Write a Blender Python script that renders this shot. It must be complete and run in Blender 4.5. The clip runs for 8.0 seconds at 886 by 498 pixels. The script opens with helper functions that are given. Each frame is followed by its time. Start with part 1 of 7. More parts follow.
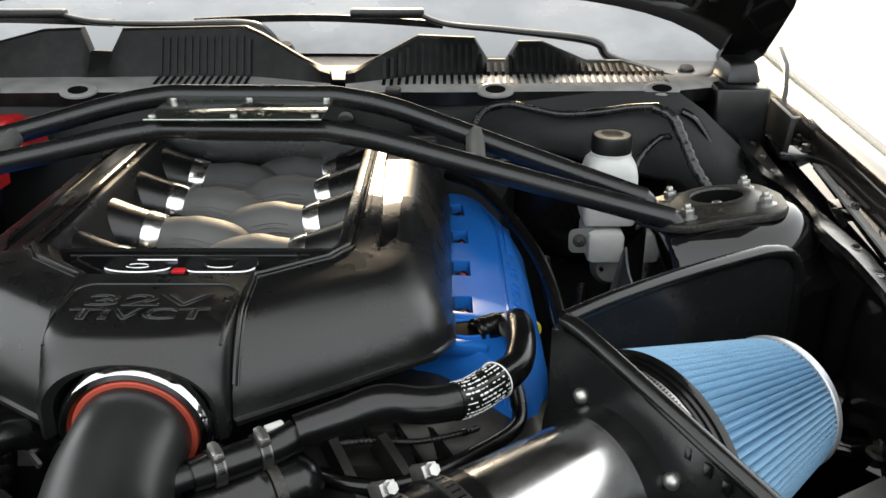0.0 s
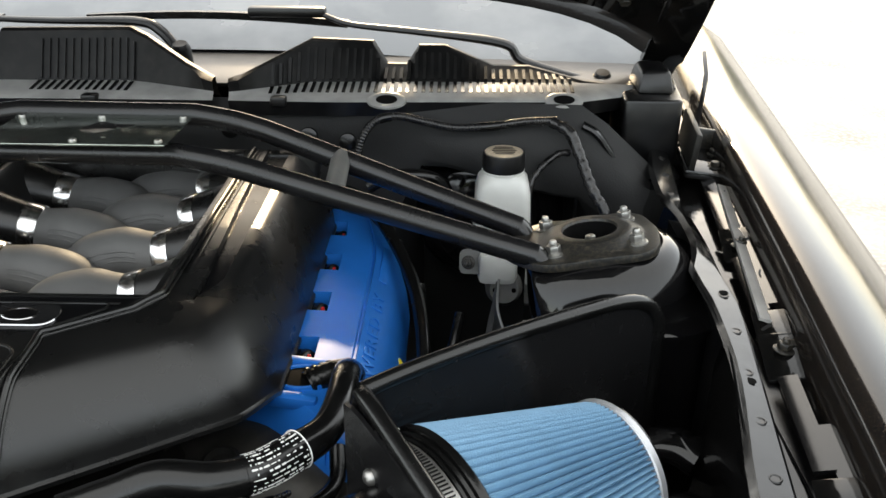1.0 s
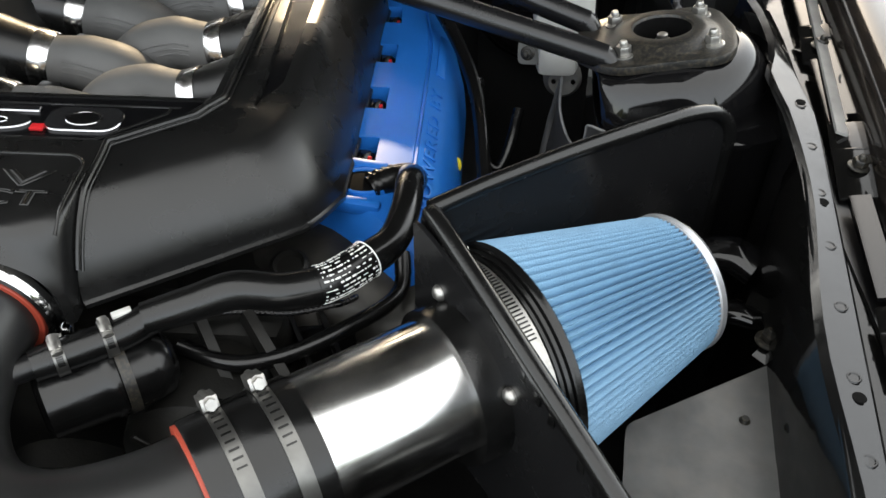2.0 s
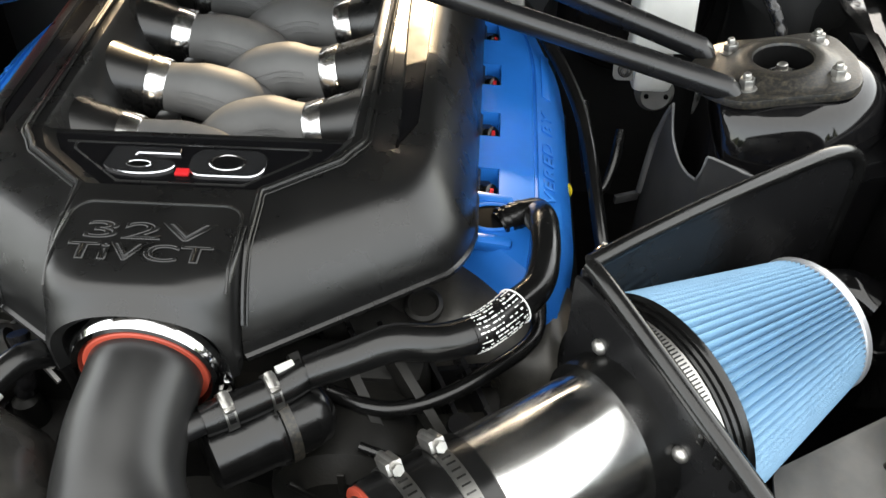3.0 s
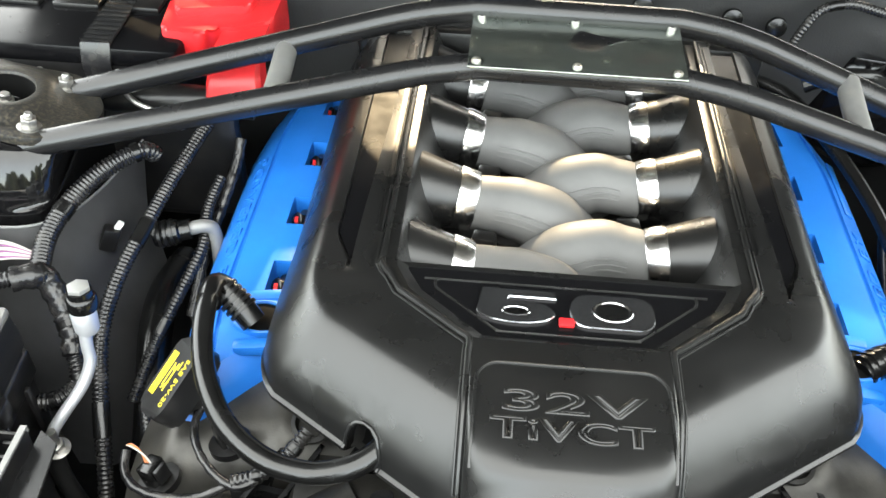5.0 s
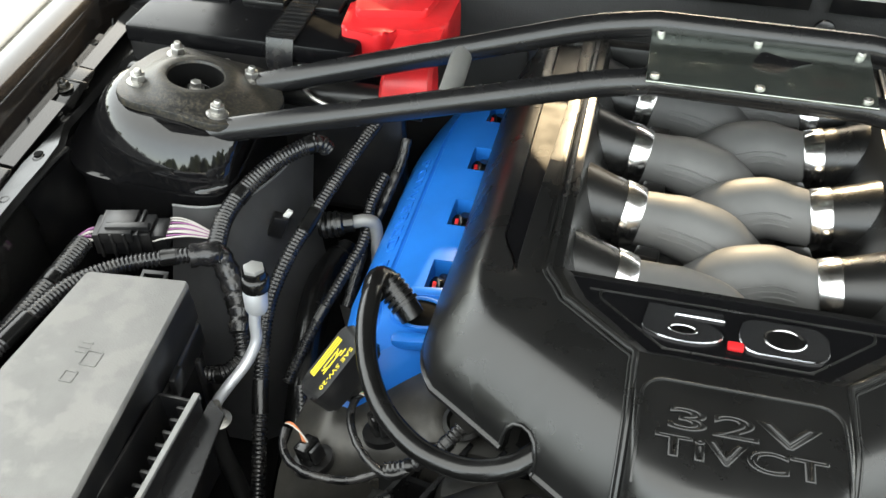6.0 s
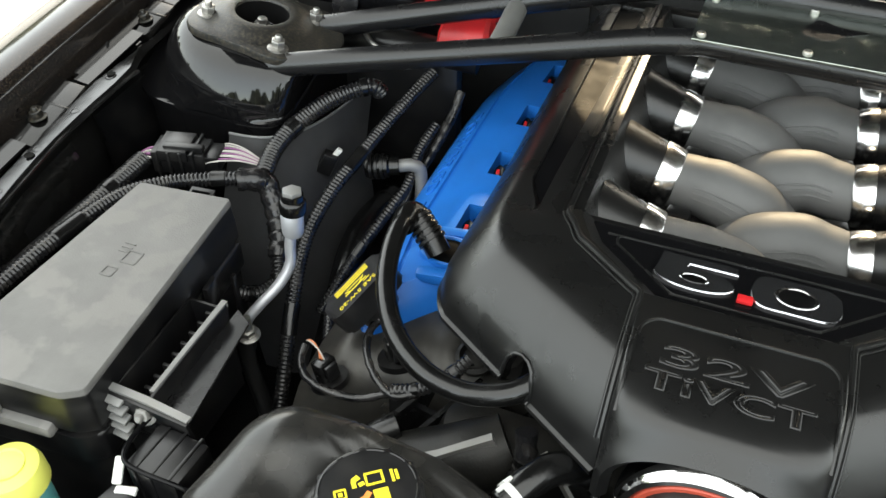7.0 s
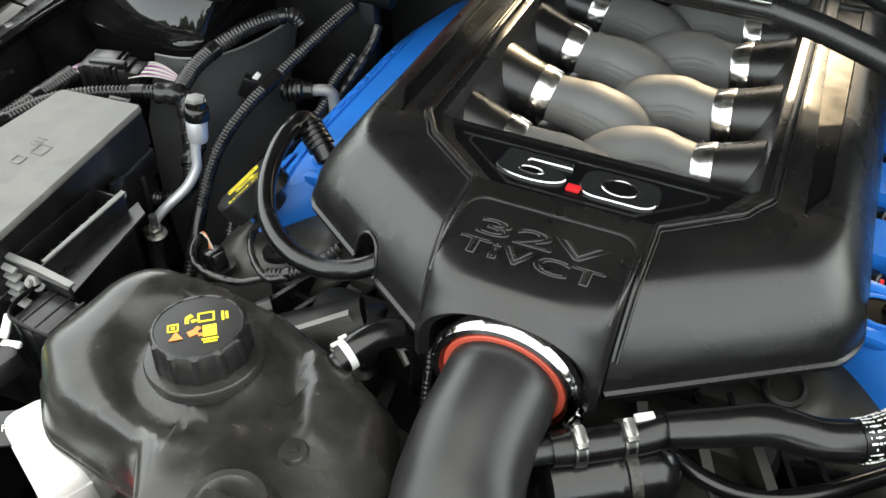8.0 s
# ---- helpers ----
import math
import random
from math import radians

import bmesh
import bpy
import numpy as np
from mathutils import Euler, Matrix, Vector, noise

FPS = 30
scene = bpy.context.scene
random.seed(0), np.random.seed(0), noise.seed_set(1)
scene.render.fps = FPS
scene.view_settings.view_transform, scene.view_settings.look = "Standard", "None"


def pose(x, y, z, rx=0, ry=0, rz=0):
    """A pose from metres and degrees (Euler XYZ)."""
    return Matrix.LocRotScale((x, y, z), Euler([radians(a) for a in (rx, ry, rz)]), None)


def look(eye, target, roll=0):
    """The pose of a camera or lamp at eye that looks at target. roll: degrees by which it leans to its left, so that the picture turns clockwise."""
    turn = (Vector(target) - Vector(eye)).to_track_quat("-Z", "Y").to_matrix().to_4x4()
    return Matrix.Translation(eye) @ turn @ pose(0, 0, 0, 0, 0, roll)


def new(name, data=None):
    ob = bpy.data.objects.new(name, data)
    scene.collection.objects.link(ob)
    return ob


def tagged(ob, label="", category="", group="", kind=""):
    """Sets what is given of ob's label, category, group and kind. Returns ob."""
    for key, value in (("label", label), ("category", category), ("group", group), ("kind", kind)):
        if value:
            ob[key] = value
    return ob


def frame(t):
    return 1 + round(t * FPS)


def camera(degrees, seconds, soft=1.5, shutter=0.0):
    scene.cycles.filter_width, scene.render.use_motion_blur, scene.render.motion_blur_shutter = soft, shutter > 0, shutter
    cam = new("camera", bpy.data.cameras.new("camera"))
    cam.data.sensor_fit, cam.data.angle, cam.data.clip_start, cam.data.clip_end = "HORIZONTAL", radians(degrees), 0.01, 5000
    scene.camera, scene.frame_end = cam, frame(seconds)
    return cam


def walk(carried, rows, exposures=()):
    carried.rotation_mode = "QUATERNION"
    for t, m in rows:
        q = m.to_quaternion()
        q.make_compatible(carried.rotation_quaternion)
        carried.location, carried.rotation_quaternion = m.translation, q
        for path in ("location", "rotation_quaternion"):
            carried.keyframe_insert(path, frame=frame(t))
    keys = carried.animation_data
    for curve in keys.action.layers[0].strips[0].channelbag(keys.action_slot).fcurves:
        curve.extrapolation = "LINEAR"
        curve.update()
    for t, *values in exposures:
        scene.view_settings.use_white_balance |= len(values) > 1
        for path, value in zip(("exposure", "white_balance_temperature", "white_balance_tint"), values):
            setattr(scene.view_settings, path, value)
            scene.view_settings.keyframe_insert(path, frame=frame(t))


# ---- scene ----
cam = camera(53.6, 8.0)
METRES, EYE, TILT, LEAN, TURN = 1.0, 1.30, -23.0, 0.0, 0.0
ROWS = [
    (0.0, 0.0, 0.0, 0.0, 0.0, 0.0, -0.0),
    (0.5, 0.0916, 0.0489, 0.0602, -0.27, -1.05, 0.35),
    (1.0, 0.159, 0.0542, 0.0781, 0.81, -2.73, -0.81),
    (1.5, 0.1522, 0.0661, 0.0979, 3.11, -13.06, -1.58),
    (3.0, 0.0115, 0.0849, 0.1804, 2.98, -21.16, -1.6),
    (3.5, -0.0972, 0.1143, 0.2173, 2.17, -21.68, -1.84),
    (4.0, -0.1881, 0.147, 0.2312, 1.28, -20.3, -2.19),
    (4.5, -0.2469, 0.1649, 0.2416, 1.51, -20.16, -2.52),
    (6.0, -0.3259, 0.1492, 0.2341, 12.53, -19.78, -5.22),
    (6.5, -0.306, 0.1436, 0.2159, 16.55, -20.17, -6.87),
    (7.0, -0.2623, 0.1316, 0.1986, 19.9, -20.76, -8.27),
    (7.5, -0.1967, 0.1127, 0.1836, 22.12, -21.31, -9.12),
    (8.0, -0.1042, 0.0974, 0.1595, 21.99, -21.06, -9.54),
]
walk(cam, [(t, pose(0, 0, EYE, TILT, LEAN, TURN) @ pose(METRES * x, METRES * y, METRES * z, 90 + pitch, roll, yaw)) for t, x, y, z, yaw, pitch, roll in ROWS],
     [(0.0, 2.5, 7300, 7), (0.5, 2.55, 7300, 7), (1.0, 2.4, 7300, 7), (1.7, 2.6, 7300, 8), (3.0, 3.2, 7500, 8), (4.0, 4.25, 7550, 6), (4.5, 4.4, 7500, 5), (6.0, 3.57, 7450, 4), (7.0, 3.1, 7450, 4), (8.0, 3.25, 7450, 5)])

# ---- light ----
world = bpy.data.worlds.new("sky")
scene.world = world
world.use_nodes = True
SUN_EL, SUN_AZ = 22.0, -2.0     # height above the horizon; turned from straight behind the windshield towards +x
sky = world.node_tree.nodes.new("ShaderNodeTexSky")
sky.sky_type, sky.sun_disc = "NISHITA", False
sky.sun_elevation, sky.sun_rotation = radians(SUN_EL), radians(SUN_AZ)
sky.dust_density, sky.air_density, sky.ozone_density = 1.5, 0.8, 0.6
back = world.node_tree.nodes["Background"]
back.inputs["Strength"].default_value = 0.15
haze = world.node_tree.nodes.new("ShaderNodeMix")      # thin high cloud over the whole sky
haze.data_type = "RGBA"
haze.inputs[0].default_value, haze.inputs[7].default_value = 0.65, (3.6, 3.7, 3.8, 1.0)
world.node_tree.links.new(sky.outputs[0], haze.inputs[6])
world.node_tree.links.new(haze.outputs[2], back.inputs[0])
sun = new("sun", bpy.data.lights.new("sun", "SUN"))
sun.data.energy, sun.data.angle, sun.data.color = 0.72, radians(0.6), (1.0, 0.80, 0.56)
SUN_DIR = Vector((math.sin(radians(SUN_AZ)) * math.cos(radians(SUN_EL)), math.cos(radians(SUN_AZ)) * math.cos(radians(SUN_EL)), math.sin(radians(SUN_EL))))
sun.matrix_world = look(SUN_DIR * 30, (0, 0, 0))

# ---- materials ----


def material(name, colour, rough=0.5, metal=0.0, vary=0.0, vary_scale=20.0, grain=0.0, grain_scale=900.0, coat=0.0,
             dust=0.0, dust_scale=14.0, dust_colour=(0.30, 0.27, 0.23), dust_edge=(0.45, 0.75), rough_vary=0.0, spec=0.5, aniso=0.0, pieces=0.0, clear=0.0, stretch=None):
    """A procedural surface: base colour with broad variation, fine grain relief, patchy dust and roughness changes."""
    m = bpy.data.materials.new(name)
    m.use_nodes = True
    nt = m.node_tree
    p = nt.nodes["Principled BSDF"]
    p.inputs["Roughness"].default_value, p.inputs["Metallic"].default_value = rough, metal
    p.inputs["Specular IOR Level"].default_value = spec
    p.inputs["Coat Weight"].default_value, p.inputs["Coat Roughness"].default_value = coat, 0.04
    p.inputs["Anisotropic"].default_value = aniso
    p.inputs["Transmission Weight"].default_value = clear
    at = nt.nodes.new("ShaderNodeTexCoord").outputs["Object"]
    if stretch:
        mp = nt.nodes.new("ShaderNodeMapping")
        mp.inputs["Scale"].default_value = stretch
        nt.links.new(at, mp.inputs[0])
        at = mp.outputs[0]

    def cloud(scale, detail=4.0):
        n = nt.nodes.new("ShaderNodeTexNoise")
        n.inputs["Scale"].default_value, n.inputs["Detail"].default_value = scale, detail
        nt.links.new(at, n.inputs["Vector"])
        return n.outputs[0]

    def ramp(value, a, b, lo=0.0, hi=1.0):
        r = nt.nodes.new("ShaderNodeMapRange")
        for i, v in enumerate((a, b, lo, hi)):
            r.inputs[i + 1].default_value = v
        nt.links.new(value, r.inputs[0])
        return r.outputs[0]

    def mix(fac, a, b):
        n = nt.nodes.new("ShaderNodeMix")
        n.data_type = "RGBA"
        for sock, v in ((n.inputs[0], fac), (n.inputs[6], a), (n.inputs[7], b)):
            if isinstance(v, bpy.types.NodeSocket):
                nt.links.new(v, sock)
            else:
                sock.default_value = v
        return n.outputs[2]
    c = (*colour, 1.0)
    if vary:
        lo, hi = tuple(v * (1 - vary) for v in colour), tuple(min(1.0, v * (1 + vary)) for v in colour)
        c = mix(ramp(cloud(vary_scale), 0.3, 0.7), (*lo, 1), (*hi, 1))
    if pieces:
        info = nt.nodes.new("ShaderNodeObjectInfo").outputs["Random"]
        hsv = nt.nodes.new("ShaderNodeHueSaturation")
        nt.links.new(ramp(info, 0, 1, 1 - pieces, 1 + pieces), hsv.inputs["Value"])
        if isinstance(c, bpy.types.NodeSocket):
            nt.links.new(c, hsv.inputs["Color"])
        else:
            hsv.inputs["Color"].default_value = c
        c = hsv.outputs[0]
    r_out = None
    if dust:
        d = ramp(cloud(dust_scale, 8.0), *dust_edge, 0.0, dust)
        c = mix(d, c, (*dust_colour, 1))
        r_out = ramp(d, 0, 1, rough, 0.9)
    elif rough_vary:
        r_out = ramp(cloud(vary_scale * 2, 6.0), 0.3, 0.7, max(0.02, rough - rough_vary), rough + rough_vary)
    if r_out is not None:
        nt.links.new(r_out, p.inputs["Roughness"])
    if isinstance(c, bpy.types.NodeSocket):
        nt.links.new(c, p.inputs["Base Color"])
    else:
        p.inputs["Base Color"].default_value = c
    if grain:
        b = nt.nodes.new("ShaderNodeBump")
        b.inputs["Strength"].default_value, b.inputs["Distance"].default_value = grain, 0.0006
        nt.links.new(cloud(grain_scale, 2.0), b.inputs["Height"])
        nt.links.new(b.outputs[0], p.inputs["Normal"])
    return m


COVER = material("satin black moulded plastic", (0.0062, 0.0062, 0.0062), 0.29, vary=0.25, grain=0.16, grain_scale=1900, rough_vary=0.05, vary_scale=12, spec=0.55)
PLASTIC = material("black plastic", (0.005, 0.005, 0.0055), 0.32, vary=0.3, grain=0.10, grain_scale=1800, dust=0.03, dust_scale=40)
FACE = material("dark chrome badge face", (0.085, 0.086, 0.09), 0.16, 0.85, vary=0.1, rough_vary=0.04)
PIANO = material("smooth black trim", (0.004, 0.004, 0.0045), 0.24, spec=0.18, rough_vary=0.04)
PAINT = material("black car paint", (0.006, 0.006, 0.007), 0.08, dust=0.06, dust_scale=420, dust_colour=(0.22, 0.17, 0.11))
FENDER = material("dusty black fender paint", (0.006, 0.006, 0.007), 0.10, dust=0.16, dust_scale=900, dust_colour=(0.22, 0.15, 0.08))
APRON = material("black body paint", (0.004, 0.004, 0.004), 0.08, grain=0.55, grain_scale=42, dust=0.03, dust_scale=300)
DOME = material("glossy black tower paint", (0.004, 0.004, 0.0045), 0.06, grain=0.06, grain_scale=26, dust=0.02, dust_scale=260)
BRACE = material("black powder coat", (0.008, 0.008, 0.0085), 0.25, grain=0.12, grain_scale=1200, rough_vary=0.05)
STEEL = material("black stamped steel", (0.012, 0.012, 0.0115), 0.36, grain=0.45, grain_scale=500, dust=0.25, dust_scale=320, dust_colour=(0.20, 0.16, 0.10))
BLUE = material("blue painted metal", (0.006, 0.14, 0.52), 0.4, vary=0.08, grain=0.06, grain_scale=1200, spec=0.35)
RUNNER = material("grey moulded plastic", (0.098, 0.098, 0.097), 0.55, vary=0.14, grain=0.14, grain_scale=1400, spec=0.4)
CHROME = material("chrome", (0.66, 0.66, 0.67), 0.09, 1.0, rough_vary=0.03)
# Low sun on the dusty cap, put into a tan speckled colour.
SPECK = material("tan specks with sunlight in their colour", (0.46, 0.38, 0.28), 0.7, vary=0.2, vary_scale=300, dust=0.5, dust_scale=700, dust_colour=(0.12, 0.09, 0.06))
RIM = material("smoky chrome", (0.56, 0.56, 0.57), 0.14, 1.0, rough_vary=0.03)
HEM = material("pale rubber edge", (0.16, 0.16, 0.16), 0.5, vary=0.2, vary_scale=60)
BRIGHT = material("bright satin chrome", (0.80, 0.80, 0.80), 0.2, 1.0, rough_vary=0.04)
POLISHED = material("polished aluminium", (0.74, 0.735, 0.72), 0.2, 1.0, vary=0.05, rough_vary=0.04, vary_scale=14, aniso=0.5)
ZINC = material("zinc plated steel", (0.40, 0.39, 0.37), 0.32, 0.9, vary=0.2, vary_scale=150, grain=0.15)
ALU = material("pale aluminium tube", (0.50, 0.51, 0.53), 0.42, 0.6, vary=0.08, vary_scale=40, grain=0.05)
TIMING = material("grey cast aluminium", (0.045, 0.043, 0.039), 0.38, 0.4, vary=0.3, vary_scale=30, grain=0.2, grain_scale=500, dust=0.1, dust_scale=40)
BAND = material("dark steel band", (0.16, 0.158, 0.15), 0.3, 0.9, vary=0.2, vary_scale=60)
LINK = material("dull grey sheet metal", (0.155, 0.155, 0.15), 0.42, 0.3, vary=0.15, vary_scale=40, grain=0.12, dust=0.2, dust_scale=60)
COWL = material("matte black cowl plastic", (0.0045, 0.0045, 0.0048), 0.48, vary=0.3, vary_scale=30, grain=0.2, grain_scale=1400, spec=0.3, dust=0.03, dust_scale=60)
CAST = material("dark cast metal", (0.010, 0.0098, 0.009), 0.46, 0.2, vary=0.35, vary_scale=40, grain=0.3, grain_scale=400, dust=0.06, spec=0.35)
SILICONE = material("orange red silicone", (0.40, 0.058, 0.032), 0.5, vary=0.15)
RUBBER = material("black rubber", (0.0045, 0.0045, 0.0045), 0.22, vary=0.3, vary_scale=30, grain=0.12, grain_scale=500, rough_vary=0.06)
MATTE = material("matte black rubber", (0.012, 0.012, 0.012), 0.34, vary=0.3, grain=0.10, grain_scale=1600)
CONDUIT = material("corrugated conduit plastic", (0.010, 0.010, 0.011), 0.23, vary=0.2, dust=0.08, dust_scale=70)
FELT = material("moulded insulation felt", (0.009, 0.0092, 0.0095), 0.7, vary=0.25, vary_scale=18, grain=0.5, grain_scale=500)
MEDIA = material("blue filter fabric", (0.155, 0.305, 0.45), 0.6, vary=0.06, vary_scale=60, grain=1.0, grain_scale=700)
MILKY = material("milky white plastic", (0.64, 0.64, 0.61), 0.38, vary=0.06, vary_scale=30)
DUSTY = material("dusty grey black plastic", (0.125, 0.122, 0.117), 0.5, vary=0.10, vary_scale=40, grain=0.35, grain_scale=600, dust=0.55, dust_scale=24, dust_colour=(0.185, 0.178, 0.169), dust_edge=(0.50, 0.57), spec=0.3)
TANK = material("black tank plastic", (0.017, 0.0165, 0.0155), 0.25, vary=0.3, vary_scale=10, grain=0.05, grain_scale=1500, dust=0.06, dust_scale=40)
RED = material("red plastic", (0.62, 0.02, 0.025), 0.35, vary=0.15, vary_scale=30, grain=0.1)
YELLOW = material("yellow print", (0.75, 0.6, 0.03), 0.5)
ORANGE = material("orange print", (0.85, 0.25, 0.05), 0.5)
WHITE = material("white print", (0.8, 0.8, 0.78), 0.5, vary=0.08, vary_scale=200)
WASHER = material("yellow green cap", (0.78, 0.78, 0.16), 0.4, vary=0.08)
TEAL = material("teal fluid bottle", (0.12, 0.42, 0.42), 0.35, vary=0.1)
PLATE = material("polished stainless plate", (0.48, 0.53, 0.48), 0.07, 0.95, vary=0.2, vary_scale=22, dust=0.3, dust_scale=60, dust_colour=(0.06, 0.07, 0.06))
GREYPLATE = material("dull grey sheet", (0.20, 0.20, 0.195), 0.5, 0.3, vary=0.15, grain=0.2, dust=0.3, dust_scale=30)
ASPHALT = material("sunlit pale concrete", (0.36, 0.35, 0.33), 0.85, vary=0.25, vary_scale=2.0, grain=0.6, grain_scale=90, dust=0.9, dust_scale=42, dust_colour=(0.55, 0.54, 0.51))
# Sky glare is put into the pale base and the light grey film.
GLASS = material("windshield glass with sky glare in its colour", (0.16, 0.17, 0.18), 0.07, spec=0.8, dust=0.5, dust_scale=5, dust_colour=(0.42, 0.42, 0.42))
RAIL = material("satin black body steel", (0.006, 0.006, 0.006), 0.17, vary=0.5, vary_scale=18, spec=0.55, grain=0.45, grain_scale=38, rough_vary=0.06)
TREES = material("dark far foliage", (0.035, 0.05, 0.022), 0.9, vary=0.5, vary_scale=0.6)
WIRE_P = material("purple wire", (0.20, 0.06, 0.17), 0.45)
WIRE_W = material("pale wire", (0.40, 0.38, 0.35), 0.45)
WIRE_O = material("orange wire", (0.45, 0.13, 0.04), 0.45)
WIRE_G = material("green wire", (0.1, 0.4, 0.22), 0.45)
# Near-black that puts the shade of holes and hollows into the colour.
DARK = material("deep shadow black", (0.003, 0.003, 0.003), 0.9, spec=0.1, vary=0.3)
# Sunlit brightness put into a pale grey, for parts of the dark bodywork.
LEDGE = material("pale plastic with sun glare in its colour", (0.30, 0.295, 0.285), 0.3, vary=0.2, vary_scale=30, grain=0.08, grain_scale=1200)
FOAM = material("grey rubber flap", (0.06, 0.06, 0.062), 0.65, vary=0.2, vary_scale=20, grain=0.3)

# ---- building helpers ----


def thing(name, label, category, group="", kind=""):
    return tagged(new(name), label, category, group, kind)


def part(name, bm, mat, parent=None, label="", angle=38):
    """One mesh object from a bmesh, under a thing or under a part."""
    bmesh.ops.recalc_face_normals(bm, faces=bm.faces)
    me = bpy.data.meshes.new(name)
    bm.to_mesh(me)
    bm.free()
    me.materials.append(mat)
    for f in me.polygons:
        f.use_smooth = True
    me.set_sharp_from_angle(angle=radians(angle))
    ob = new(name, me)
    if parent:
        ob.parent = parent
    if label:
        ob["label"] = label
    return ob


def spline(pts, n=12):
    """A smooth line through the points."""
    p = [Vector(a) for a in pts]
    if len(p) == 2:
        return [p[0].lerp(p[1], i / n) for i in range(n + 1)]
    out = []
    for i in range(len(p) - 1):
        a, b, c, d = p[max(i - 1, 0)], p[i], p[i + 1], p[min(i + 2, len(p) - 1)]
        for k in range(n):
            t = k / n
            out.append(0.5 * (2 * b + (c - a) * t + (2 * a - 5 * b + 4 * c - d) * t * t + (3 * b - a - 3 * c + d) * t ** 3))
    return out + [p[-1]]


def evenly(line, step):
    """Points at an even step along a line."""
    out, left = [line[0].copy()], step
    for a, b in zip(line, line[1:]):
        d, at = (b - a).length, 0.0
        while d - at >= left:
            at += left
            out.append(a.lerp(b, at / d))
            left = step
        left -= d - at
    return out


def frames_along(line):
    """A position and two cross directions at every point of a line, without twist."""
    out, side = [], None
    for i, p in enumerate(line):
        t = (line[min(i + 1, len(line) - 1)] - line[max(i - 1, 0)]).normalized()
        if side is None:
            side = t.cross(Vector((0, 0, 1)))
            if side.length < 0.1:
                side = t.cross(Vector((1, 0, 0)))
        side = (side - t * side.dot(t)).normalized()
        out.append((p, side, side.cross(t).normalized()))
    return out


def loft(bm, loops, close=True, caps=True):
    """Faces between loops of equal length."""
    rings = [[bm.verts.new(v) for v in lp] for lp in loops]
    n = len(rings[0])
    for a, b in zip(rings, rings[1:]):
        for i in range(n if close else n - 1):
            j = (i + 1) % n
            bm.faces.new((a[i], a[j], b[j], b[i]))
    if caps:
        bm.faces.new(rings[0])
        bm.faces.new(rings[-1])
    return rings


def sweep(pts, r, segs=14, n=10, bm=None, smooth=True, flat=1.0, caps=True):
    """A round bar along the points; r a radius, or a list of radii for the points."""
    bm = bm or bmesh.new()
    line = spline(pts, n) if smooth else [Vector(p) for p in pts]
    last = len(line) - 1

    def radius(i):
        if not isinstance(r, (list, tuple)):
            return r
        f = i / last * (len(r) - 1)
        k = min(int(f), len(r) - 2)
        s = f - k
        s = s * s * (3 - 2 * s)
        return r[k] * (1 - s) + r[k + 1] * s
    loops = []
    for i, (p, a, b) in enumerate(frames_along(line)):
        w = radius(i)
        loops.append([p + a * (w * math.cos(math.tau * k / segs)) + b * (w * flat * math.sin(math.tau * k / segs)) for k in range(segs)])
    loft(bm, loops, caps=caps)
    return bm


def ribbed(pts, r, pitch=0.0040, depth=0.17, segs=12):
    """A corrugated conduit along the points."""
    bm = bmesh.new()
    line = evenly(spline(pts, 16), pitch / 4)
    loops = []
    for i, (p, a, b) in enumerate(frames_along(line)):
        w = r * (1.0 if i % 4 < 2 else 1.0 - depth)
        loops.append([p + a * (w * math.cos(math.tau * k / segs)) + b * (w * math.sin(math.tau * k / segs)) for k in range(segs)])
    loft(bm, loops)
    return bm


def wrapped(pts, r, segs=10):
    """A cloth taped harness: uneven and lumpy."""
    bm = bmesh.new()
    line = evenly(spline(pts, 16), 0.004)
    loops = []
    for i, (p, a, b) in enumerate(frames_along(line)):
        w = r * (1 + 0.1 * math.sin(i * 1.9) + 0.06 * random.uniform(-1, 1))
        loops.append([p + a * (w * math.cos(math.tau * k / segs + i * 0.12)) + b * (w * math.sin(math.tau * k / segs + i * 0.12)) for k in range(segs)])
    loft(bm, loops)
    return bm


def turned(profile, m, segs=32, bm=None):
    """A shape turned on its z axis from (radius, height) pairs, then placed by m."""
    bm = bm or bmesh.new()
    loops = [[m @ Vector((max(r, 1e-5) * math.cos(math.tau * k / segs), max(r, 1e-5) * math.sin(math.tau * k / segs), h)) for k in range(segs)] for r, h in profile]
    loft(bm, loops)
    return bm


def block(size, m, bevel=0.002, bm=None, steps=2, taper=1.0):
    """A box with rounded edges; taper narrows its top."""
    bm = bm or bmesh.new()
    x, y, z = (s / 2 for s in size)
    vs = [bm.verts.new((sx * x * (taper if sz > 0 else 1), sy * y * (taper if sz > 0 else 1), sz * z)) for sz in (-1, 1) for sx, sy in ((-1, -1), (1, -1), (1, 1), (-1, 1))]
    fs = [bm.faces.new([vs[i] for i in q]) for q in ((3, 2, 1, 0), (4, 5, 6, 7), (0, 1, 5, 4), (1, 2, 6, 5), (2, 3, 7, 6), (3, 0, 4, 7))]
    bmesh.ops.transform(bm, matrix=m, verts=vs)
    if bevel:
        es = list({e for f in fs for e in f.edges})
        bmesh.ops.bevel(bm, geom=es, offset=bevel, segments=steps, affect="EDGES", profile=0.5)
    return bm


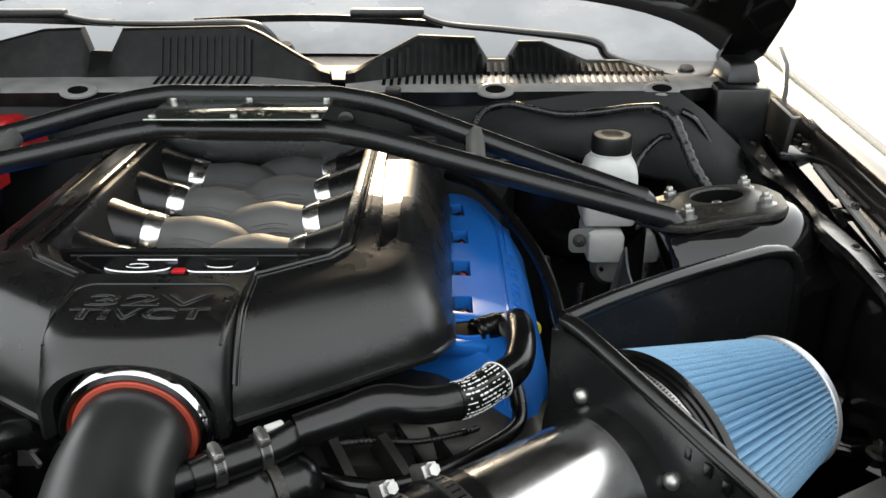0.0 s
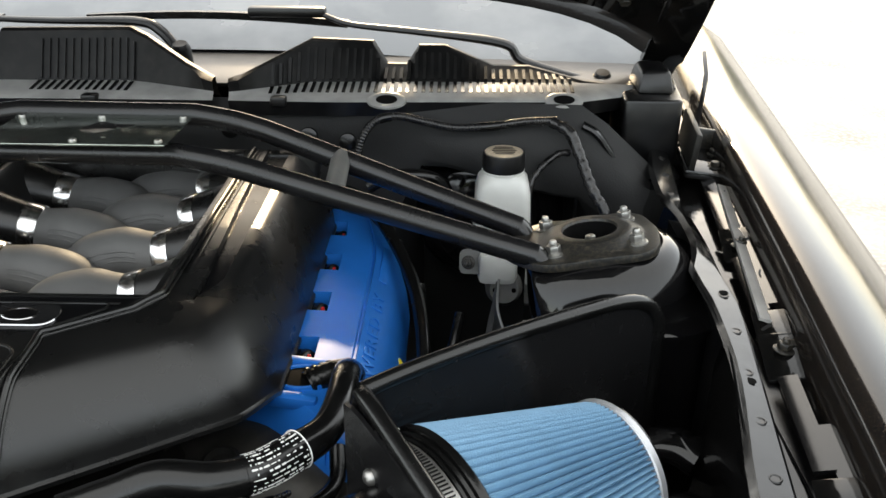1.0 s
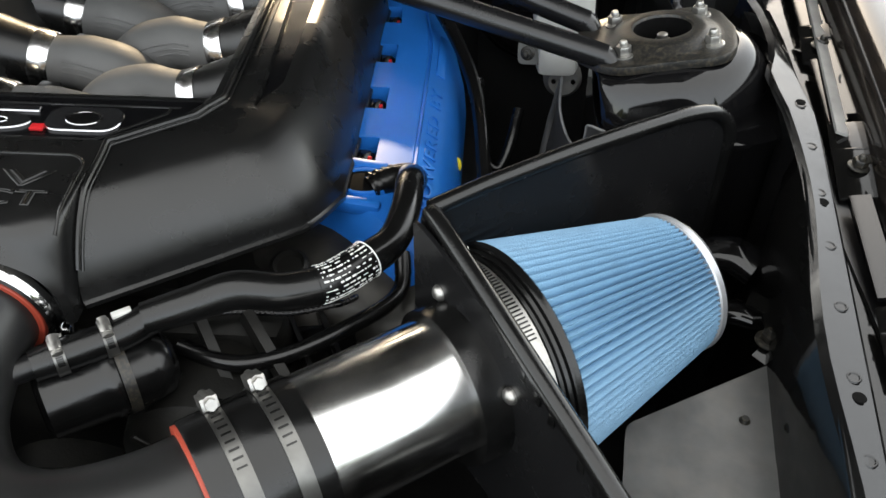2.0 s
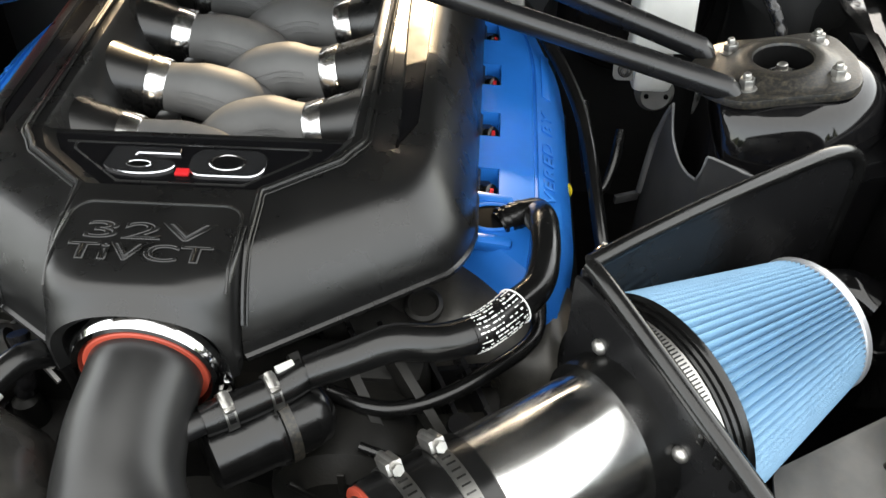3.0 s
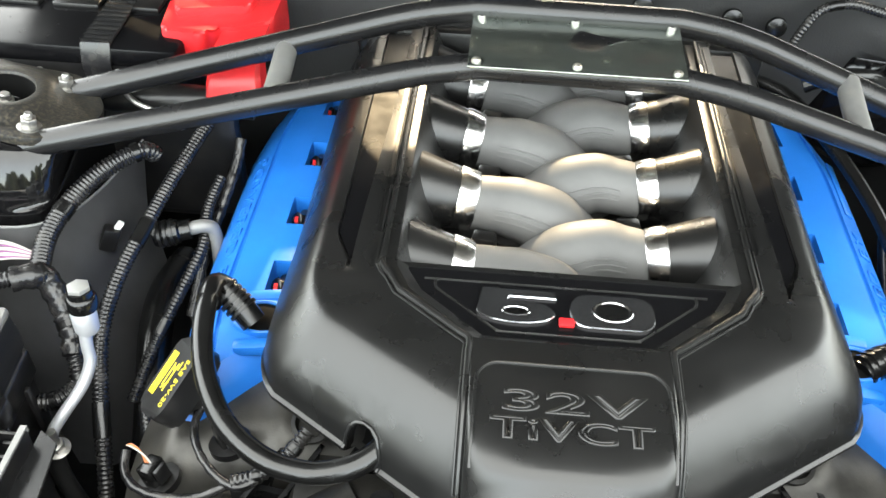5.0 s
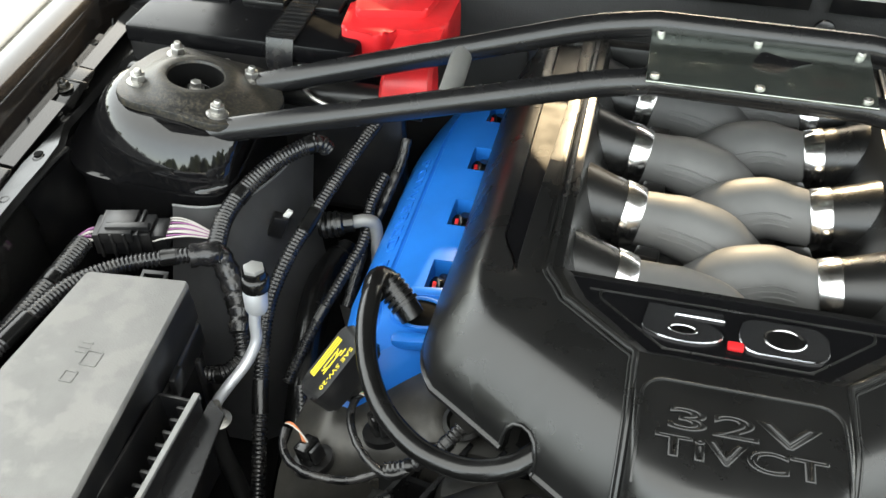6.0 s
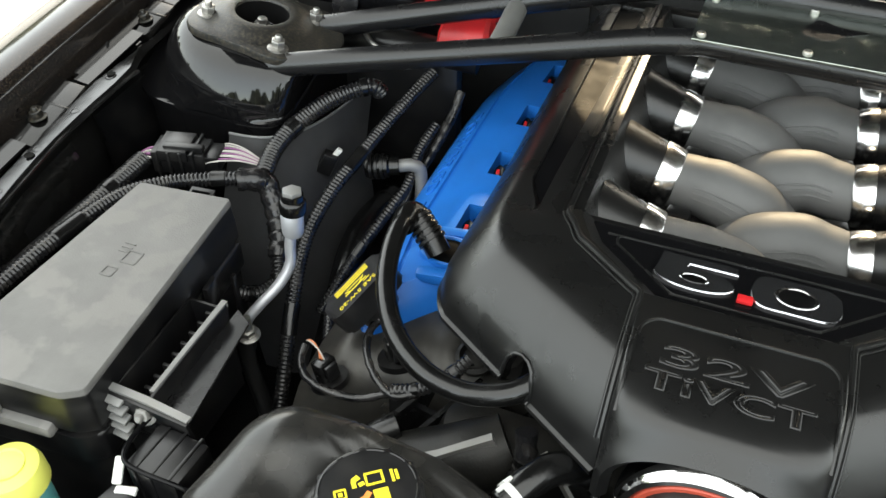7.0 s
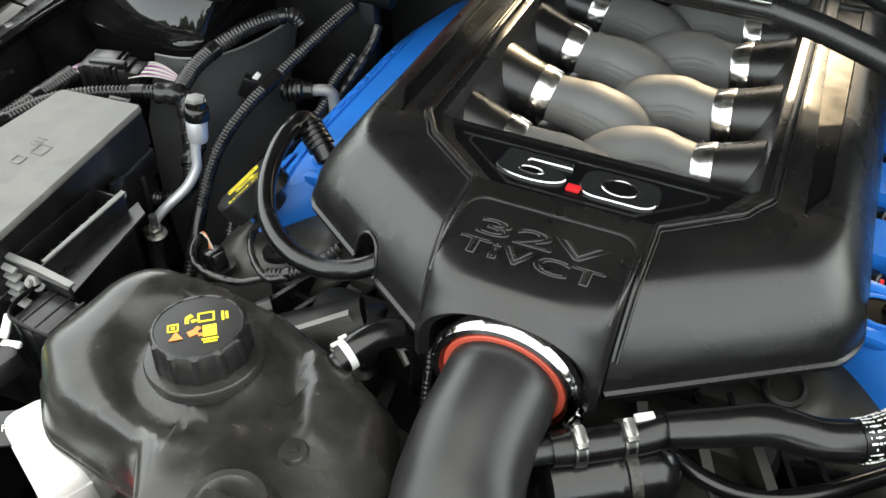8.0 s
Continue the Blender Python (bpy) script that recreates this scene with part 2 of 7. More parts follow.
def slab(poly, z0, z1, m=None, bevel=0.0, bm=None):
    """A plate with the outline poly (x, y) between two heights."""
    bm = bm or bmesh.new()
    m = m or Matrix()
    a = [bm.verts.new(m @ Vector((x, y, z0))) for x, y in poly]
    b = [bm.verts.new(m @ Vector((x, y, z1))) for x, y in poly]
    n = len(poly)
    fs = [bm.faces.new(a), bm.faces.new(b)] + [bm.faces.new((a[i], a[(i + 1) % n], b[(i + 1) % n], b[i])) for i in range(n)]
    if bevel:
        bmesh.ops.bevel(bm, geom=list(fs[1].edges) + list(fs[0].edges), offset=bevel, segments=2, affect="EDGES", profile=0.5)
    return bm


def rounded(poly, r, n=5):
    """The polygon with its corners rounded; r one radius or one for each corner."""
    out, k = [], len(poly)
    for i in range(k):
        p, a, b = Vector(poly[i]), Vector(poly[i - 1]), Vector(poly[(i + 1) % k])
        ri = r[i] if isinstance(r, (list, tuple)) else r
        if ri <= 0:
            out.append(tuple(p))
            continue
        d = min(ri, (a - p).length * 0.49, (b - p).length * 0.49)
        s, e = p + (a - p).normalized() * d, p + (b - p).normalized() * d
        out += [tuple((1 - t) ** 2 * s + 2 * t * (1 - t) * p + t * t * e) for t in [j / n for j in range(n + 1)]]
    return out


def strip(pts, w, h, bm=None, up=(0, 0, 1)):
    """A flat bar of width w and height h along the points."""
    bm = bm or bmesh.new()
    line = [Vector(p) for p in pts]
    loops = []
    for i, p in enumerate(line):
        t = (line[min(i + 1, len(line) - 1)] - line[max(i - 1, 0)]).normalized()
        s = t.cross(Vector(up)).normalized()
        u = s.cross(t).normalized()
        loops.append([p + s * (w / 2) + u * (h / 2), p - s * (w / 2) + u * (h / 2), p - s * (w / 2) - u * (h / 2), p + s * (w / 2) - u * (h / 2)])
    loft(bm, loops)
    return bm


def axis_pose(at, way):
    """A pose at a point whose z axis looks along way."""
    return Matrix.Translation(at) @ Vector(way).to_track_quat("Z", "Y").to_matrix().to_4x4()


def level_pose(at, up):
    """A pose at a point whose z axis looks along up and whose x axis stays over the world's."""
    z = Vector(up).normalized()
    x = (Vector((1, 0, 0)) - z * z.x).normalized()
    return Matrix.Translation(at) @ Matrix((x, z.cross(x), z)).transposed().to_4x4()


def letters(name, text, size, depth, m, mat, parent, bevel=0.0, space=1.0, width=1.0, label="", fill="BOTH"):
    """Raised letters in the built-in font, as a mesh."""
    cu = bpy.data.curves.new(name, "FONT")
    cu.body, cu.size, cu.extrude, cu.bevel_depth, cu.space_character = text, size, depth, bevel, space
    cu.align_x, cu.align_y, cu.resolution_u, cu.fill_mode = "CENTER", "CENTER", 6, fill
    tmp = bpy.data.objects.new("tmp", cu)
    me = bpy.data.meshes.new_from_object(tmp)
    bpy.data.objects.remove(tmp)
    me.transform(m @ Matrix.Diagonal((width, 1, 1, 1)))
    me.materials.clear()
    me.materials.append(mat)
    ob = new(name, me)
    ob.parent = parent
    if label:
        ob["label"] = label
    return ob


def bolt(at, way, r=0.009, h=0.012, parent=None, mat=ZINC, stud=True, name="bolt"):
    """A flanged hex nut on its washer, with the end of its stud."""
    m = axis_pose(at, way)
    bm = turned([(0, 0), (r * 1.45, 0), (r * 1.45, r * 0.16), (r * 1.1, r * 0.3), (0, r * 0.3)], m, 20)
    hexa = [(r * math.cos(math.tau * k / 6), r * math.sin(math.tau * k / 6)) for k in range(6)]
    slab(hexa, r * 0.3, h, m, r * 0.12, bm)
    if stud:
        turned([(0, h), (r * 0.52, h), (r * 0.52, h * 1.35), (r * 0.4, h * 1.5), (0, h * 1.5)], m, 12, bm)
    return part(name, bm, mat, parent)


def clamp_band(at, way, r, w, parent, screw=(0, 0, 1), name="hose_clamp", mat=None):
    """A worm drive clamp: slotted band and screw housing."""
    m = axis_pose(at, way)
    band = part(name, turned([(r, -w / 2), (r + 0.0012, -w / 2), (r + 0.0012, w / 2), (r, w / 2)], m, 36), mat or BAND, parent, "slotted steel band")
    a = Vector(way).normalized()
    out = Vector(screw) - a * Vector(screw).dot(a)
    out.normalize()
    side = a.cross(out)
    k = 1.0 if r > 0.03 else 0.55
    c = Vector(at) + out * (r + 0.005 * k)
    mm = Matrix.Translation(c) @ Matrix((side, a, out)).transposed().to_4x4() @ Matrix.Diagonal((k, 1, k, 1))
    bm = block((0.020, w * 1.05, 0.009), mm, 0.001)
    turned([(0, 0.010), (0.0042, 0.010), (0.0042, 0.016), (0, 0.016)], mm @ pose(0, 0, 0, 0, 90, 0), 6, bm)
    turned([(0, -0.013), (0.0034, -0.013), (0.0034, 0.011), (0, 0.011)], mm @ pose(0, 0, 0.002, 0, 90, 0), 12, bm)
    part("clamp_screw", bm, ZINC, band)
    count, step = (9, 0.11) if r < 0.06 else (26, 0.036)
    for k in range(count):
        ang = 0.22 + k * step
        v = out * math.cos(ang) + side * math.sin(ang)
        s2 = a.cross(v)
        part("slot", block((0.0012, w * 0.6, 0.0008), Matrix.Translation(Vector(at) + v * (r + 0.0014)) @ Matrix((s2, a, v)).transposed().to_4x4(), 0), RUBBER, band)
    return band

# ---- ground and car body ----
AX = -0.222          # the engine's middle line


def build_ground():
    bm = bmesh.new()
    rings = [0.0, 3, 8, 25, 90, 400, 1500]
    loops = [[(r * math.cos(math.tau * k / 48), r * math.sin(math.tau * k / 48), 0) for k in range(48)] for r in rings[1:]]
    loft(bm, loops, caps=False)
    bm.verts.ensure_lookup_table()
    bm.faces.new(bm.verts[:48])
    tagged(part("ground", bm, ASPHALT), "pale sunlit concrete driveway", "ground", kind="structure")


build_ground()


def build_trees():
    """A far row of trees round the place, with an uneven top."""
    bm = bmesh.new()
    random.seed(3)
    n = 220
    lo, mid, hi = [], [], []
    for k in range(n):
        a = math.tau * k / n
        r = 34 + 5 * math.sin(k * 0.9)
        h = 3.4 + 1.2 * math.sin(k * 0.37) + 0.8 * math.sin(k * 1.3) + random.uniform(-0.7, 0.7)
        # Unseen trees raised at the front right to darken the cover's reflections.
        h *= 1 + 0.3 * max(0.0, math.cos(a - radians(200))) ** 2 + 1.8 * max(0.0, math.cos(a - radians(318))) ** 3
        # Lowered at the rear right so the fender mirrors open sky.
        h *= 1 - 0.6 * max(0.0, math.cos(a - radians(40)))
        lo.append((r * math.cos(a), r * math.sin(a), -0.1))
        mid.append(((r - 1.5) * math.cos(a), (r - 1.5) * math.sin(a), h * 0.55 + random.uniform(-0.5, 0.5)))
        hi.append((r * math.cos(a), r * math.sin(a), h))
    loft(bm, [lo, mid, hi, [(x * 1.06, y * 1.06, -0.1) for x, y, z in lo]], caps=False)
    tagged(part("backdrop", bm, TREES), "dark row of distant trees round the driveway", "trees", kind="structure")


build_trees()
car = thing("parked_car", "black car with its hood open over the engine bay", "car")


def mirrored(x, side):
    """x on the +x side of the car, or its mirror image."""
    return x if side > 0 else 2 * AX - x - 0.008


def fender_edge(y):
    """The inner edge of the fender's top, on the +x side: x and height."""
    return 0.388 + 0.102 * y, 0.975 + 0.02 * min(1.0, max(0.0, y + 0.2))


def smooth(t):
    t = max(0.0, min(1.0, t))
    return t * t * (3 - 2 * t)


def flange_x(y):
    """The reference line of the welded flange, on the +x side."""
    return 0.343 + 0.136 * min(y, 0.78) - 0.02 * max(0.0, min(y, 0.98) - 0.78) + 0.12 * max(0.0, y - 0.98)


def build_fender(side):
    """The outer fender: folded inner lip, rounded crown and the flank down to the wheel arch."""
    sec = ((-0.022, -0.050), (-0.020, -0.012), (-0.014, -0.004), (-0.004, 0.0), (0.008, 0.001), (0.028, -0.006), (0.060, -0.022), (0.095, -0.052), (0.125, -0.10), (0.15, -0.18), (0.17, -0.34), (0.17, -0.60))
    loops = []
    for i in range(40):
        y = -0.35 + 2.35 * i / 39
        ex, ez = fender_edge(y)
        loops.append([(mirrored(ex + 0.012 + dx * (1 + 0.15 * y if dx > 0.02 else 1), side), y, ez + dz) for dx, dz in sec])
    bm = bmesh.new()
    loft(bm, loops, close=False, caps=False)
    part("fender", bm, FENDER, car, "glossy black dusty fender", 60)


def build_apron(side):
    """The inner fender wall: upper flange with spot welds and bolts, gutter, and the wall down into the bay."""
    bm = bmesh.new()
    loops = []
    for i in range(56):
        y = -0.2 + 1.75 * i / 55
        ex, ez = fender_edge(y)
        wob = 0.004 * math.sin(y * 21)
        flat = 0.006 * math.sin(y * 9 + 1)
        low = 0.0 if side > 0 else 0.002
        fx = flange_x(y)
        thin = (0.013 if side > 0 else 0.019) * smooth((y - (0.85 if side > 0 else 0.80)) / 0.05) * (1 - smooth((y - 0.98) / 0.06))
        room = 0.045 * smooth((y - 0.74) / 0.05) * (1 - smooth((y - 1.0) / 0.05))
        sec = [(ex - 0.004, ez - 0.030), (ex - 0.006, ez - 0.046), (ex - 0.014 + flat * 0.5, ez - 0.049), (ex - 0.020 + flat * 0.5, ez - 0.058), (fx - 0.024, ez - 0.060 + wob * 0.5),
               (fx - 0.028, ez - 0.038), (fx - 0.031, ez - 0.0345), (fx - 0.051 + wob + thin, ez - 0.0300 - low), (fx - 0.056 + wob + thin, ez - 0.035 - low), (fx - 0.050 + wob + room * 0.7, ez - 0.048 - low), (fx - 0.059 + wob + room, ez - 0.08), (fx - 0.060 + room, ez - 0.16), (fx - 0.060, ez - 0.34), (fx - 0.10, ez - 0.46)]
        loops.append([(mirrored(x, side), y, z) for x, z in sec])
    loft(bm, [lp[:6] for lp in loops], close=False, caps=False)
    loft(bm, [lp[8:] for lp in loops], close=False, caps=False)
    ap = part("inner_fender", bm, APRON, car, "glossy black stamped inner fender wall", 30)
    bm = bmesh.new()
    loft(bm, [lp[5:9] for lp in loops], close=False, caps=False)
    part("weld_flange", bm, RAIL, ap, "satin black welded flange", 30)
    # Holes drawn as flat discs, with their shade as a black colour.
    for y in (0.47, 0.66, 0.80):
        ex, ez = fender_edge(y)
        part("flange_hole", turned([(0, 0.0005), (0.0042, 0.0005), (0.0046, 0.0)], pose(mirrored(flange_x(y) - 0.040, side), y, ez - 0.0318), 14), DARK, ap)
        part("gutter_hole", turned([(0, 0.0006), (0.0052, 0.0006), (0.0056, 0.0)], pose(mirrored(ex - 0.012, side), y - 0.05, ez - 0.0482), 14), DARK, ap)
    for k in range(15):
        y = 0.30 + 0.062 * k
        if 0.84 < y < 1.0:
            continue
        ex, ez = fender_edge(y)
        x = mirrored(flange_x(y) - 0.041, side)
        part("spot_weld", turned([(0, 0.0002), (0.0030, 0.0002), (0.0036, 0.0009), (0.0044, 0.0009), (0.0050, 0)], pose(x, y, ez - 0.0322 - (0.001 if side < 0 else 0)), 14), RAIL, ap)
    for y in (0.42, 0.732, 1.02):
        ex, ez = fender_edge(y)
        x = mirrored(ex - 0.012, side)
        bolt((x, y, ez - 0.0485), (0, 0, 1), 0.0062, 0.008, ap, STEEL, False)
    # pressed brace between flange and fender
    for k in range(4):
        y0 = 0.36 + 0.24 * k
        bm = bmesh.new()
        e0, z0 = fender_edge(y0)
        e1, z1 = fender_edge(y0 + 0.14)
        for dx in (0.0, 0.008):
            sweep([(mirrored(e0 - 0.022 + dx, side), y0, z0 - 0.056), (mirrored(e0 + 0.007 - 0.021 + dx, side), y0 + 0.05, z0 - 0.053), (mirrored(e1 - 0.022 + dx, side), y0 + 0.14, z1 - 0.056)], 0.0026, 8, 6, bm)
        part("pressed_rib", bm, APRON, ap)
    # bolted plates and a bright pressed strip in the gutter
    for y0, y1, dx in ((0.690, 0.782, -0.022), (0.905, 0.965, -0.022), (0.50, 0.56, -0.022)):
        e0, z0 = fender_edge((y0 + y1) / 2)
        pl = part("bolt_plate", block((0.032, y1 - y0, 0.004), pose(mirrored(e0 + dx, side), (y0 + y1) / 2, z0 - 0.046, 9, -13 * side, -8 * side), 0.0012), APRON, ap, "glossy black bolted plate")
        part("plate_step", block((0.031, 0.003, 0.006), pose(mirrored(e0 + dx, side), y0 + (y1 - y0) * 0.62, z0 - 0.045, 9, -13 * side, -8 * side), 0.001), APRON, pl)
        bolt((mirrored(e0 + dx, side), y0 + (y1 - y0) * 0.36, z0 - 0.044), (0.1 * side, 0, 1), 0.0064, 0.008, pl, STEEL)
    for y0, y1 in ((0.79, 0.90), (0.57, 0.685), (0.97, 1.12)):
        e0, z0 = fender_edge(y0)
        e1, z1 = fender_edge(y1)
        part("gutter_strip", strip([(mirrored(e0 - 0.026, side), y0, z0 - 0.045), (mirrored(e1 - 0.026, side), y1, z1 - 0.045)], 0.016, 0.004, None, (-0.25 * side, -0.2, 1)), DOME, ap, "glossy pressed strip")
        part("gutter_line", sweep([(mirrored(e0 - 0.006, side), y0, z0 - 0.040), (mirrored(e1 - 0.006, side), y1, z1 - 0.040)], 0.0022, 8, 4), APRON, ap)
    part("flange_edge", sweep([(mirrored(flange_x(y) - 0.053 + 0.004 * math.sin(y * 21), side), y, fender_edge(y)[1] - (0.034 if side > 0 else 0.036)) for y in (0.1, 0.3, 0.45, 0.6, 0.7, 0.76, 0.82)], 0.0018, 8, 6), RAIL, ap)
    for dx, dz, r in ((-0.001, -0.036, 0.0016), (-0.017, -0.0495, 0.0014), (-0.0275, -0.0575, 0.0018)):
        part("pressed_line", sweep([(mirrored(fender_edge(y)[0] + dx + 0.0015 * math.sin(y * 17), side), y, fender_edge(y)[1] + dz) for y in [0.25 + 0.1 * k for k in range(11)]], r, 8, 4), DOME, ap)
    for y0, y1, w in ((0.80, 1.04, 0.011), (0.42, 0.62, 0.013)):
        run = [(mirrored(fender_edge(y)[0] - 0.0125, side), y, fender_edge(y)[1] - 0.0435) for y in [y0 + (y1 - y0) * k / 8 for k in range(9)]]
        part("gutter_strip", strip(run, w, 0.004, None, (-0.25 * side, -0.2, 1)), DOME, ap, "glossy pressed strip")
    if side > 0:
        # Sun glint along the gutter, put into the colour of an added strip.
        part("sealed_seam", strip([(mirrored(0.437 + 0.147 * (y - 0.763), side), y, 0.9555) for y in (0.763, 0.82, 0.88, 0.94, 1.0, 1.06, 1.09)], 0.011, 0.003, None, (0.25 * side, 0, 1)), LEDGE, ap, "pale gutter strip with a sun glint put into its colour")
    # edge clips standing on the gutter wall
    for y in (0.86, 0.97, 1.07):
        ex, ez = fender_edge(y)
        bm = slab([(-0.006, 0), (0.006, 0), (0, 0.011)], -0.0008, 0.0008, pose(mirrored(ex - 0.014, side), y, ez - 0.048, 90, 0, 78 * side))
        part("edge_clip", bm, APRON, ap)


TOWER = {1: Vector((0.2975, 0.895, 0.972)), -1: Vector((-0.7435, 0.908, 0.991))}


def build_tower(side):
    """The strut tower: a domed pressing that flares into a sloping ledge with a straight front edge."""
    c = TOWER[side]
    m = level_pose(c, (-0.16 * side, 0.08, 1))
    ledge = 0.910 if side > 0 else 0.927

    def foot(a, z, grow=1.0):
        """The outline of the ledge: cut flat towards the engine, wide towards the fender."""
        cx, sy = side * math.cos(a), math.sin(a)
        ex = 0.126 if cx > 0 else 0.064
        ey = 0.098 if sy > 0 else 0.090
        y = c.y + ey * grow * math.copysign(abs(sy) ** 0.42, sy)
        return Vector((c.x + side * ex * grow * math.copysign(abs(cx) ** 0.42, cx), y, z + 0.30 * max(0.0, min(0.09, y - c.y + 0.09))))
    prof = ((0.030, -0.012), (0.034, -0.006), (0.070, -0.006), (0.0795, -0.009), (0.0868, -0.0145), (0.0922, -0.0225), (0.0967, -0.032), (0.1008, -0.042), (0.1035, -0.051))
    # the hollow curve from the wall into the ledge: share of the way out, share of the way down
    flare = ((0.015, 0.22), (0.045, 0.42), (0.10, 0.59), (0.19, 0.73), (0.32, 0.85), (0.50, 0.94), (0.72, 0.985), (0.90, 1.0))
    bm = bmesh.new()
    loops = []

    def wall(r, h, a):
        lx = side * max(side * r * math.cos(a), -0.066 if h < -0.012 else -0.085)
        return m @ Vector((lx, r * math.sin(a) * (0.86 if math.sin(a) < 0 else 0.96), h))
    turns = [math.tau * k / 96 for k in range(96)]
    for r, h in prof:
        loops.append([wall(r, h, a) for a in turns])
    for w, wz in flare:
        lp = []
        for a in turns:
            p, q = wall(*prof[-1], a), foot(a, ledge)
            lp.append((p.x + (q.x - p.x) * w, p.y + (q.y - p.y) * w, p.z + (q.z - p.z) * wz))
        loops.append(lp)
    for z, g in ((ledge, 1.0), (ledge - 0.003, 1.004), (ledge - 0.006, 1.0), (ledge - 0.008, 0.955), (0.68, 0.94)):
        loops.append([foot(a, z, g) for a in turns])
    loft(bm, loops, caps=False)
    part("strut_tower", bm, DOME, car, "glossy black strut tower", 40)
    return m


TOWER_POSE = {s: build_tower(s) for s in (1, -1)}
for s in (1, -1):
    build_fender(s)
    build_apron(s)


def build_shell():
    """Firewall, bay floor, front panel and sub-panels which close the bay."""
    bm = bmesh.new()
    loops = []
    for i in range(41):
        x = -0.90 + 1.352 * i / 40
        dip = 0.016 * math.sin((x + 0.2) * 9) + 0.01 * math.sin(x * 23)
        w = max(0.0, 1 - abs((x - AX) / 0.30)) * 0.05
        deep = smooth((x - 0.06) / 0.06) * (1 - smooth((x - 0.33) / 0.05))
        low = 0.945 + 0.02 * math.sin(x * 14)
        fall = 0.9 * max(0.0, x - 0.325)
        loops.append([(x, 1.168 - 0.02 * (abs(x - AX) / 0.6) ** 2 + d + w * k + deep * back, z * (1 - deep) + deep * zd) for z, d, k, back, zd in ((1.034 - fall, 0.012, 0, 0, 1.034 - fall), (1.018 - fall, 0.0, 0, 0, 1.018 - fall), (0.98 - fall * 0.6, -0.012 + dip, 0.3, 0, 0.985 - fall * 0.6), (0.93, -0.022 + dip, 0.6, 0.004, low), (0.86, -0.03 + dip * 0.5, 1, 0.016, low - 0.008), (0.75, -0.04, 1, 0.12, low - 0.012), (0.5, -0.06, 1, 0.16, 0.5))])
    loft(bm, loops, close=False, caps=False)
    fw = part("firewall", bm, FELT, car, "dark grey moulded firewall insulation", 60)
    for x, z in ((-0.03, 0.992), (0.02, 0.985), (-0.62, 0.99), (-0.13, 1.0), (0.30, 0.965)):
        part("push_clip", turned([(0, 0.006), (0.006, 0.006), (0.011, 0.004), (0.012, 0.0), (0, 0)], axis_pose((x, 1.152, z), (0, -1, 0.15)), 20), RUBBER, fw)
    for s in (1, -1):
        x0, x1 = sorted((mirrored(0.325, s), mirrored(0.53, s)))
        part("corner_panel", block((x1 - x0, 0.02, 0.62), pose((x0 + x1) / 2, 1.225, 0.655), 0.004), PLASTIC, car, "black corner panel")
    part("firewall_edge", sweep([(0.318, 1.150, 1.012), (0.338, 1.148, 1.000), (0.365, 1.145, 0.965), (0.392, 1.143, 0.942), (0.43, 1.142, 0.935)], 0.009, 10, 6, None, True, 0.6), RUBBER, car, "black edge strip")
    bm = block((1.34, 2.0, 0.02), pose(AX, 0.62, 0.44), 0)
    part("under_tray", bm, PLASTIC, car)
    bm = block((1.30, 0.03, 0.36), pose(AX, 0.20, 0.64), 0.004)
    part("radiator_panel", bm, PLASTIC, car)
    bm = block((1.5, 0.16, 0.5), pose(AX, -0.33, 0.5), 0.05)
    part("bumper", bm, PAINT, car, "glossy black front bumper")
    for s in (1, -1):
        x = mirrored(0.42, s)
        part("side_panel", block((0.02, 1.7, 0.55), pose(x, 0.45, 0.66), 0), PLASTIC, car)
        part("wheel", turned([(0, -0.12), (0.2, -0.12), (0.31, -0.115), (0.33, -0.09), (0.33, 0.09), (0.31, 0.115), (0.2, 0.12), (0, 0.12)], pose(mirrored(0.52, s), 0.75, 0.33, 0, 90, 0), 40), RUBBER, car)
    # cabin behind, closing the view towards the roof
    bm = bmesh.new()
    loops = []
    for y, z, w in ((1.31, 1.035, 0.70), (1.62, 1.185, 0.68), (1.95, 1.315, 0.63), (2.15, 1.375, 0.60)):
        loops.append([(AX + w * u, y - 0.10 * abs(u) ** 2.2 + 0.13, z - 0.028 * abs(u) ** 2.5) for u in [(-1 + 2 * k / 24) for k in range(25)]])
    loft(bm, loops, close=False, caps=False)
    part("windshield", bm, GLASS, car, "windshield with pale sky glare put into its colour", 60)
    bm = bmesh.new()
    loops = []
    for y, zr, wr in ((1.56, 1.02, 0.66), (1.85, 1.17, 0.62), (2.18, 1.345, 0.57), (2.6, 1.40, 0.56), (3.1, 1.38, 0.54), (3.6, 1.22, 0.55), (4.1, 1.04, 0.62), (4.5, 1.0, 0.64), (4.62, 0.92, 0.60)):
        half = [(0.70, 0.30), (0.745, 0.50), (0.75, 0.72), (0.735, 0.92), (min(0.72, wr + 0.08), min(0.98, zr - 0.02)), (wr, zr - 0.035), (wr * 0.85, zr), (wr * 0.4, zr + 0.02)]
        loops.append([(AX + u, y, z) for u, z in half] + [(AX - u, y, z) for u, z in reversed(half)])
    loft(bm, loops)
    part("cabin", bm, PAINT, car, "glossy black cabin and tail", 40)
    # door mirror
    bm = bmesh.new()
    c = Vector((0.675, 1.93, 0.915))
    loops = []
    for k in range(7):
        f = k / 6
        w = math.sin(math.pi * (0.12 + 0.8 * f)) ** 0.6
        loops.append([c + Vector((0.055 * w * math.cos(a), -0.05 + 0.11 * f, 0.045 * w * math.sin(a))) for a in [math.tau * q / 20 for q in range(20)]])
    loft(bm, loops)
    part("door_mirror", bm, PAINT, car, "black door mirror", 50)


build_shell()


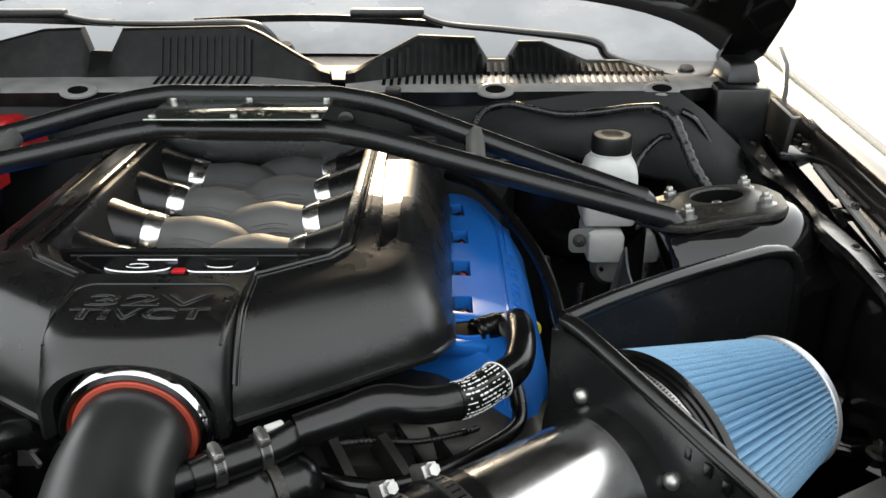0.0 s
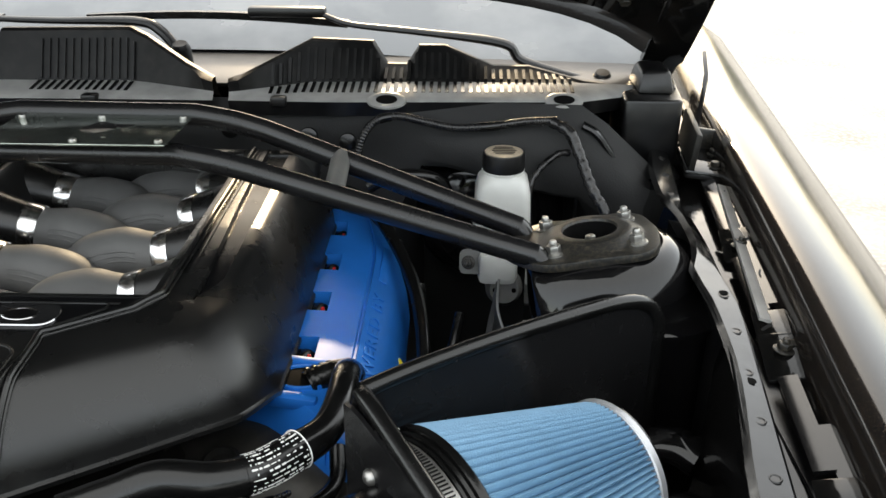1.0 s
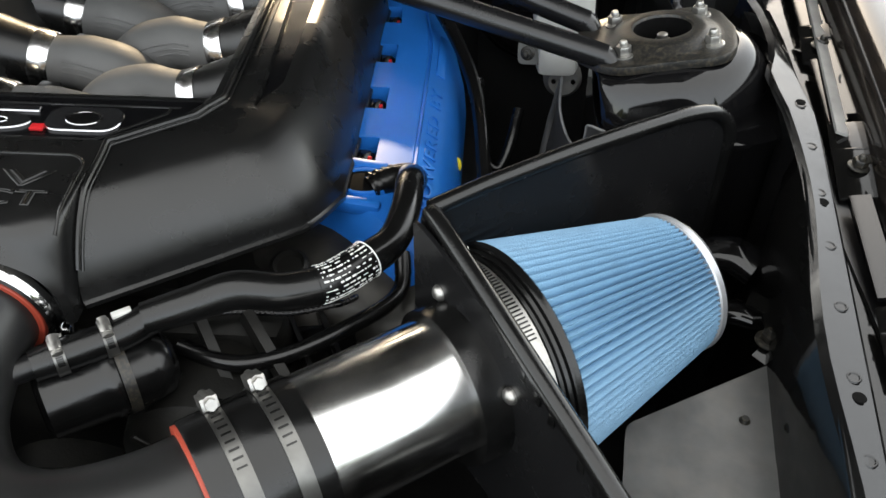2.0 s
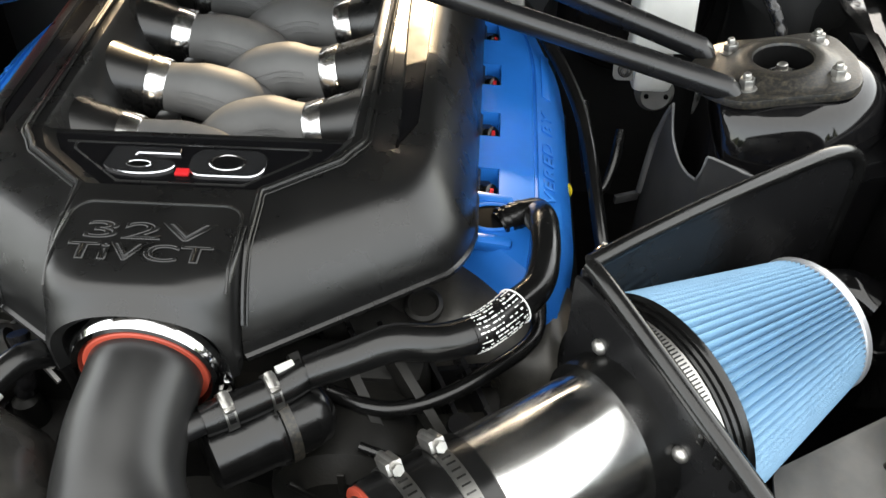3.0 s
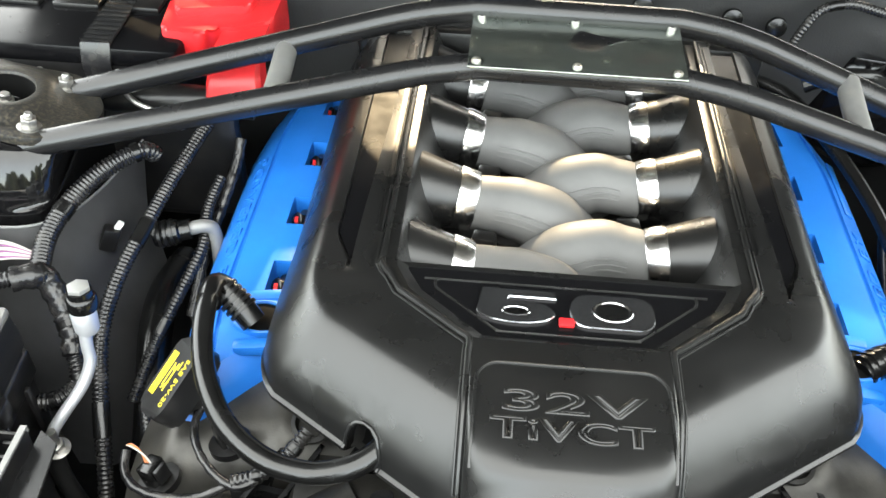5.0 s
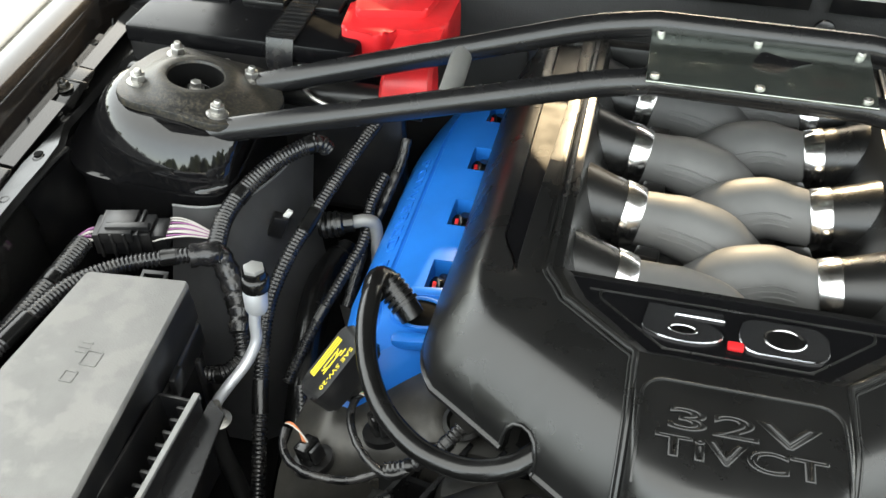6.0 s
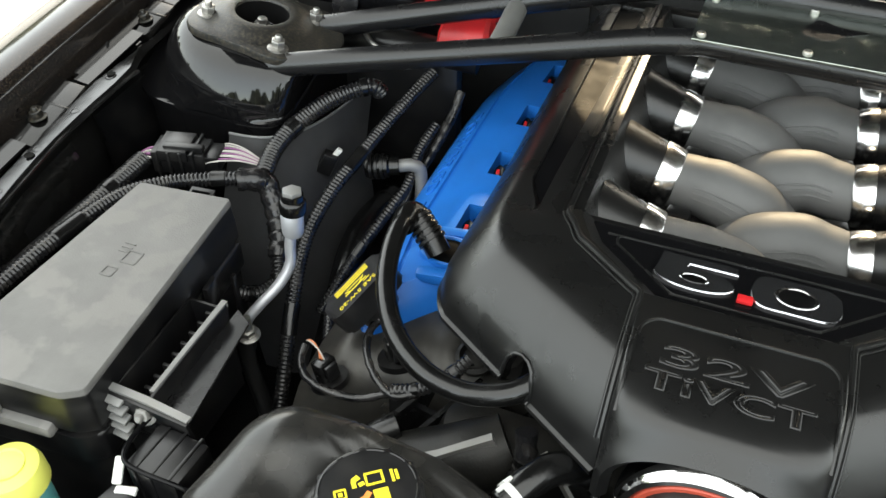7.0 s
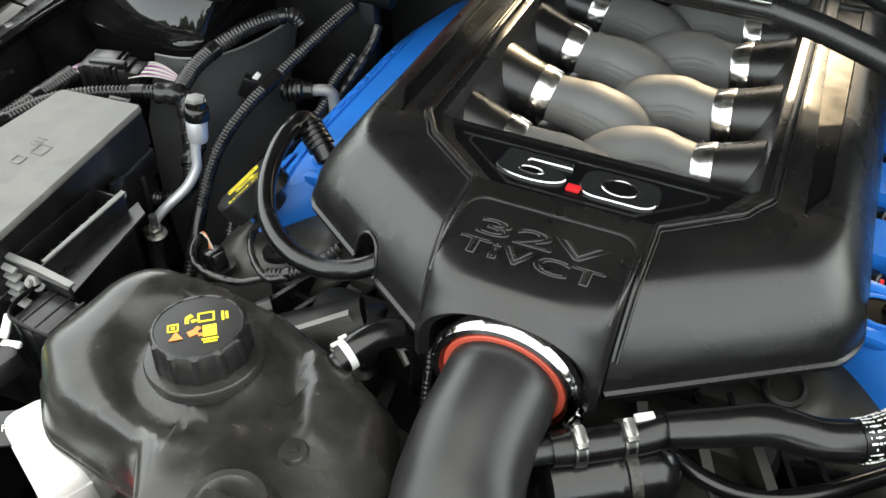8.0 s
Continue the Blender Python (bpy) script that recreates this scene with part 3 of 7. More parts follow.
def build_hood():
    """The open hood: outer skin, inner frame with ribs, and its hinge arms."""
    hood = thing("open_hood", "black car hood raised on its hinges", "hood")
    hinge = Vector((AX, 1.40, 1.030))
    rise = radians(38)
    fwd, up = Vector((0, -math.cos(rise), math.sin(rise))), Vector((0, math.sin(rise), math.cos(rise)))

    def at(u, d, h):
        return hinge + Vector((u, 0, 0)) + fwd * d + up * h
    for name, h0, edge, mat in (("skin", 0.055, 0.0, PAINT), ("inner_panel", 0.018, 0.02, APRON)):
        bm = bmesh.new()
        loops = []
        for i in range(25):
            d = -0.01 + 1.09 * i / 24
            half = (0.722 - 0.10 * max(0.0, d / 1.08) ** 1.5) - edge
            row = []
            for k in range(33):
                u = -1 + 2 * k / 32
                back_bow = 0.14 * (1 - u ** 4) * max(0.0, 1 - i / 8)
                h = h0 + 0.02 * (1 - u * u) - 0.05 * abs(u) ** 10 + 0.07 * smooth((0.34 - abs(u)) / 0.08)
                if name == "inner_panel":
                    h += 0.03 * (max(0.0, math.sin(u * 9.4)) ** 2) * (1 if 2 < i < 22 else 0) + 0.012 * (1 if i % 6 < 2 else 0)
                row.append(at(u * half, d + back_bow, h))
            loops.append(row)
        loft(bm, loops, close=False, caps=False)
        part(name, bm, mat, hood, "glossy black outer skin" if name == "skin" else "black stamped inner frame", 50)
    for s in (1, -1):
        bm = bmesh.new()
        e = Vector((AX + 0.695 * s, 1.40, 1.05))
        strip([e + Vector((0.02 * s, 0.10, -0.10)), e + Vector((0.015 * s, 0.05, -0.03)), e + Vector((0.0, 0.0, 0.02)), e + fwd * 0.16 + Vector((0, 0, 0.01)), e + fwd * 0.30 + up * 0.02], 0.035, 0.006, bm, (1, 0, 0.2))
        part("hinge", bm, PAINT, hood, "black hinge arm")
        bm = bmesh.new()
        strip([at(0.672 * s, 0.0, 0.006), at(0.660 * s, 0.4, 0.006), at(0.62 * s, 0.9, 0.006)], 0.03, 0.012, bm, up)
        part("edge_flange", bm, APRON, hood)
    # hinge bases on the body, worn and dusty
    for s in (1, -1):
        m = pose(mirrored(0.484, s), 1.185, 0.955, 0, 6 * s, -6 * s)
        hb = part("hinge_base", block((0.060, 0.13, 0.012), m, 0.003), APRON, hood, "glossy dark hinge base")
        part("base_wall", block((0.008, 0.12, 0.05), m @ pose(-0.022 * s, 0.0, 0.026), 0.002), CAST, hb)
        part("base_rib", block((0.05, 0.008, 0.03), m @ pose(0.0, 0.035, 0.018), 0.002), STEEL, hb)
        for dx, dy in ((0.010, -0.040), (0.016, 0.012), (-0.006, 0.055)):
            bolt(m @ Vector((dx * s, dy, 0.006)), (0, 0, 1), 0.0062, 0.008, hb, STEEL, False)
        part("lift_arm", strip([m @ Vector((-0.012 * s, 0.02, 0.02)), m @ Vector((-0.006 * s, 0.06, 0.06)), m @ Vector((0.0, 0.10, 0.085)), m @ Vector((0.004 * s, 0.17, 0.10))], 0.016, 0.006, None, (s, 0, 0.2)), PAINT, hb, "black lift arm")
    # latch striker and hinge bolts
    for s in (1, -1):
        for d in (0.18, 0.26):
            bolt(at(0.60 * s, d, 0.012), -up, 0.008, 0.01, hood, STEEL, False)


build_hood()

# ---- cowl, wipers, firewall ----


def build_cowl():
    cowl = thing("cowl_panel", "black plastic cowl panel with air slots below the windshield", "cowl panel")
    top = {-1: [(-0.92, 1.235, 1.045), (-0.70, 1.24, 1.072), (-0.62, 1.245, 1.089), (-0.556, 1.245, 1.105), (-0.503, 1.245, 1.107), (-0.492, 1.240, 1.076), (-0.464, 1.240, 1.075), (-0.446, 1.245, 1.106), (-0.275, 1.245, 1.109), (-0.25, 1.235, 1.100), (-0.19, 1.195, 1.075), (-0.150, 1.168, 1.062)],
           1: [(-0.130, 1.166, 1.062), (-0.117, 1.175, 1.064), (-0.035, 1.255, 1.095), (0.045, 1.265, 1.090), (0.064, 1.262, 1.060), (0.090, 1.264, 1.059), (0.107, 1.270, 1.084), (0.142, 1.270, 1.084), (0.208, 1.272, 1.056), (0.257, 1.272, 1.056), (0.335, 1.280, 1.034), (0.40, 1.28, 1.028)]}
    lip = lambda x: (1.158 + (0.022 * max(0.0, x) / 0.3) + 0.75 * max(0.0, x - 0.315), 1.034 + 0.006 * math.cos((x - AX) * 2.2) - 0.10 * max(0.0, x - 0.315))
    for s in (-1, 1):
        pts = top[s]
        fine = []
        for a, b in zip(pts, pts[1:]):
            n = max(2, int((b[0] - a[0]) / 0.012))
            fine += [tuple(a[i] + (b[i] - a[i]) * k / n for i in range(3)) for k in range(n)]
        fine.append(pts[-1])
        loops = []
        for x, y, z in fine:
            ly, lz = lip(x)
            ly = min(ly, y - 0.004)
            loops.append([(x, ly, lz - 0.022), (x, ly - 0.004, lz - 0.003), (x, ly, lz), (x, ly + (y - ly) * 0.60, lz + 0.006), (x, y - 0.006 if y - ly > 0.02 else ly + 0.003, z - 0.003), (x, y, z), (x, y + 0.012, z - 0.001), (x, y + 0.018, z - 0.02), (x, y + 0.03, 1.03)])
        bm = bmesh.new()
        loft(bm, [lp[3:] for lp in loops], close=False, caps=False)
        pn = part("panel", bm, COWL, cowl, "satin black moulded panel", 25)
        bm = bmesh.new()
        loft(bm, [lp[:2] for lp in loops], close=False, caps=False)
        part("front_drop", bm, PLASTIC, pn, "", 40)
        # The black panel's ledge, its sunlit look put into a paler colour.
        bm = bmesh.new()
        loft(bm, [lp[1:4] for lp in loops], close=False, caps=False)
        part("front_ledge", bm, LEDGE, pn, "front ledge with sunlight put into its pale colour", 40)
        # upright slots of the grille, with the ledge in front of them
        span = (-0.395, -0.262) if s < 0 else (-0.085, 0.315)
        n = int((span[1] - span[0]) / 0.0102)
        for k in range(n):
            x = span[0] + (k + 0.5) * (span[1] - span[0]) / n
            hi = [p for p in fine if abs(p[0] - x) < 0.02]
            y1 = min(hi, key=lambda p: abs(p[0] - x))[1]
            z1 = min(hi, key=lambda p: abs(p[0] - x))[2]
            ly, lz = lip(x)
            yk, zk = ly + (y1 - ly) * 0.60, lz + 0.006
            m = strip([(x, yk + 0.001, zk + 0.002), (x, yk + (y1 - 0.006 - yk) * 0.84, zk + (z1 - 0.003 - zk) * 0.84)], 0.0042, 0.006, None, (0, -1, 0.3))
            part("grille_rib", m, COWL, cowl)
            m = strip([(x, ly + (y1 - ly) * 0.22, lz + 0.0026), (x, yk - 0.003, zk + 0.0003)], 0.0046, 0.0012)
            part("ledge_slot", m, RUBBER, cowl)
    # eyelets and push pins along the front edge
    for x in (-0.485, 0.070, 0.296):
        ly, lz = lip(x)
        m = axis_pose((x, ly - 0.002, lz - 0.003), (0, -0.4, 1))
        part("eyelet", turned([(0.011, 0), (0.020, 0), (0.020, 0.003), (0.016, 0.0045), (0.011, 0.0035)], m @ Matrix.Diagonal((1.25, 0.8, 1, 1)), 28), LEDGE, cowl, "pale eyelet")
        part("eyelet_hole", turned([(0, 0.0042), (0.0108, 0.0042), (0.0112, -0.004)], m @ Matrix.Diagonal((1.25, 0.8, 1, 1)), 28), DARK, cowl)
    for x in (-0.305, -0.066, -0.60):
        ly, lz = lip(x)
        part("push_pin", block((0.020, 0.016, 0.012), pose(x, ly - 0.004, lz - 0.002), 0.003), PLASTIC, cowl)
    # end box beside the fender
    bm = slab(rounded([(0.378, 1.20), (0.455, 1.20), (0.470, 1.34), (0.385, 1.34)], 0.008, 3), 0.94, 1.030, None, 0.004)
    part("end_box", bm, PLASTIC, cowl, "black stepped end box")
    part("end_box_top", block((0.05, 0.08, 0.03), pose(0.425, 1.27, 1.045), 0.006, taper=0.75), PLASTIC, cowl)
    part("end_box_foot", block((0.07, 0.05, 0.014), pose(0.418, 1.19, 0.935), 0.003), PLASTIC, cowl)
    bm = slab(rounded([(-0.99, 1.18), (-0.86, 1.18), (-0.86, 1.34), (-0.99, 1.34)], 0.008, 3), 0.94, 1.04, None, 0.004)
    part("end_box", bm, PLASTIC, cowl)
    bm = block((1.36, 0.20, 0.006), pose(AX, 1.36, 1.028), 0.001)
    part("base_ledge", bm, PLASTIC, cowl)


build_cowl()


def wiper(pivot, path, blade_a, blade_b, name="wiper"):
    w = thing(name, "black windshield wiper resting on the glass", "wiper", "windshield wipers")
    part("arm", sweep([pivot] + path, [0.010, 0.010, 0.0095, 0.007, 0.006, 0.005], 10, 8, None, True, 0.7), PLASTIC, w)
    part("pivot_cap", turned([(0, 0.022), (0.010, 0.022), (0.014, 0.014), (0.014, -0.02), (0, -0.02)], axis_pose(pivot, (0, -0.3, 1)), 18), PLASTIC, w)
    a, b = Vector(blade_a), Vector(blade_b)
    part("blade", strip([a.lerp(b, k / 12) + Vector((0, 0, 0.008 * math.sin(math.pi * k / 12))) for k in range(13)], 0.012, 0.010), RUBBER, w, "black rubber blade")
    mid = Vector(path[-1]) + Vector((-0.045, 0.004, 0.0))
    part("blade_holder", block((0.11, 0.02, 0.014), Matrix.Translation(mid), 0.004), PLASTIC, w)
    return w


wiper((0.366, 1.325, 1.016), [(0.255, 1.33, 1.048), (0.222, 1.33, 1.074), (0.10, 1.33, 1.089), (0.006, 1.332, 1.098), (-0.038, 1.336, 1.113)], (-0.376, 1.36, 1.098), (0.0, 1.36, 1.093))
wiper((-0.235, 1.325, 1.050), [(-0.262, 1.33, 1.085), (-0.30, 1.335, 1.098), (-0.42, 1.34, 1.097), (-0.52, 1.342, 1.100), (-0.575, 1.345, 1.111)], (-0.93, 1.365, 1.090), (-0.50, 1.36, 1.096))

# ---- engine ----


def smooth_step(t):
    t = max(0.0, min(1.0, t))
    return t * t * (3 - 2 * t)


def outline_pairs():
    """Half of the cover: base edge (u, y, z) and inner crease (u, y, z), from the rear to the snout."""
    pairs = []
    for y in (1.075, 1.04, 0.98, 0.92, 0.86, 0.80, 0.768, 0.756, 0.745, 0.734, 0.724, 0.716):
        pairs.append(((0.2315, y - 0.012 * smooth_step((0.78 - y) / 0.07), 0.905 + 0.011 * smooth_step((0.82 - y) / 0.11)), (0.1385, max(y, 0.715), 0.999)))
    corner = ((0.2300, 0.692, 0.922), (0.2285, 0.679, 0.927), (0.2255, 0.666, 0.931), (0.2215, 0.655, 0.933), (0.2165, 0.645, 0.9345), (0.2105, 0.637, 0.935))
    for k, b in enumerate(corner):
        f = (k + 1) / 6
        pairs.append((b, (0.1385 - 0.016 * f, 0.712 - 0.024 * f ** 1.2, 1.0)))
    b0, g0 = pairs[-1]
    for k in range(1, 11):
        f = k / 10
        pairs.append(((b0[0] + (SNOUT[0] - b0[0]) * f, b0[1] + (SNOUT[1] - b0[1]) * f, 0.935), (g0[0] + (0.069 - g0[0]) * f, g0[1] + (0.643 - g0[1]) * f, 1.0 + 0.003 * f)))
    return pairs


SNOUT = (0.0685, 0.543, 0.935)      # the foot of the crease beside the snout
FACE_RISE = ((0.0, 0.0), (0.02, 0.10), (0.08, 0.25), (0.22, 0.425), (0.45, 0.635), (0.72, 0.825), (0.86, 0.897), (0.94, 0.921), (1.02, 0.934), (1.15, 0.945))


def face_profile(e):
    """From the base edge up the sloping face to the shoulder at e, then over the flat top to the crease."""
    return [(f * e, h) for f, h in FACE_RISE] + [(0.45 + 0.55 * e, 0.960), (0.80, 0.972), (0.90, 0.985), (0.955, 0.985), (0.972, 1.020), (1.0, 1.03)]


TRAY = 0.9922          # the height of the tray that holds the badge


def edge_height(y):
    """The height of the crease beside the snout."""
    f = max(0.0, min(1.0, (y - SNOUT[1]) / (0.643 - SNOUT[1])))
    line = face_profile(0.50)
    for (f0, h0), (f1, h1) in zip(line, line[1:]):
        if f <= f1:
            return SNOUT[2] + 0.068 * (h0 + (h1 - h0) * (f - f0) / max(1e-6, f1 - f0))
    return 1.003


HOLE_AT = Vector((-0.3615, 0.590, 0.935))             # where the hose enters the cover's face
HOLE_ALONG = Vector((0.834, -0.552, 0.0)).normalized()
HOLE_OUT = Vector((-0.44, -0.667, 0.60)).normalized()


def cut_hose_hole(bm):
    """Cut an arched hole through the shell, turn its edge inwards, and give back the arch's line."""
    up = HOLE_OUT.cross(HOLE_ALONG)
    up = up if up.z > 0 else -up
    arch = [(-0.0135, -0.030), (-0.0135, 0.0095), (-0.0120, 0.0165), (-0.0080, 0.0220), (-0.0020, 0.0250), (0.0050, 0.0245), (0.0110, 0.0205), (0.0150, 0.0140), (0.0172, 0.0060), (0.0180, -0.030)]
    world = [HOLE_AT + HOLE_ALONG * a + up * b for a, b in arch]
    mid = HOLE_AT + HOLE_ALONG * 0.002
    planes = []
    for p, q in zip(world, world[1:] + world[:1]):
        n = (q - p).cross(HOLE_OUT).normalized()
        planes.append((p, n if n.dot(p - mid) > 0 else -n))
    for p, n in planes:
        near = [f for f in bm.faces if (f.calc_center_median() - mid).length < 0.075]
        parts = set(near) | {e for f in near for e in f.edges} | {v for f in near for v in f.verts}
        bmesh.ops.bisect_plane(bm, geom=list(parts), plane_co=p, plane_no=n, dist=1e-6)
    gone = [f for f in bm.faces if all((f.calc_center_median() - p).dot(n) < 0 for p, n in planes) and (f.calc_center_median() - mid).length < 0.06]
    bmesh.ops.delete(bm, geom=gone, context="FACES")
    edges = [e for e in bm.edges if e.is_boundary and all((v.co - p).dot(n) < 2e-4 for v in e.verts for p, n in planes) and (e.verts[0].co - mid).length < 0.06]
    line = sorted({v for e in edges for v in e.verts}, key=lambda v: math.atan2((v.co - mid).dot(HOLE_ALONG), (v.co - mid).dot(up)))
    rim = [v.co.copy() for v in line if v.co.z > 0.930]
    turned_in = bmesh.ops.extrude_edge_only(bm, edges=edges)["geom"]
    for v in turned_in:
        if isinstance(v, bmesh.types.BMVert):
            v.co -= HOLE_OUT * 0.010
    return rim


def build_cover():
    cover = thing("engine_cover", "satin black moulded intake cover with chrome badge", "engine cover")
    pairs = outline_pairs()
    for s in (1, -1):
        loops = []
        for i, (b, g) in enumerate(pairs):
            e = 0.47 + 0.06 * smooth_step((i - 11) / 9)
            rows = [(f, h, 0.0) for f, h in face_profile(e)]
            if i < 12:
                # the slot narrows to a slanting end at the front
                inner = 0.1545 + 0.009 * smooth_step((1.0 - g[1]) / 0.28)
                outer = 0.1800 - 0.0165 * max(0.0, min(1.0, (0.752 - g[1]) / 0.036))
                open_to = 0.0055 if g[1] > 0.722 and outer - inner > 0.003 else 0.0
                width = max(0.0035, outer - inner)
                cuts = [(inner + width, 0.0), (inner + width - 0.0012, open_to), (inner + 0.0012, open_to), (inner, 0.0)]
                mid = [((b[0] - u) / (b[0] - g[0]), d) for u, d in cuts]
            else:
                mid = [(f, 0.0) for f in (0.58, 0.64, 0.72, 0.80)]
            rows = rows[:9] + [(f, 0.938 + 0.047 * (f - 0.50) / 0.40, d) for f, d in mid] + rows[-4:]
            lp = [(AX + s * (b[0] - 0.002), b[1] + 0.001, b[2] - 0.008), (AX + s * (b[0] + 0.0024), b[1] - 0.0022, b[2] - 0.006), (AX + s * (b[0] + 0.0024), b[1] - 0.0022, b[2] - 0.0022), (AX + s * (b[0] + 0.0004), b[1] - 0.0002, b[2] - 0.0008)]
            for f, h, d in rows:
                lp.append((AX + s * (b[0] + (g[0] - b[0]) * f), b[1] + (g[1] - b[1]) * f, b[2] + (g[2] - b[2]) * h - d))
            loops.append(lp)
        bm = bmesh.new()
        loft(bm, loops, close=False, caps=False)
        rim = cut_hose_hole(bm) if s < 0 else None
        shell = part("side_shell", bm, COVER, cover, "satin black shell with rolled edge", 34)
        if rim:
            part("hole_rim", sweep([p + HOLE_OUT * 0.0004 for p in rim], 0.0017, 8, 1, None, False), COVER, shell, "rounded rim of the hose hole", 60)
            back = [p - HOLE_OUT * 0.024 for p in rim]
            bm = bmesh.new()
            loft(bm, [back, [p - HOLE_OUT * 0.003 for p in back]])
            part("hole_back", bm, DARK, shell, "dark hollow behind the hose")
    # snout: flat at the crease, arched at the throttle
    loops = []
    for i in range(30):
        y = 0.6440 - 0.114 * i / 29
        f = smooth_step((0.572 - y) / 0.044)
        ze = edge_height(max(y, 0.545)) + 0.002
        zt = 1.0045 + 0.0012 * math.sin(math.pi * min(1, (0.648 - y) / 0.09)) - 0.0050 * smooth_step((0.560 - y) / 0.042) - 0.0075 * smooth_step((0.5435 - y) / 0.015)
        pw = 9 - 6.9 * f
        row = []
        for k in range(45):
            q = -1 + 2 * k / 44
            u = math.copysign(abs(math.sin(q * math.pi / 2)) ** 0.85, q)
            row.append((AX + 0.0675 * u, y, ze + (zt - ze) * max(0.0, 1 - abs(u) ** pw) ** (1 / pw)))
        row = [(row[0][0], y, ze - 0.02)] + row + [(row[-1][0], y, ze - 0.02)]
        loops.append(row)
    back_row = [(p[0], p[1] + 0.0015, p[2] - 0.008) for p in loops[0]]
    front = [(AX + (p[0] - AX) * 0.93, p[1] - 0.004, 0.937 + (p[2] - 0.937) * 0.94) for p in loops[-1]]
    inner = [(AX + (p[0] - AX) * 0.84, p[1] + 0.001, 0.937 + (p[2] - 0.937) * 0.84) for p in loops[-1]]
    deep = [(AX + (p[0] - AX) * 0.82, p[1] + 0.05, 0.937 + (p[2] - 0.937) * 0.82) for p in loops[-1]]
    bm = bmesh.new()
    loft(bm, [back_row] + loops + [front, inner, deep], close=False, caps=False)
    snout = part("snout", bm, COVER, cover, "arched black snout over the throttle", 40)

    def top(u, y):
        """The height of the snout's top."""
        f = smooth_step((0.572 - y) / 0.044)
        ze, pw = edge_height(max(y, 0.545)) + 0.002, 9 - 6.9 * f
        zt = 1.0045 + 0.0012 * math.sin(math.pi * min(1, (0.648 - y) / 0.09)) - 0.0050 * smooth_step((0.560 - y) / 0.042) - 0.0075 * smooth_step((0.5435 - y) / 0.015)
        return ze + (zt - ze) * max(0.0, 1 - min(1, abs(u) / 0.0675) ** pw) ** (1 / pw)
    # raised border of the lettered panel
    arc = [(0.0475 + 0.0155 * math.sin(a), 0.6075 + 0.0155 * math.cos(a)) for a in [math.pi / 2 * k / 8 for k in range(9)]]
    half = arc + [(0.0632, 0.600), (0.0635, 0.588), (0.0635, 0.575), (0.0635, 0.562), (0.0635, 0.548)]
    pts = [(-u, y) for u, y in reversed(half)] + [(0.0475 * k / 4, 0.623) for k in range(-3, 4)] + half
    part("panel_border", sweep([(AX + u, y, top(u, y) + 0.0004) for u, y in pts], 0.0013, 8, 2), COVER, snout)
    # raised double bead along the crease
    for s in (1, -1):
        gs = [g for b, g in pairs]
        for off, r in ((0.0006, 0.0024), (0.0050, 0.0011)):
            run = [(AX + s * (g[0] + off * (1 if i < 14 else 0.75)), g[1] - off * smooth_step((i - 10) / 6) * 0.7, g[2] + 0.0026 - 0.3 * off) for i, g in enumerate(gs)]
            run += [(AX + s * (0.0690 + off * 0.75), y, edge_height(y) + 0.0024 - 0.3 * off) for y in (0.632, 0.62, 0.605, 0.59, 0.575, 0.565, 0.556, 0.550)]
            part("crease_bead", sweep(run, r, 8, 2), COVER, cover)
    # lettering: raised outlines round low letters
    for text, y, size, wd in (("32V", 0.5915, 0.0225, 2.45), ("TiVCT", 0.5705, 0.0215, 1.66)):
        at = pose(AX - 0.001, y, top(0, y) + 0.0004, 4.0)
        word = letters("lettering", text, size, 0.0006, at, COVER, snout, 0.0, 1.06, wd, "raised black letters reading " + text)
        letters("letter_outline", text, size, 0.0, at @ pose(0, 0, 0.0006), COVER, word, 0.0009, 1.06, wd, "", "NONE")
    # smooth floor of the sunk shoulder slots
    for s in (1, -1):
        floor = [(0.1790, 1.07), (0.1790, 0.756), (0.1660, 0.727), (0.1640, 0.727), (0.1625, 0.78), (0.1590, 0.88), (0.1562, 0.97), (0.1555, 1.07)]
        part("slot_floor", slab([(AX + s * u, y) for u, y in floor], 0.982, 0.9912), PIANO, cover, "smooth dark slot floor")
        part("slot_rib", strip([(AX + s * 0.1475, 1.07, 0.9975), (AX + s * 0.1480, 0.90, 0.9975), (AX + s * 0.1500, 0.76, 0.9970)], 0.0018, 0.0026), COVER, cover)
    # ledge along the recess, and the deck that sinks to the badge tray
    for s in (1, -1):
        part("rim_ledge", slab([(AX + s * u, y) for u, y in ((0.1290, 0.722), (0.1385, 0.712), (0.1385, 1.075), (0.1290, 1.075))], 0.985, 0.9992, None, 0.0012), COVER, cover)
    edge = [(-0.139, 0.722), (-0.1385, 0.713), (-0.1225, 0.688), (-0.069, 0.643), (0.069, 0.643), (0.1225, 0.688), (0.1385, 0.713), (0.139, 0.722)]
    rim = [(-0.1285, 0.722), (-0.1280, 0.715), (-0.1160, 0.692), (-0.0655, 0.648), (0.0655, 0.648), (0.1160, 0.692), (0.1280, 0.715), (0.1285, 0.722)]
    bed = [(-0.1200, 0.722), (-0.1195, 0.718), (-0.1080, 0.698), (-0.0600, 0.657), (0.0600, 0.657), (0.1080, 0.698), (0.1195, 0.718), (0.1200, 0.722)]
    bm = bmesh.new()
    loft(bm, [[(AX + u, y, z) for u, y in ring] for ring, z in ((edge, 1.0000), (rim, 0.9992), (bed, 0.9925))], close=False, caps=False)
    part("deck", bm, COVER, cover, "", 20)
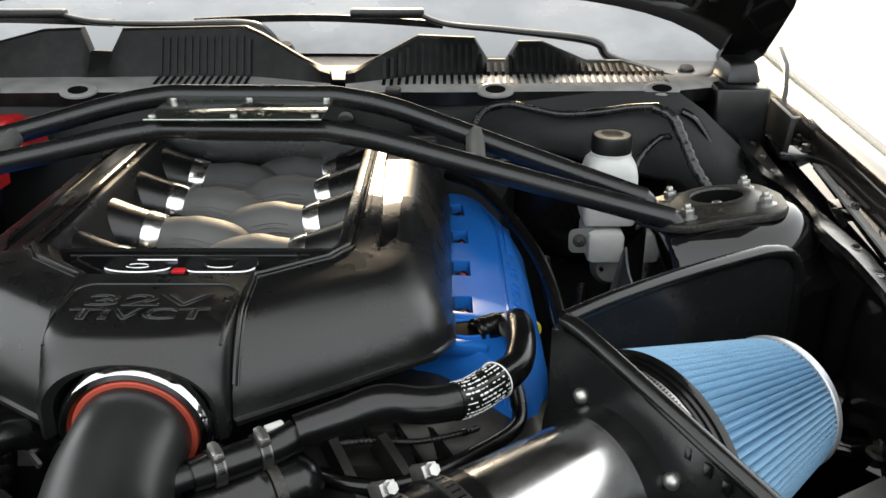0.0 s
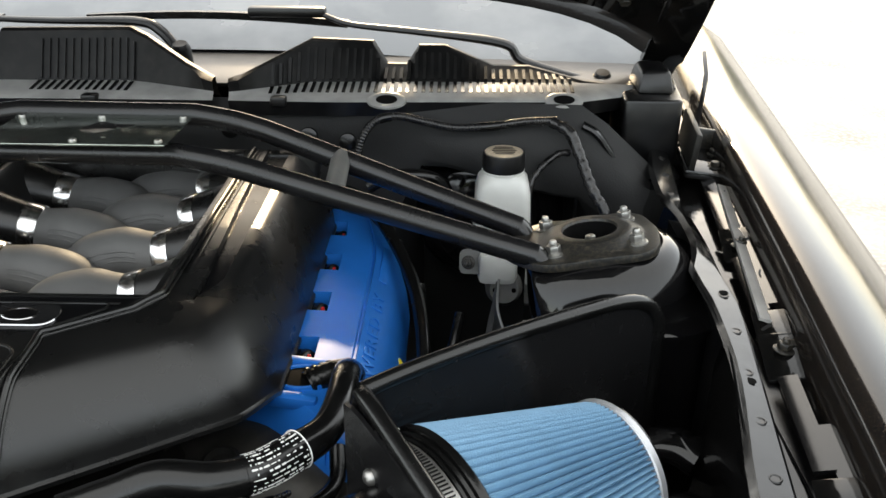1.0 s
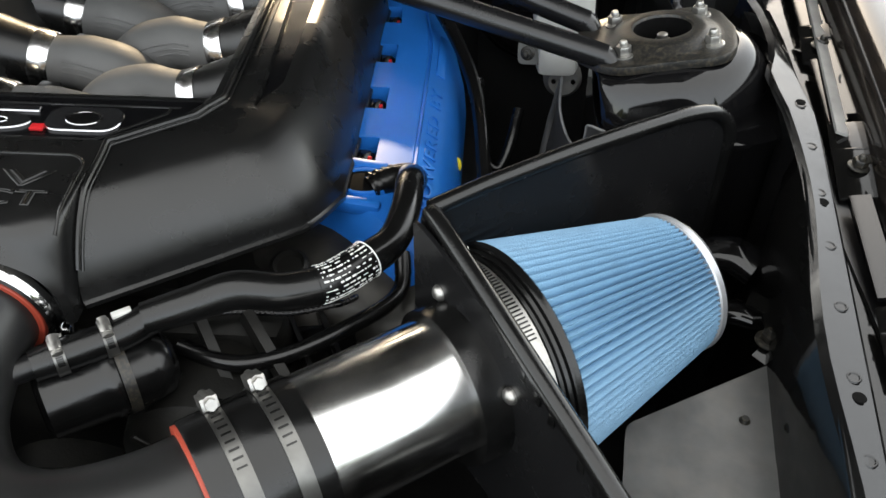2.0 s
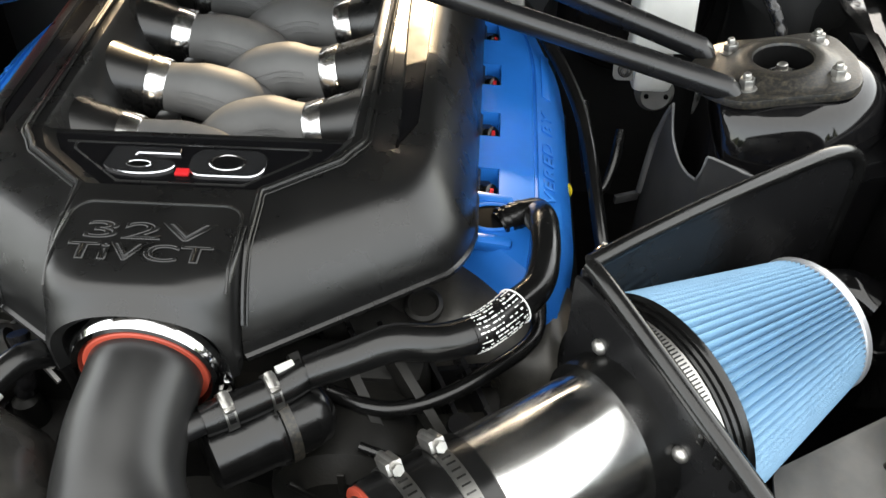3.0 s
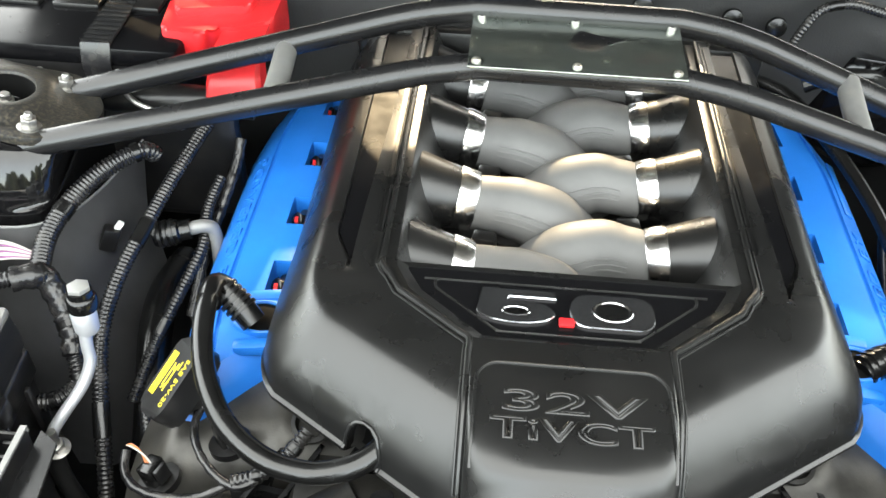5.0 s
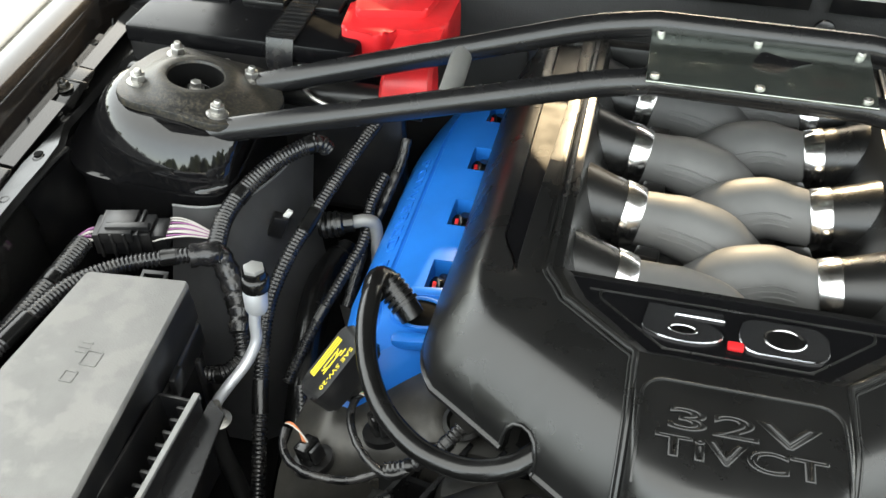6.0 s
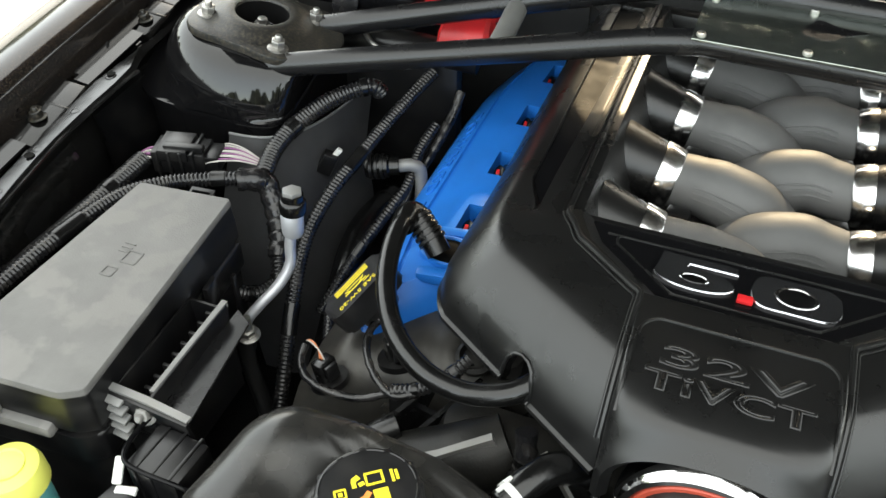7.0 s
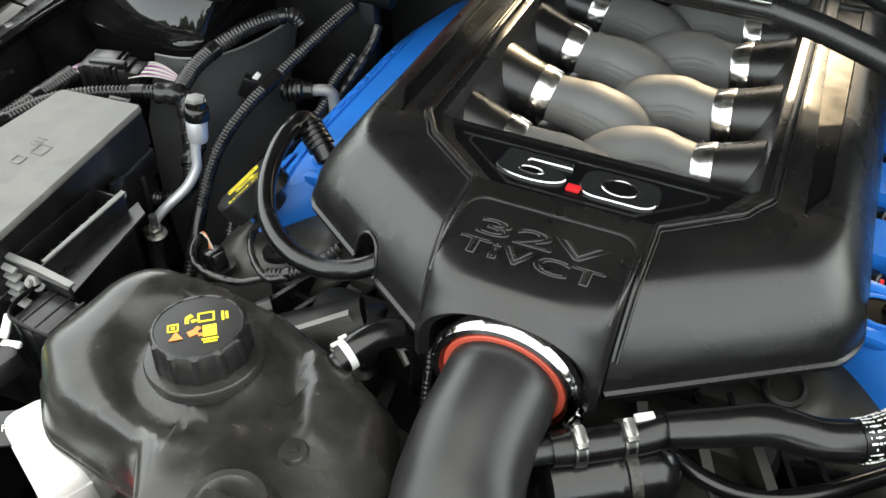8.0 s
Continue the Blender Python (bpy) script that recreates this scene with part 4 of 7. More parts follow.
    part("badge_tray", slab([(AX + u, y) for u, y in rounded(bed, 0.002, 2)], 0.980, TRAY, None, 0.0004), PIANO, cover, "smooth black badge tray")
    line = rounded([(-0.0985, 0.7105), (0.0960, 0.7105), (0.0955, 0.7020), (0.0500, 0.6625), (-0.0500, 0.6625), (-0.0980, 0.7020)], 0.005)
    ring = [(AX + u, y, TRAY) for u, y in line]
    part("tray_border", sweep(ring + ring[:1], 0.0010, 8, 2), COVER, cover)
    # wall behind the badge and sloping walls beside the runners
    part("recess_wall", slab([(AX - 0.1285, 0.7212), (AX + 0.1285, 0.7212), (AX + 0.1285, 0.7255), (AX - 0.1285, 0.7255)], 0.88, TRAY + 0.0008), COVER, cover)
    for s in (1, -1):
        bm = bmesh.new()
        loft(bm, [[(AX + s * u, y, z) for u, z in ((0.1292, 0.9985), (0.1280, 0.9965), (0.1255, 0.989), (0.1190, 0.972), (0.1085, 0.945), (0.0985, 0.920), (0.0900, 0.900), (0.0830, 0.885))] for y in (0.722, 0.80, 0.90, 1.0, 1.075)], close=False, caps=False)
        part("recess_wall", bm, COVER, cover, "", 50)
    # rear cross wall
    part("rear_wall", block((0.43, 0.02, 0.09), pose(AX, 1.085, 0.95), 0.006), COVER, cover)
    return cover


build_cover()


def numeral(outline, at, badge):
    """A bevelled numeral: chrome rim sloping down from a black face."""
    def ring(pts, dz):
        return [at + Vector((x, y, dz)) for x, y in pts]
    bm = bmesh.new()
    f = bm.faces.new([bm.verts.new(v) for v in ring(outline, 0.0016)])
    bmesh.ops.recalc_face_normals(bm, faces=[f])
    if f.normal.z < 0:
        f.normal_flip()
    low = [bm.verts.new(v.co - Vector((0, 0, 0.0016))) for v in f.verts]
    vs = list(f.verts)
    for i in range(len(vs)):
        bm.faces.new((vs[i], low[i], low[(i + 1) % len(vs)], vs[(i + 1) % len(vs)]))
    bmesh.ops.inset_region(bm, faces=[f], thickness=0.00065, depth=0.0010, use_even_offset=True)
    face = [at + Vector((v.co.x - at.x, v.co.y - at.y, 0.0030)) for v in f.verts]
    part("numeral_rim", bm, RIM, badge, "bevelled chrome rim", 20)
    bm = bmesh.new()
    f = bm.faces.new([bm.verts.new(v) for v in face])
    low = [bm.verts.new(v - Vector((0, 0, 0.0012))) for v in face]
    vs = list(f.verts)
    for i in range(len(vs)):
        bm.faces.new((vs[i], low[i], low[(i + 1) % len(vs)], vs[(i + 1) % len(vs)]))
    part("numeral_face", bm, FACE, badge, "satin dark grey numeral face", 20)


def build_badge():
    badge = thing("engine_badge", "chrome rimmed badge reading 5.0 with a red dot", "badge")
    base = Vector((AX - 0.001, 0.6870, TRAY))
    bowl = [(0.0265 * math.cos(a) if math.cos(a) > 0 else 0.0310 * math.cos(a), -0.0055 + 0.0112 * math.sin(a)) for a in [math.tau * k / 28 for k in range(7, -15, -1)]]
    five = [(-0.0275, 0.0165), (0.0265, 0.0165), (0.0275, 0.0090), (-0.0070, 0.0090), (-0.0080, 0.0058)] + bowl + [(-0.0300, 0.0010)]
    numeral(five, base + Vector((-0.0345, 0, 0)), badge)
    at = base + Vector((0.0335, 0, 0))
    oval = rounded([(-0.031, -0.0165), (0.031, -0.0165), (0.031, 0.0165), (-0.031, 0.0165)], 0.0155, 8)
    numeral(oval, at, badge)
    for c, rx, ry in ((at, 0.0130, 0.0088), (base + Vector((-0.0365, -0.0058, 0)), 0.0090, 0.0038)):
        bore = [(rx * math.cos(math.tau * k / 40), ry * math.sin(math.tau * k / 40)) for k in range(40)]
        bm = bmesh.new()
        loft(bm, [[c + Vector((x * sc, y * sc, z)) for x, y in bore] for sc, z in ((1.18, 0.0028), (1.10, 0.0036), (1.00, 0.0032), (0.90, 0.0024))], caps=False)
        part("bore_rim", bm, RIM, badge, "chrome inner rim", 20)
        part("bore", slab([(c.x + x * 0.92, c.y + y * 0.92) for x, y in bore], TRAY + 0.0022, TRAY + 0.00315), RUBBER, badge, "dark opening")
    part("dot", block((0.0110, 0.0078, 0.0032), Matrix.Translation(base + Vector((0.0, -0.0128, 0.0016))), 0.001), RED, badge, "red dot")


build_badge()


def build_runners():
    man = thing("intake_manifold", "grey moulded intake runners with black trumpets and chrome bands", "intake manifold")
    part("floor", block((0.25, 0.36, 0.02), pose(AX, 0.90, 0.885), 0.004), CAST, man)
    for s, ys in ((-1, (0.769, 0.863, 0.957, 1.051)), (1, (0.800, 0.895, 0.990, 1.066))):
        for y in ys:
            P = lambda u, z, dy=0.0: (AX + s * u, y + dy, z)
            o = 0.007 * s
            way = [P(0.080, 0.9425), P(0.056, 0.9440, 0.5 * o), P(0.034, 0.9435, o), P(0.008, 0.936, o - 0.005), P(-0.013, 0.916, o - 0.008), P(-0.033, 0.893, o - 0.013), P(-0.046, 0.865, o - 0.016)]
            rn = part("runner", sweep(way, [0.0250, 0.0262, 0.0285, 0.0305, 0.0315, 0.031, 0.030], 32, 7), RUNNER, man, "satin grey curved runner", 60)
            # moulded ribs along the flank that faces forwards
            radii = (0.0262, 0.0285, 0.0305, 0.0315)
            for deg in (10, 20, 30):
                ca, sa = math.cos(radians(deg)), math.sin(radians(deg))
                rib = [Vector(q) + Vector((s * rr * sa * lean, -rr * ca, rr * sa)) for q, rr, lean in zip(way[1:5], radii, (0.0, 0.1, -0.25, -0.5))]
                part("flank_rib", sweep(rib, 0.0009, 6, 6), RUNNER, rn)
            tilt = Vector((s, 0, 0.20))
            part("chrome_band", turned([(0.0235, -0.0105), (0.0268, -0.0105), (0.0280, -0.0090), (0.0290, -0.001), (0.0298, 0.0062), (0.0295, 0.0078), (0.0240, 0.0078)], axis_pose(P(0.0852, 0.9452), tilt), 36), BRIGHT, man, "chrome clamp band")
            part("trumpet", turned([(0.0245, 0.0), (0.0284, 0.0), (0.0294, 0.004), (0.0306, 0.012), (0.0322, 0.022), (0.0342, 0.032), (0.0356, 0.040), (0.0, 0.040)], axis_pose(P(0.0925, 0.9466), tilt), 36), COVER, man, "black flared trumpet")
            # bracket block between this runner and the next
            part("bracket_block", block((0.024, 0.016, 0.030), pose(*P(0.064, 0.931, 0.046), 0, 0, 8 * s), 0.002, taper=0.85), PLASTIC, man, "black moulded block")


build_runners()


def build_valve_cover(side):
    vc = thing("valve_cover", "blue painted valve cover beside the intake cover", "valve cover", "valve covers")
    base_sec = [(0.180, 0.880), (0.200, 0.900), (0.232, 0.906), (0.2500, 0.9054), (0.2518, 0.9050), (0.262, 0.904), (0.2850, 0.8990), (0.2862, 0.8962), (0.2885, 0.8962), (0.2900, 0.8982), (0.310, 0.884), (0.321, 0.866), (0.327, 0.842), (0.329, 0.822), (0.328, 0.812)]
    low_sec = [(0.180, 0.860), (0.200, 0.876), (0.232, 0.878), (0.2500, 0.878), (0.2518, 0.9050), (0.262, 0.904), (0.2850, 0.8990), (0.2862, 0.8962), (0.2885, 0.8962), (0.2900, 0.8982), (0.310, 0.884), (0.321, 0.866), (0.327, 0.842), (0.329, 0.822), (0.328, 0.812)]
    notches = (0.785, 0.876, 0.967, 1.058)
    y_in, y_out = (0.698, 1.130) if side > 0 else (0.704, 1.110)
    ys = sorted([y_out - 0.012 * k for k in range(2, 14) if all(abs(y_out - 0.012 * k - n) > 0.023 for n in notches)] + [y_in, y_in + 0.008, y_in + 0.022] + [v for n in notches for v in (n - 0.0200, n - 0.0188, n + 0.0188, n + 0.0200)] + [y_out - 0.003, y_out])
    loops = []
    for y in ys:
        cut = any(abs(y - n) < 0.0192 for n in notches)
        sec = low_sec if cut else base_sec
        e = min(1.0, max(0.0, (y - y_in) / 0.022)) if y < 0.8 else min(1.0, max(0.0, (y_out - y) / 0.006))
        drop = 0.016 * (1 - math.sqrt(max(0.0, 1 - (1 - e) ** 2)))
        rear = max(0.0, (y - 0.97) / 0.16)
        near = max(0.0, 1 - (y - y_in) / 0.06)
        loops.append([(AX + side * (u - 0.022 * near * max(0.0, (u - 0.24) / 0.1) - 0.045 * rear ** 2 * max(0.0, (u - 0.23) / 0.1)), y - near * max(-0.03, min(0.06, 0.7 * (u - 0.245))), z - drop) for u, z in sec])
    front = [(x, y - 0.010, z - 0.012) for x, y, z in loops[0]]
    bm = bmesh.new()
    loft(bm, [[(x, y - 0.004, z - 0.026) for x, y, z in front]] + [front] + loops + [[(x, y, z - 0.04) for x, y, z in loops[-1]]], close=False, caps=False)
    body = part("body", bm, BLUE, vc, "bright blue painted cover", 30)
    for n in notches:
        part("coil", block((0.030, 0.026, 0.022), pose(AX + side * 0.230, n + 0.001, 0.886), 0.004), RUBBER, vc, "black ignition coil")
        part("coil_collar", turned([(0.006, -0.004), (0.0085, -0.004), (0.0085, 0.003), (0.006, 0.004)], axis_pose((AX + side * 0.2435, n - 0.003, 0.894), (side, -0.6, 0.8)), 18), RUBBER, vc, "black coil collar")
        part("coil_lock", block((0.004, 0.007, 0.006), pose(AX + side * 0.245, n - 0.006, 0.897, 20), 0.001), RED, vc, "red lock tab")
    # cast words on the outer slope: a name becomes a plain bar
    nrm = Vector((0.0162, 0, 0.024)).normalized()
    ax_x = Vector((0, 1.0, 0)) if side > 0 else Vector((0, -1.0, 0))
    n3 = Vector((side * nrm.x, 0, nrm.z))
    ax_y = n3.cross(ax_x)
    c = Vector((AX + side * 0.3005, 0.815 if side > 0 else 0.87, 0.8910))
    m = Matrix.Translation(c + n3 * 0.0004) @ Matrix((ax_x, ax_y, n3)).transposed().to_4x4()
    letters("lettering", "POWERED BY", 0.0185, 0.0009, m, BLUE, body, 0.0002, 1.15, 1.60, "raised blue letters reading POWERED BY")
    part("name_bar", block((0.085, 0.011, 0.0018), m @ pose(0.172, 0, 0), 0.0005), BLUE, body)
    # a pocket for the breather connector, between raised webs
    for y, w in ((0.762, 0.046), (0.706, 0.044)):
        part("web", block((w, 0.012, 0.014), pose(AX + side * 0.242, y, 0.9015, 6, 5 * side, -4 * side), 0.004), BLUE, body)
    part("pocket", turned([(0, 0.0006), (0.0150, 0.0006), (0.0165, 0.0), (0.0175, -0.003)], pose(AX + side * 0.246, 0.735, 0.9055) @ Matrix.Diagonal((1.35, 1.0, 1.0, 1.0)), 28), DARK, body, "dark connector pocket")
    part("pocket_rim", turned([(0.0150, -0.003), (0.0158, 0.0016), (0.0172, 0.0026), (0.0190, 0.0016), (0.0200, -0.003)], pose(AX + side * 0.246, 0.735, 0.9055) @ Matrix.Diagonal((1.35, 1.0, 1.0, 1.0)), 32), BLUE, body)
    return vc


for s in (1, -1):
    build_valve_cover(s)


def build_block():
    """Engine body below: heads, front covers and accessory castings, seen between the hoses."""
    eng = thing("engine_block", "dark cast engine block and front cover", "engine")
    part("valley", block((0.40, 0.46, 0.22), pose(AX, 0.86, 0.755), 0.02), CAST, eng)
    for s in (1, -1):
        m = pose(AX + s * 0.225, 0.90, 0.755, 0, 32 * s, 0)
        part("cylinder_head", block((0.21, 0.44, 0.13), m, 0.012), CAST, eng)
        # timing cover shoulder: a cast deck in front of the valve cover, rounding down at its front
        bm = bmesh.new()
        loops = []
        for y, z in ((0.735, 0.868), (0.705, 0.872), (0.685, 0.8715), (0.660, 0.869), (0.642, 0.862), (0.628, 0.850), (0.618, 0.832), (0.612, 0.81), (0.610, 0.76)):
            lp = []
            for k in range(25):
                u = 0.115 + 0.225 * k / 24
                web = 0.006 * max(0.0, math.cos((u - 0.215) * 75)) ** 3 * (1 if 0.63 < y < 0.70 else 0.3)
                lp.append((AX + s * u, y - 0.35 * max(0.0, u - 0.25) + 0.10 * max(0.0, 0.2 - u), z + web - 0.20 * max(0.0, u - 0.235) - 0.8 * max(0.0, u - 0.31) - 0.3 * max(0.0, 0.17 - u)))
            loops.append(lp)
        loft(bm, loops, close=False, caps=False)
        tc = part("timing_cover", bm, TIMING, eng, "grey cast timing cover shoulder", 50)
        for dx, dz in ((0.03, 0.03), (-0.045, 0.03), (0.07, -0.01)):
            bolt((AX + s * (0.225 + dx), 0.618, 0.800 + dz - 0.25 * dx), (0, -1, 0.3), 0.005, 0.007, tc, STEEL, False)
        for dx in (-0.035,):
            m = axis_pose((AX + s * (0.225 + dx), 0.655, 0.870 - 0.05 * dx), (0, -0.25, 1))
            part("solenoid_seat", turned([(0.010, 0), (0.017, 0), (0.017, 0.004), (0.0135, 0.006), (0.011, 0.001), (0, 0.001)], m, 24), CAST, tc)
    part("front_cover", block((0.40, 0.05, 0.20), pose(AX, 0.60, 0.77), 0.02), CAST, eng)
    part("oil_pan", block((0.30, 0.50, 0.22), pose(AX, 0.83, 0.56), 0.03), CAST, eng)
    # alternator body and ribs below the intake
    m = pose(AX + 0.14, 0.545, 0.80, 90, 0, 0)
    alt = part("alternator", turned([(0, 0.05), (0.045, 0.05), (0.062, 0.035), (0.066, 0.0), (0.062, -0.04), (0.04, -0.05), (0, -0.05)], m, 32), CAST, eng, "cast alternator body")
    for k in range(8):
        a = math.tau * k / 8
        part("fin", block((0.006, 0.028, 0.003), m @ pose(0.045 * math.cos(a), 0.045 * math.sin(a), 0.0505, 0, 0, math.degrees(a) + 90), 0.001), CAST, alt)
    for k in range(3):
        part("bracket_rib", strip([(AX + 0.09 + 0.04 * k, 0.585, 0.885), (AX + 0.12 + 0.05 * k, 0.53, 0.84), (AX + 0.13 + 0.05 * k, 0.50, 0.78)], 0.008, 0.022), CAST, eng)
    # ribbed accessory brackets in front of the timing cover
    for s in (1, -1):
        base = part("accessory_bracket", slab(rounded([(AX + s * 0.10, 0.530), (AX + s * 0.20, 0.555), (AX + s * 0.262, 0.585), (AX + s * 0.25, 0.640), (AX + s * 0.15, 0.650), (AX + s * 0.11, 0.60)], 0.012), 0.812, 0.820, None, 0.003), CAST, eng, "dark ribbed cast bracket")
        for k in range(5):
            x = AX + s * (0.125 + 0.028 * k)
            part("rib", strip([(x - s * 0.030, 0.645, 0.846), (x, 0.590, 0.836), (x + s * 0.022, 0.548, 0.824)], 0.0042, 0.034), BRACE, base)
        part("cross_rib", strip([(AX + s * 0.11, 0.585, 0.833), (AX + s * 0.18, 0.602, 0.834), (AX + s * 0.25, 0.612, 0.836)], 0.005, 0.028), BRACE, base)
        bolt((AX + s * 0.165, 0.612, 0.838), (0, -0.3, 1), 0.006, 0.008, base, STEEL, False)
        bolt((AX + s * 0.225, 0.575, 0.824), (0, -0.3, 1), 0.005, 0.007, base, STEEL, False)
        part("boss", turned([(0, 0.02), (0.006, 0.02), (0.011, 0.016), (0.013, 0.0), (0.014, -0.03)], pose(AX + s * 0.128, 0.556, 0.83), 20), CAST, base)
    # pulleys at the front
    for x, z, r in ((AX - 0.10, 0.76, 0.06), (AX + 0.02, 0.70, 0.08), (AX + 0.20, 0.70, 0.055)):
        part("pulley", turned([(0, 0.01), (r * 0.3, 0.012), (r * 0.8, 0.006), (r, 0.014), (r, -0.014), (0, -0.014)], pose(x, 0.52, z, 90), 36), CAST, eng)


build_block()


def build_brace():
    """The strut tower brace: two bent tubes, cross links, centre plate and stamped end plates."""
    br = thing("strut_brace", "black tubular strut tower brace across the engine bay", "strut brace")
    r = 0.0122
    ztop = 1.048
    tubes = {"front": [(-0.708, 0.858, 0.974), (-0.375, 0.916, 1.037), (-0.315, 0.921, ztop + 0.002), (-0.115, 0.921, ztop), (-0.055, 0.916, 1.035), (0.240, 0.857, 0.970)],
             "rear": [(-0.690, 0.944, 0.978), (-0.378, 0.981, 1.060), (-0.320, 0.985, ztop + 0.024), (-0.110, 0.986, ztop + 0.022), (-0.055, 0.982, 1.058), (0.228, 0.935, 0.965)]}
    for p in tubes.values():
        pts = [Vector(q) for q in p]
        line = [pts[0].lerp(pts[1], k / 6) for k in range(6)] + spline([pts[0].lerp(pts[1], 0.96), pts[1].lerp(pts[2], 0.45), pts[2].lerp(pts[3], 0.06)], 8) + [pts[2].lerp(pts[3], k / 6) for k in range(1, 6)] + spline([pts[2].lerp(pts[3], 0.94), pts[3].lerp(pts[4], 0.55), pts[4].lerp(pts[5], 0.04)], 8) + [pts[4].lerp(pts[5], k / 6) for k in range(1, 7)]
        tb = part("tube", sweep(line, r, 22, 1, None, False), BRACE, br, "satin black bent steel tube", 50)
        for a, b in ((pts[1], pts[0]), (pts[4], pts[5])):
            d = (b - a).normalized()
            bm = bmesh.new()
            loops = []
            for k, (w, h) in enumerate(((r, r), (r * 1.05, r * 0.85), (r * 1.15, r * 0.5), (r * 1.2, r * 0.3), (r * 1.15, r * 0.25), (r * 0.8, r * 0.22))):
                q = b + d * (-0.002 + 0.0085 * k) - Vector((0, 0, r - h))
                sd = d.cross(Vector((0, 0, 1))).normalized()
                loops.append([q + sd * (w * math.cos(math.tau * i / 20)) + sd.cross(d) * (h * math.sin(math.tau * i / 20)) for i in range(20)])
            loft(bm, loops)
            part("flattened_end", bm, BRACE, tb, "", 50)
    for x, z in ((-0.484, 1.018), (0.036, 1.018)):
        part("cross_link", sweep([(x, 0.900, z), (x, 0.93, z + 0.005), (x, 0.966, z + 0.013)], 0.0105, 16, 4, None, True, 1.0), LINK, br, "dull grey cross link")
    plate = part("centre_plate", slab([(-0.311, 0.889), (-0.126, 0.889), (-0.123, 0.983), (-0.311, 0.983)], 1.0665, 1.069, None, 0.0006), PLATE, br, "shiny stained stainless plate")
    for x, y in ((-0.303, 0.974), (-0.218, 0.975), (-0.131, 0.975), (-0.304, 0.897), (-0.2185, 0.897), (-0.134, 0.897)):
        part("rivet", turned([(0.0022, 0.0008), (0.0022, 0.0024), (0.0036, 0.0026), (0.0042, 0.0012), (0.0042, 0)], pose(x, y, 1.069), 14), ZINC, plate)
    part("plate_stain", slab(rounded([(-0.226, 0.930), (-0.205, 0.922), (-0.190, 0.938), (-0.170, 0.950), (-0.196, 0.952), (-0.214, 0.962), (-0.222, 0.945)], 0.006), 1.069, 1.0694), BRACE, plate, "dark stain")
    for s in (1, -1):
        tm = TOWER_POSE[s]
        # stamped end plate with raised ring
        pts = []
        for k in range(72):
            a = math.tau * k / 72
            rr = 0.060 + 0.008 * max(0.0, math.cos(2 * a)) ** 2 + 0.016 * abs(math.cos(2 * (a - radians(45)))) ** 3
            inward = max(0.0, -s * math.cos(a))
            rr += 0.022 * inward ** 6
            pts.append((rr * math.cos(a), rr * math.sin(a)))
        bm = bmesh.new()
        ringo = lambda sc, h: [tm @ Vector((x * sc, y * sc, h)) for x, y in pts]
        circ = lambda rad, h: [tm @ Vector((rad * math.cos(math.tau * k / 72), rad * math.sin(math.tau * k / 72), h)) for k in range(72)]
        loft(bm, [ringo(1.0, -0.006), ringo(1.012, -0.001), ringo(1.0, 0.002), ringo(0.94, 0.003), circ(0.056, 0.003), circ(0.050, 0.0055), circ(0.043, 0.010), circ(0.035, 0.0122), circ(0.0285, 0.0115), circ(0.0275, 0.009)], caps=False)
        ep = part("end_plate", bm, STEEL, br, "dusty black stamped end plate", 35)
        part("strut_well", turned([(0, -0.038), (0.0285, -0.038), (0.0285, 0.0090), (0.0277, 0.0095), (0.0270, 0.004), (0.0265, -0.034), (0.012, -0.035), (0, -0.035)], tm, 48), DARK, ep, "strut mount well with shade put into its black")
        part("strut_cup", turned([(0.0200, -0.030), (0.0190, -0.010), (0.0165, -0.008), (0.0150, -0.010), (0.0145, -0.030)], tm, 40), RUBBER, ep, "black strut bushing")
        nut = part("strut_nut", turned([(0, -0.034), (0.0092, -0.034), (0.0092, -0.0035), (0.0080, -0.0015), (0.0052, -0.0015), (0, -0.0015)], tm, 6), ZINC, ep, "zinc hexagon nut")
        part("strut_rod", turned([(0, -0.003), (0.0052, -0.003), (0.0052, 0.0035), (0.0040, 0.0045), (0, 0.0045)], tm, 16), ZINC, nut)
        spots = ((-0.0415, 0.036), (-0.0405, -0.036), (0.0410, 0.035), (0.0415, -0.034)) if s > 0 else ((-0.0395, 0.040), (-0.0470, -0.028), (0.0445, 0.033), (0.0425, -0.043))
        for x, y in spots:
            bolt(tm @ Vector((x, y, 0.003)), tm.to_3x3() @ Vector((0, 0, 1)), 0.0073, 0.010, ep, ZINC)


build_brace()

# ---- intake side ----
AIM = Vector((0.815, 0.579, 0.0)).normalized()       # the way of the intake pipe, towards the filter
PIPE = Vector((0.1252, 0.5304, 0.8925))                # where the pipe passes the heat shield


def along(d, dz=0.0):
    return PIPE + AIM * d + Vector((0, 0, dz))


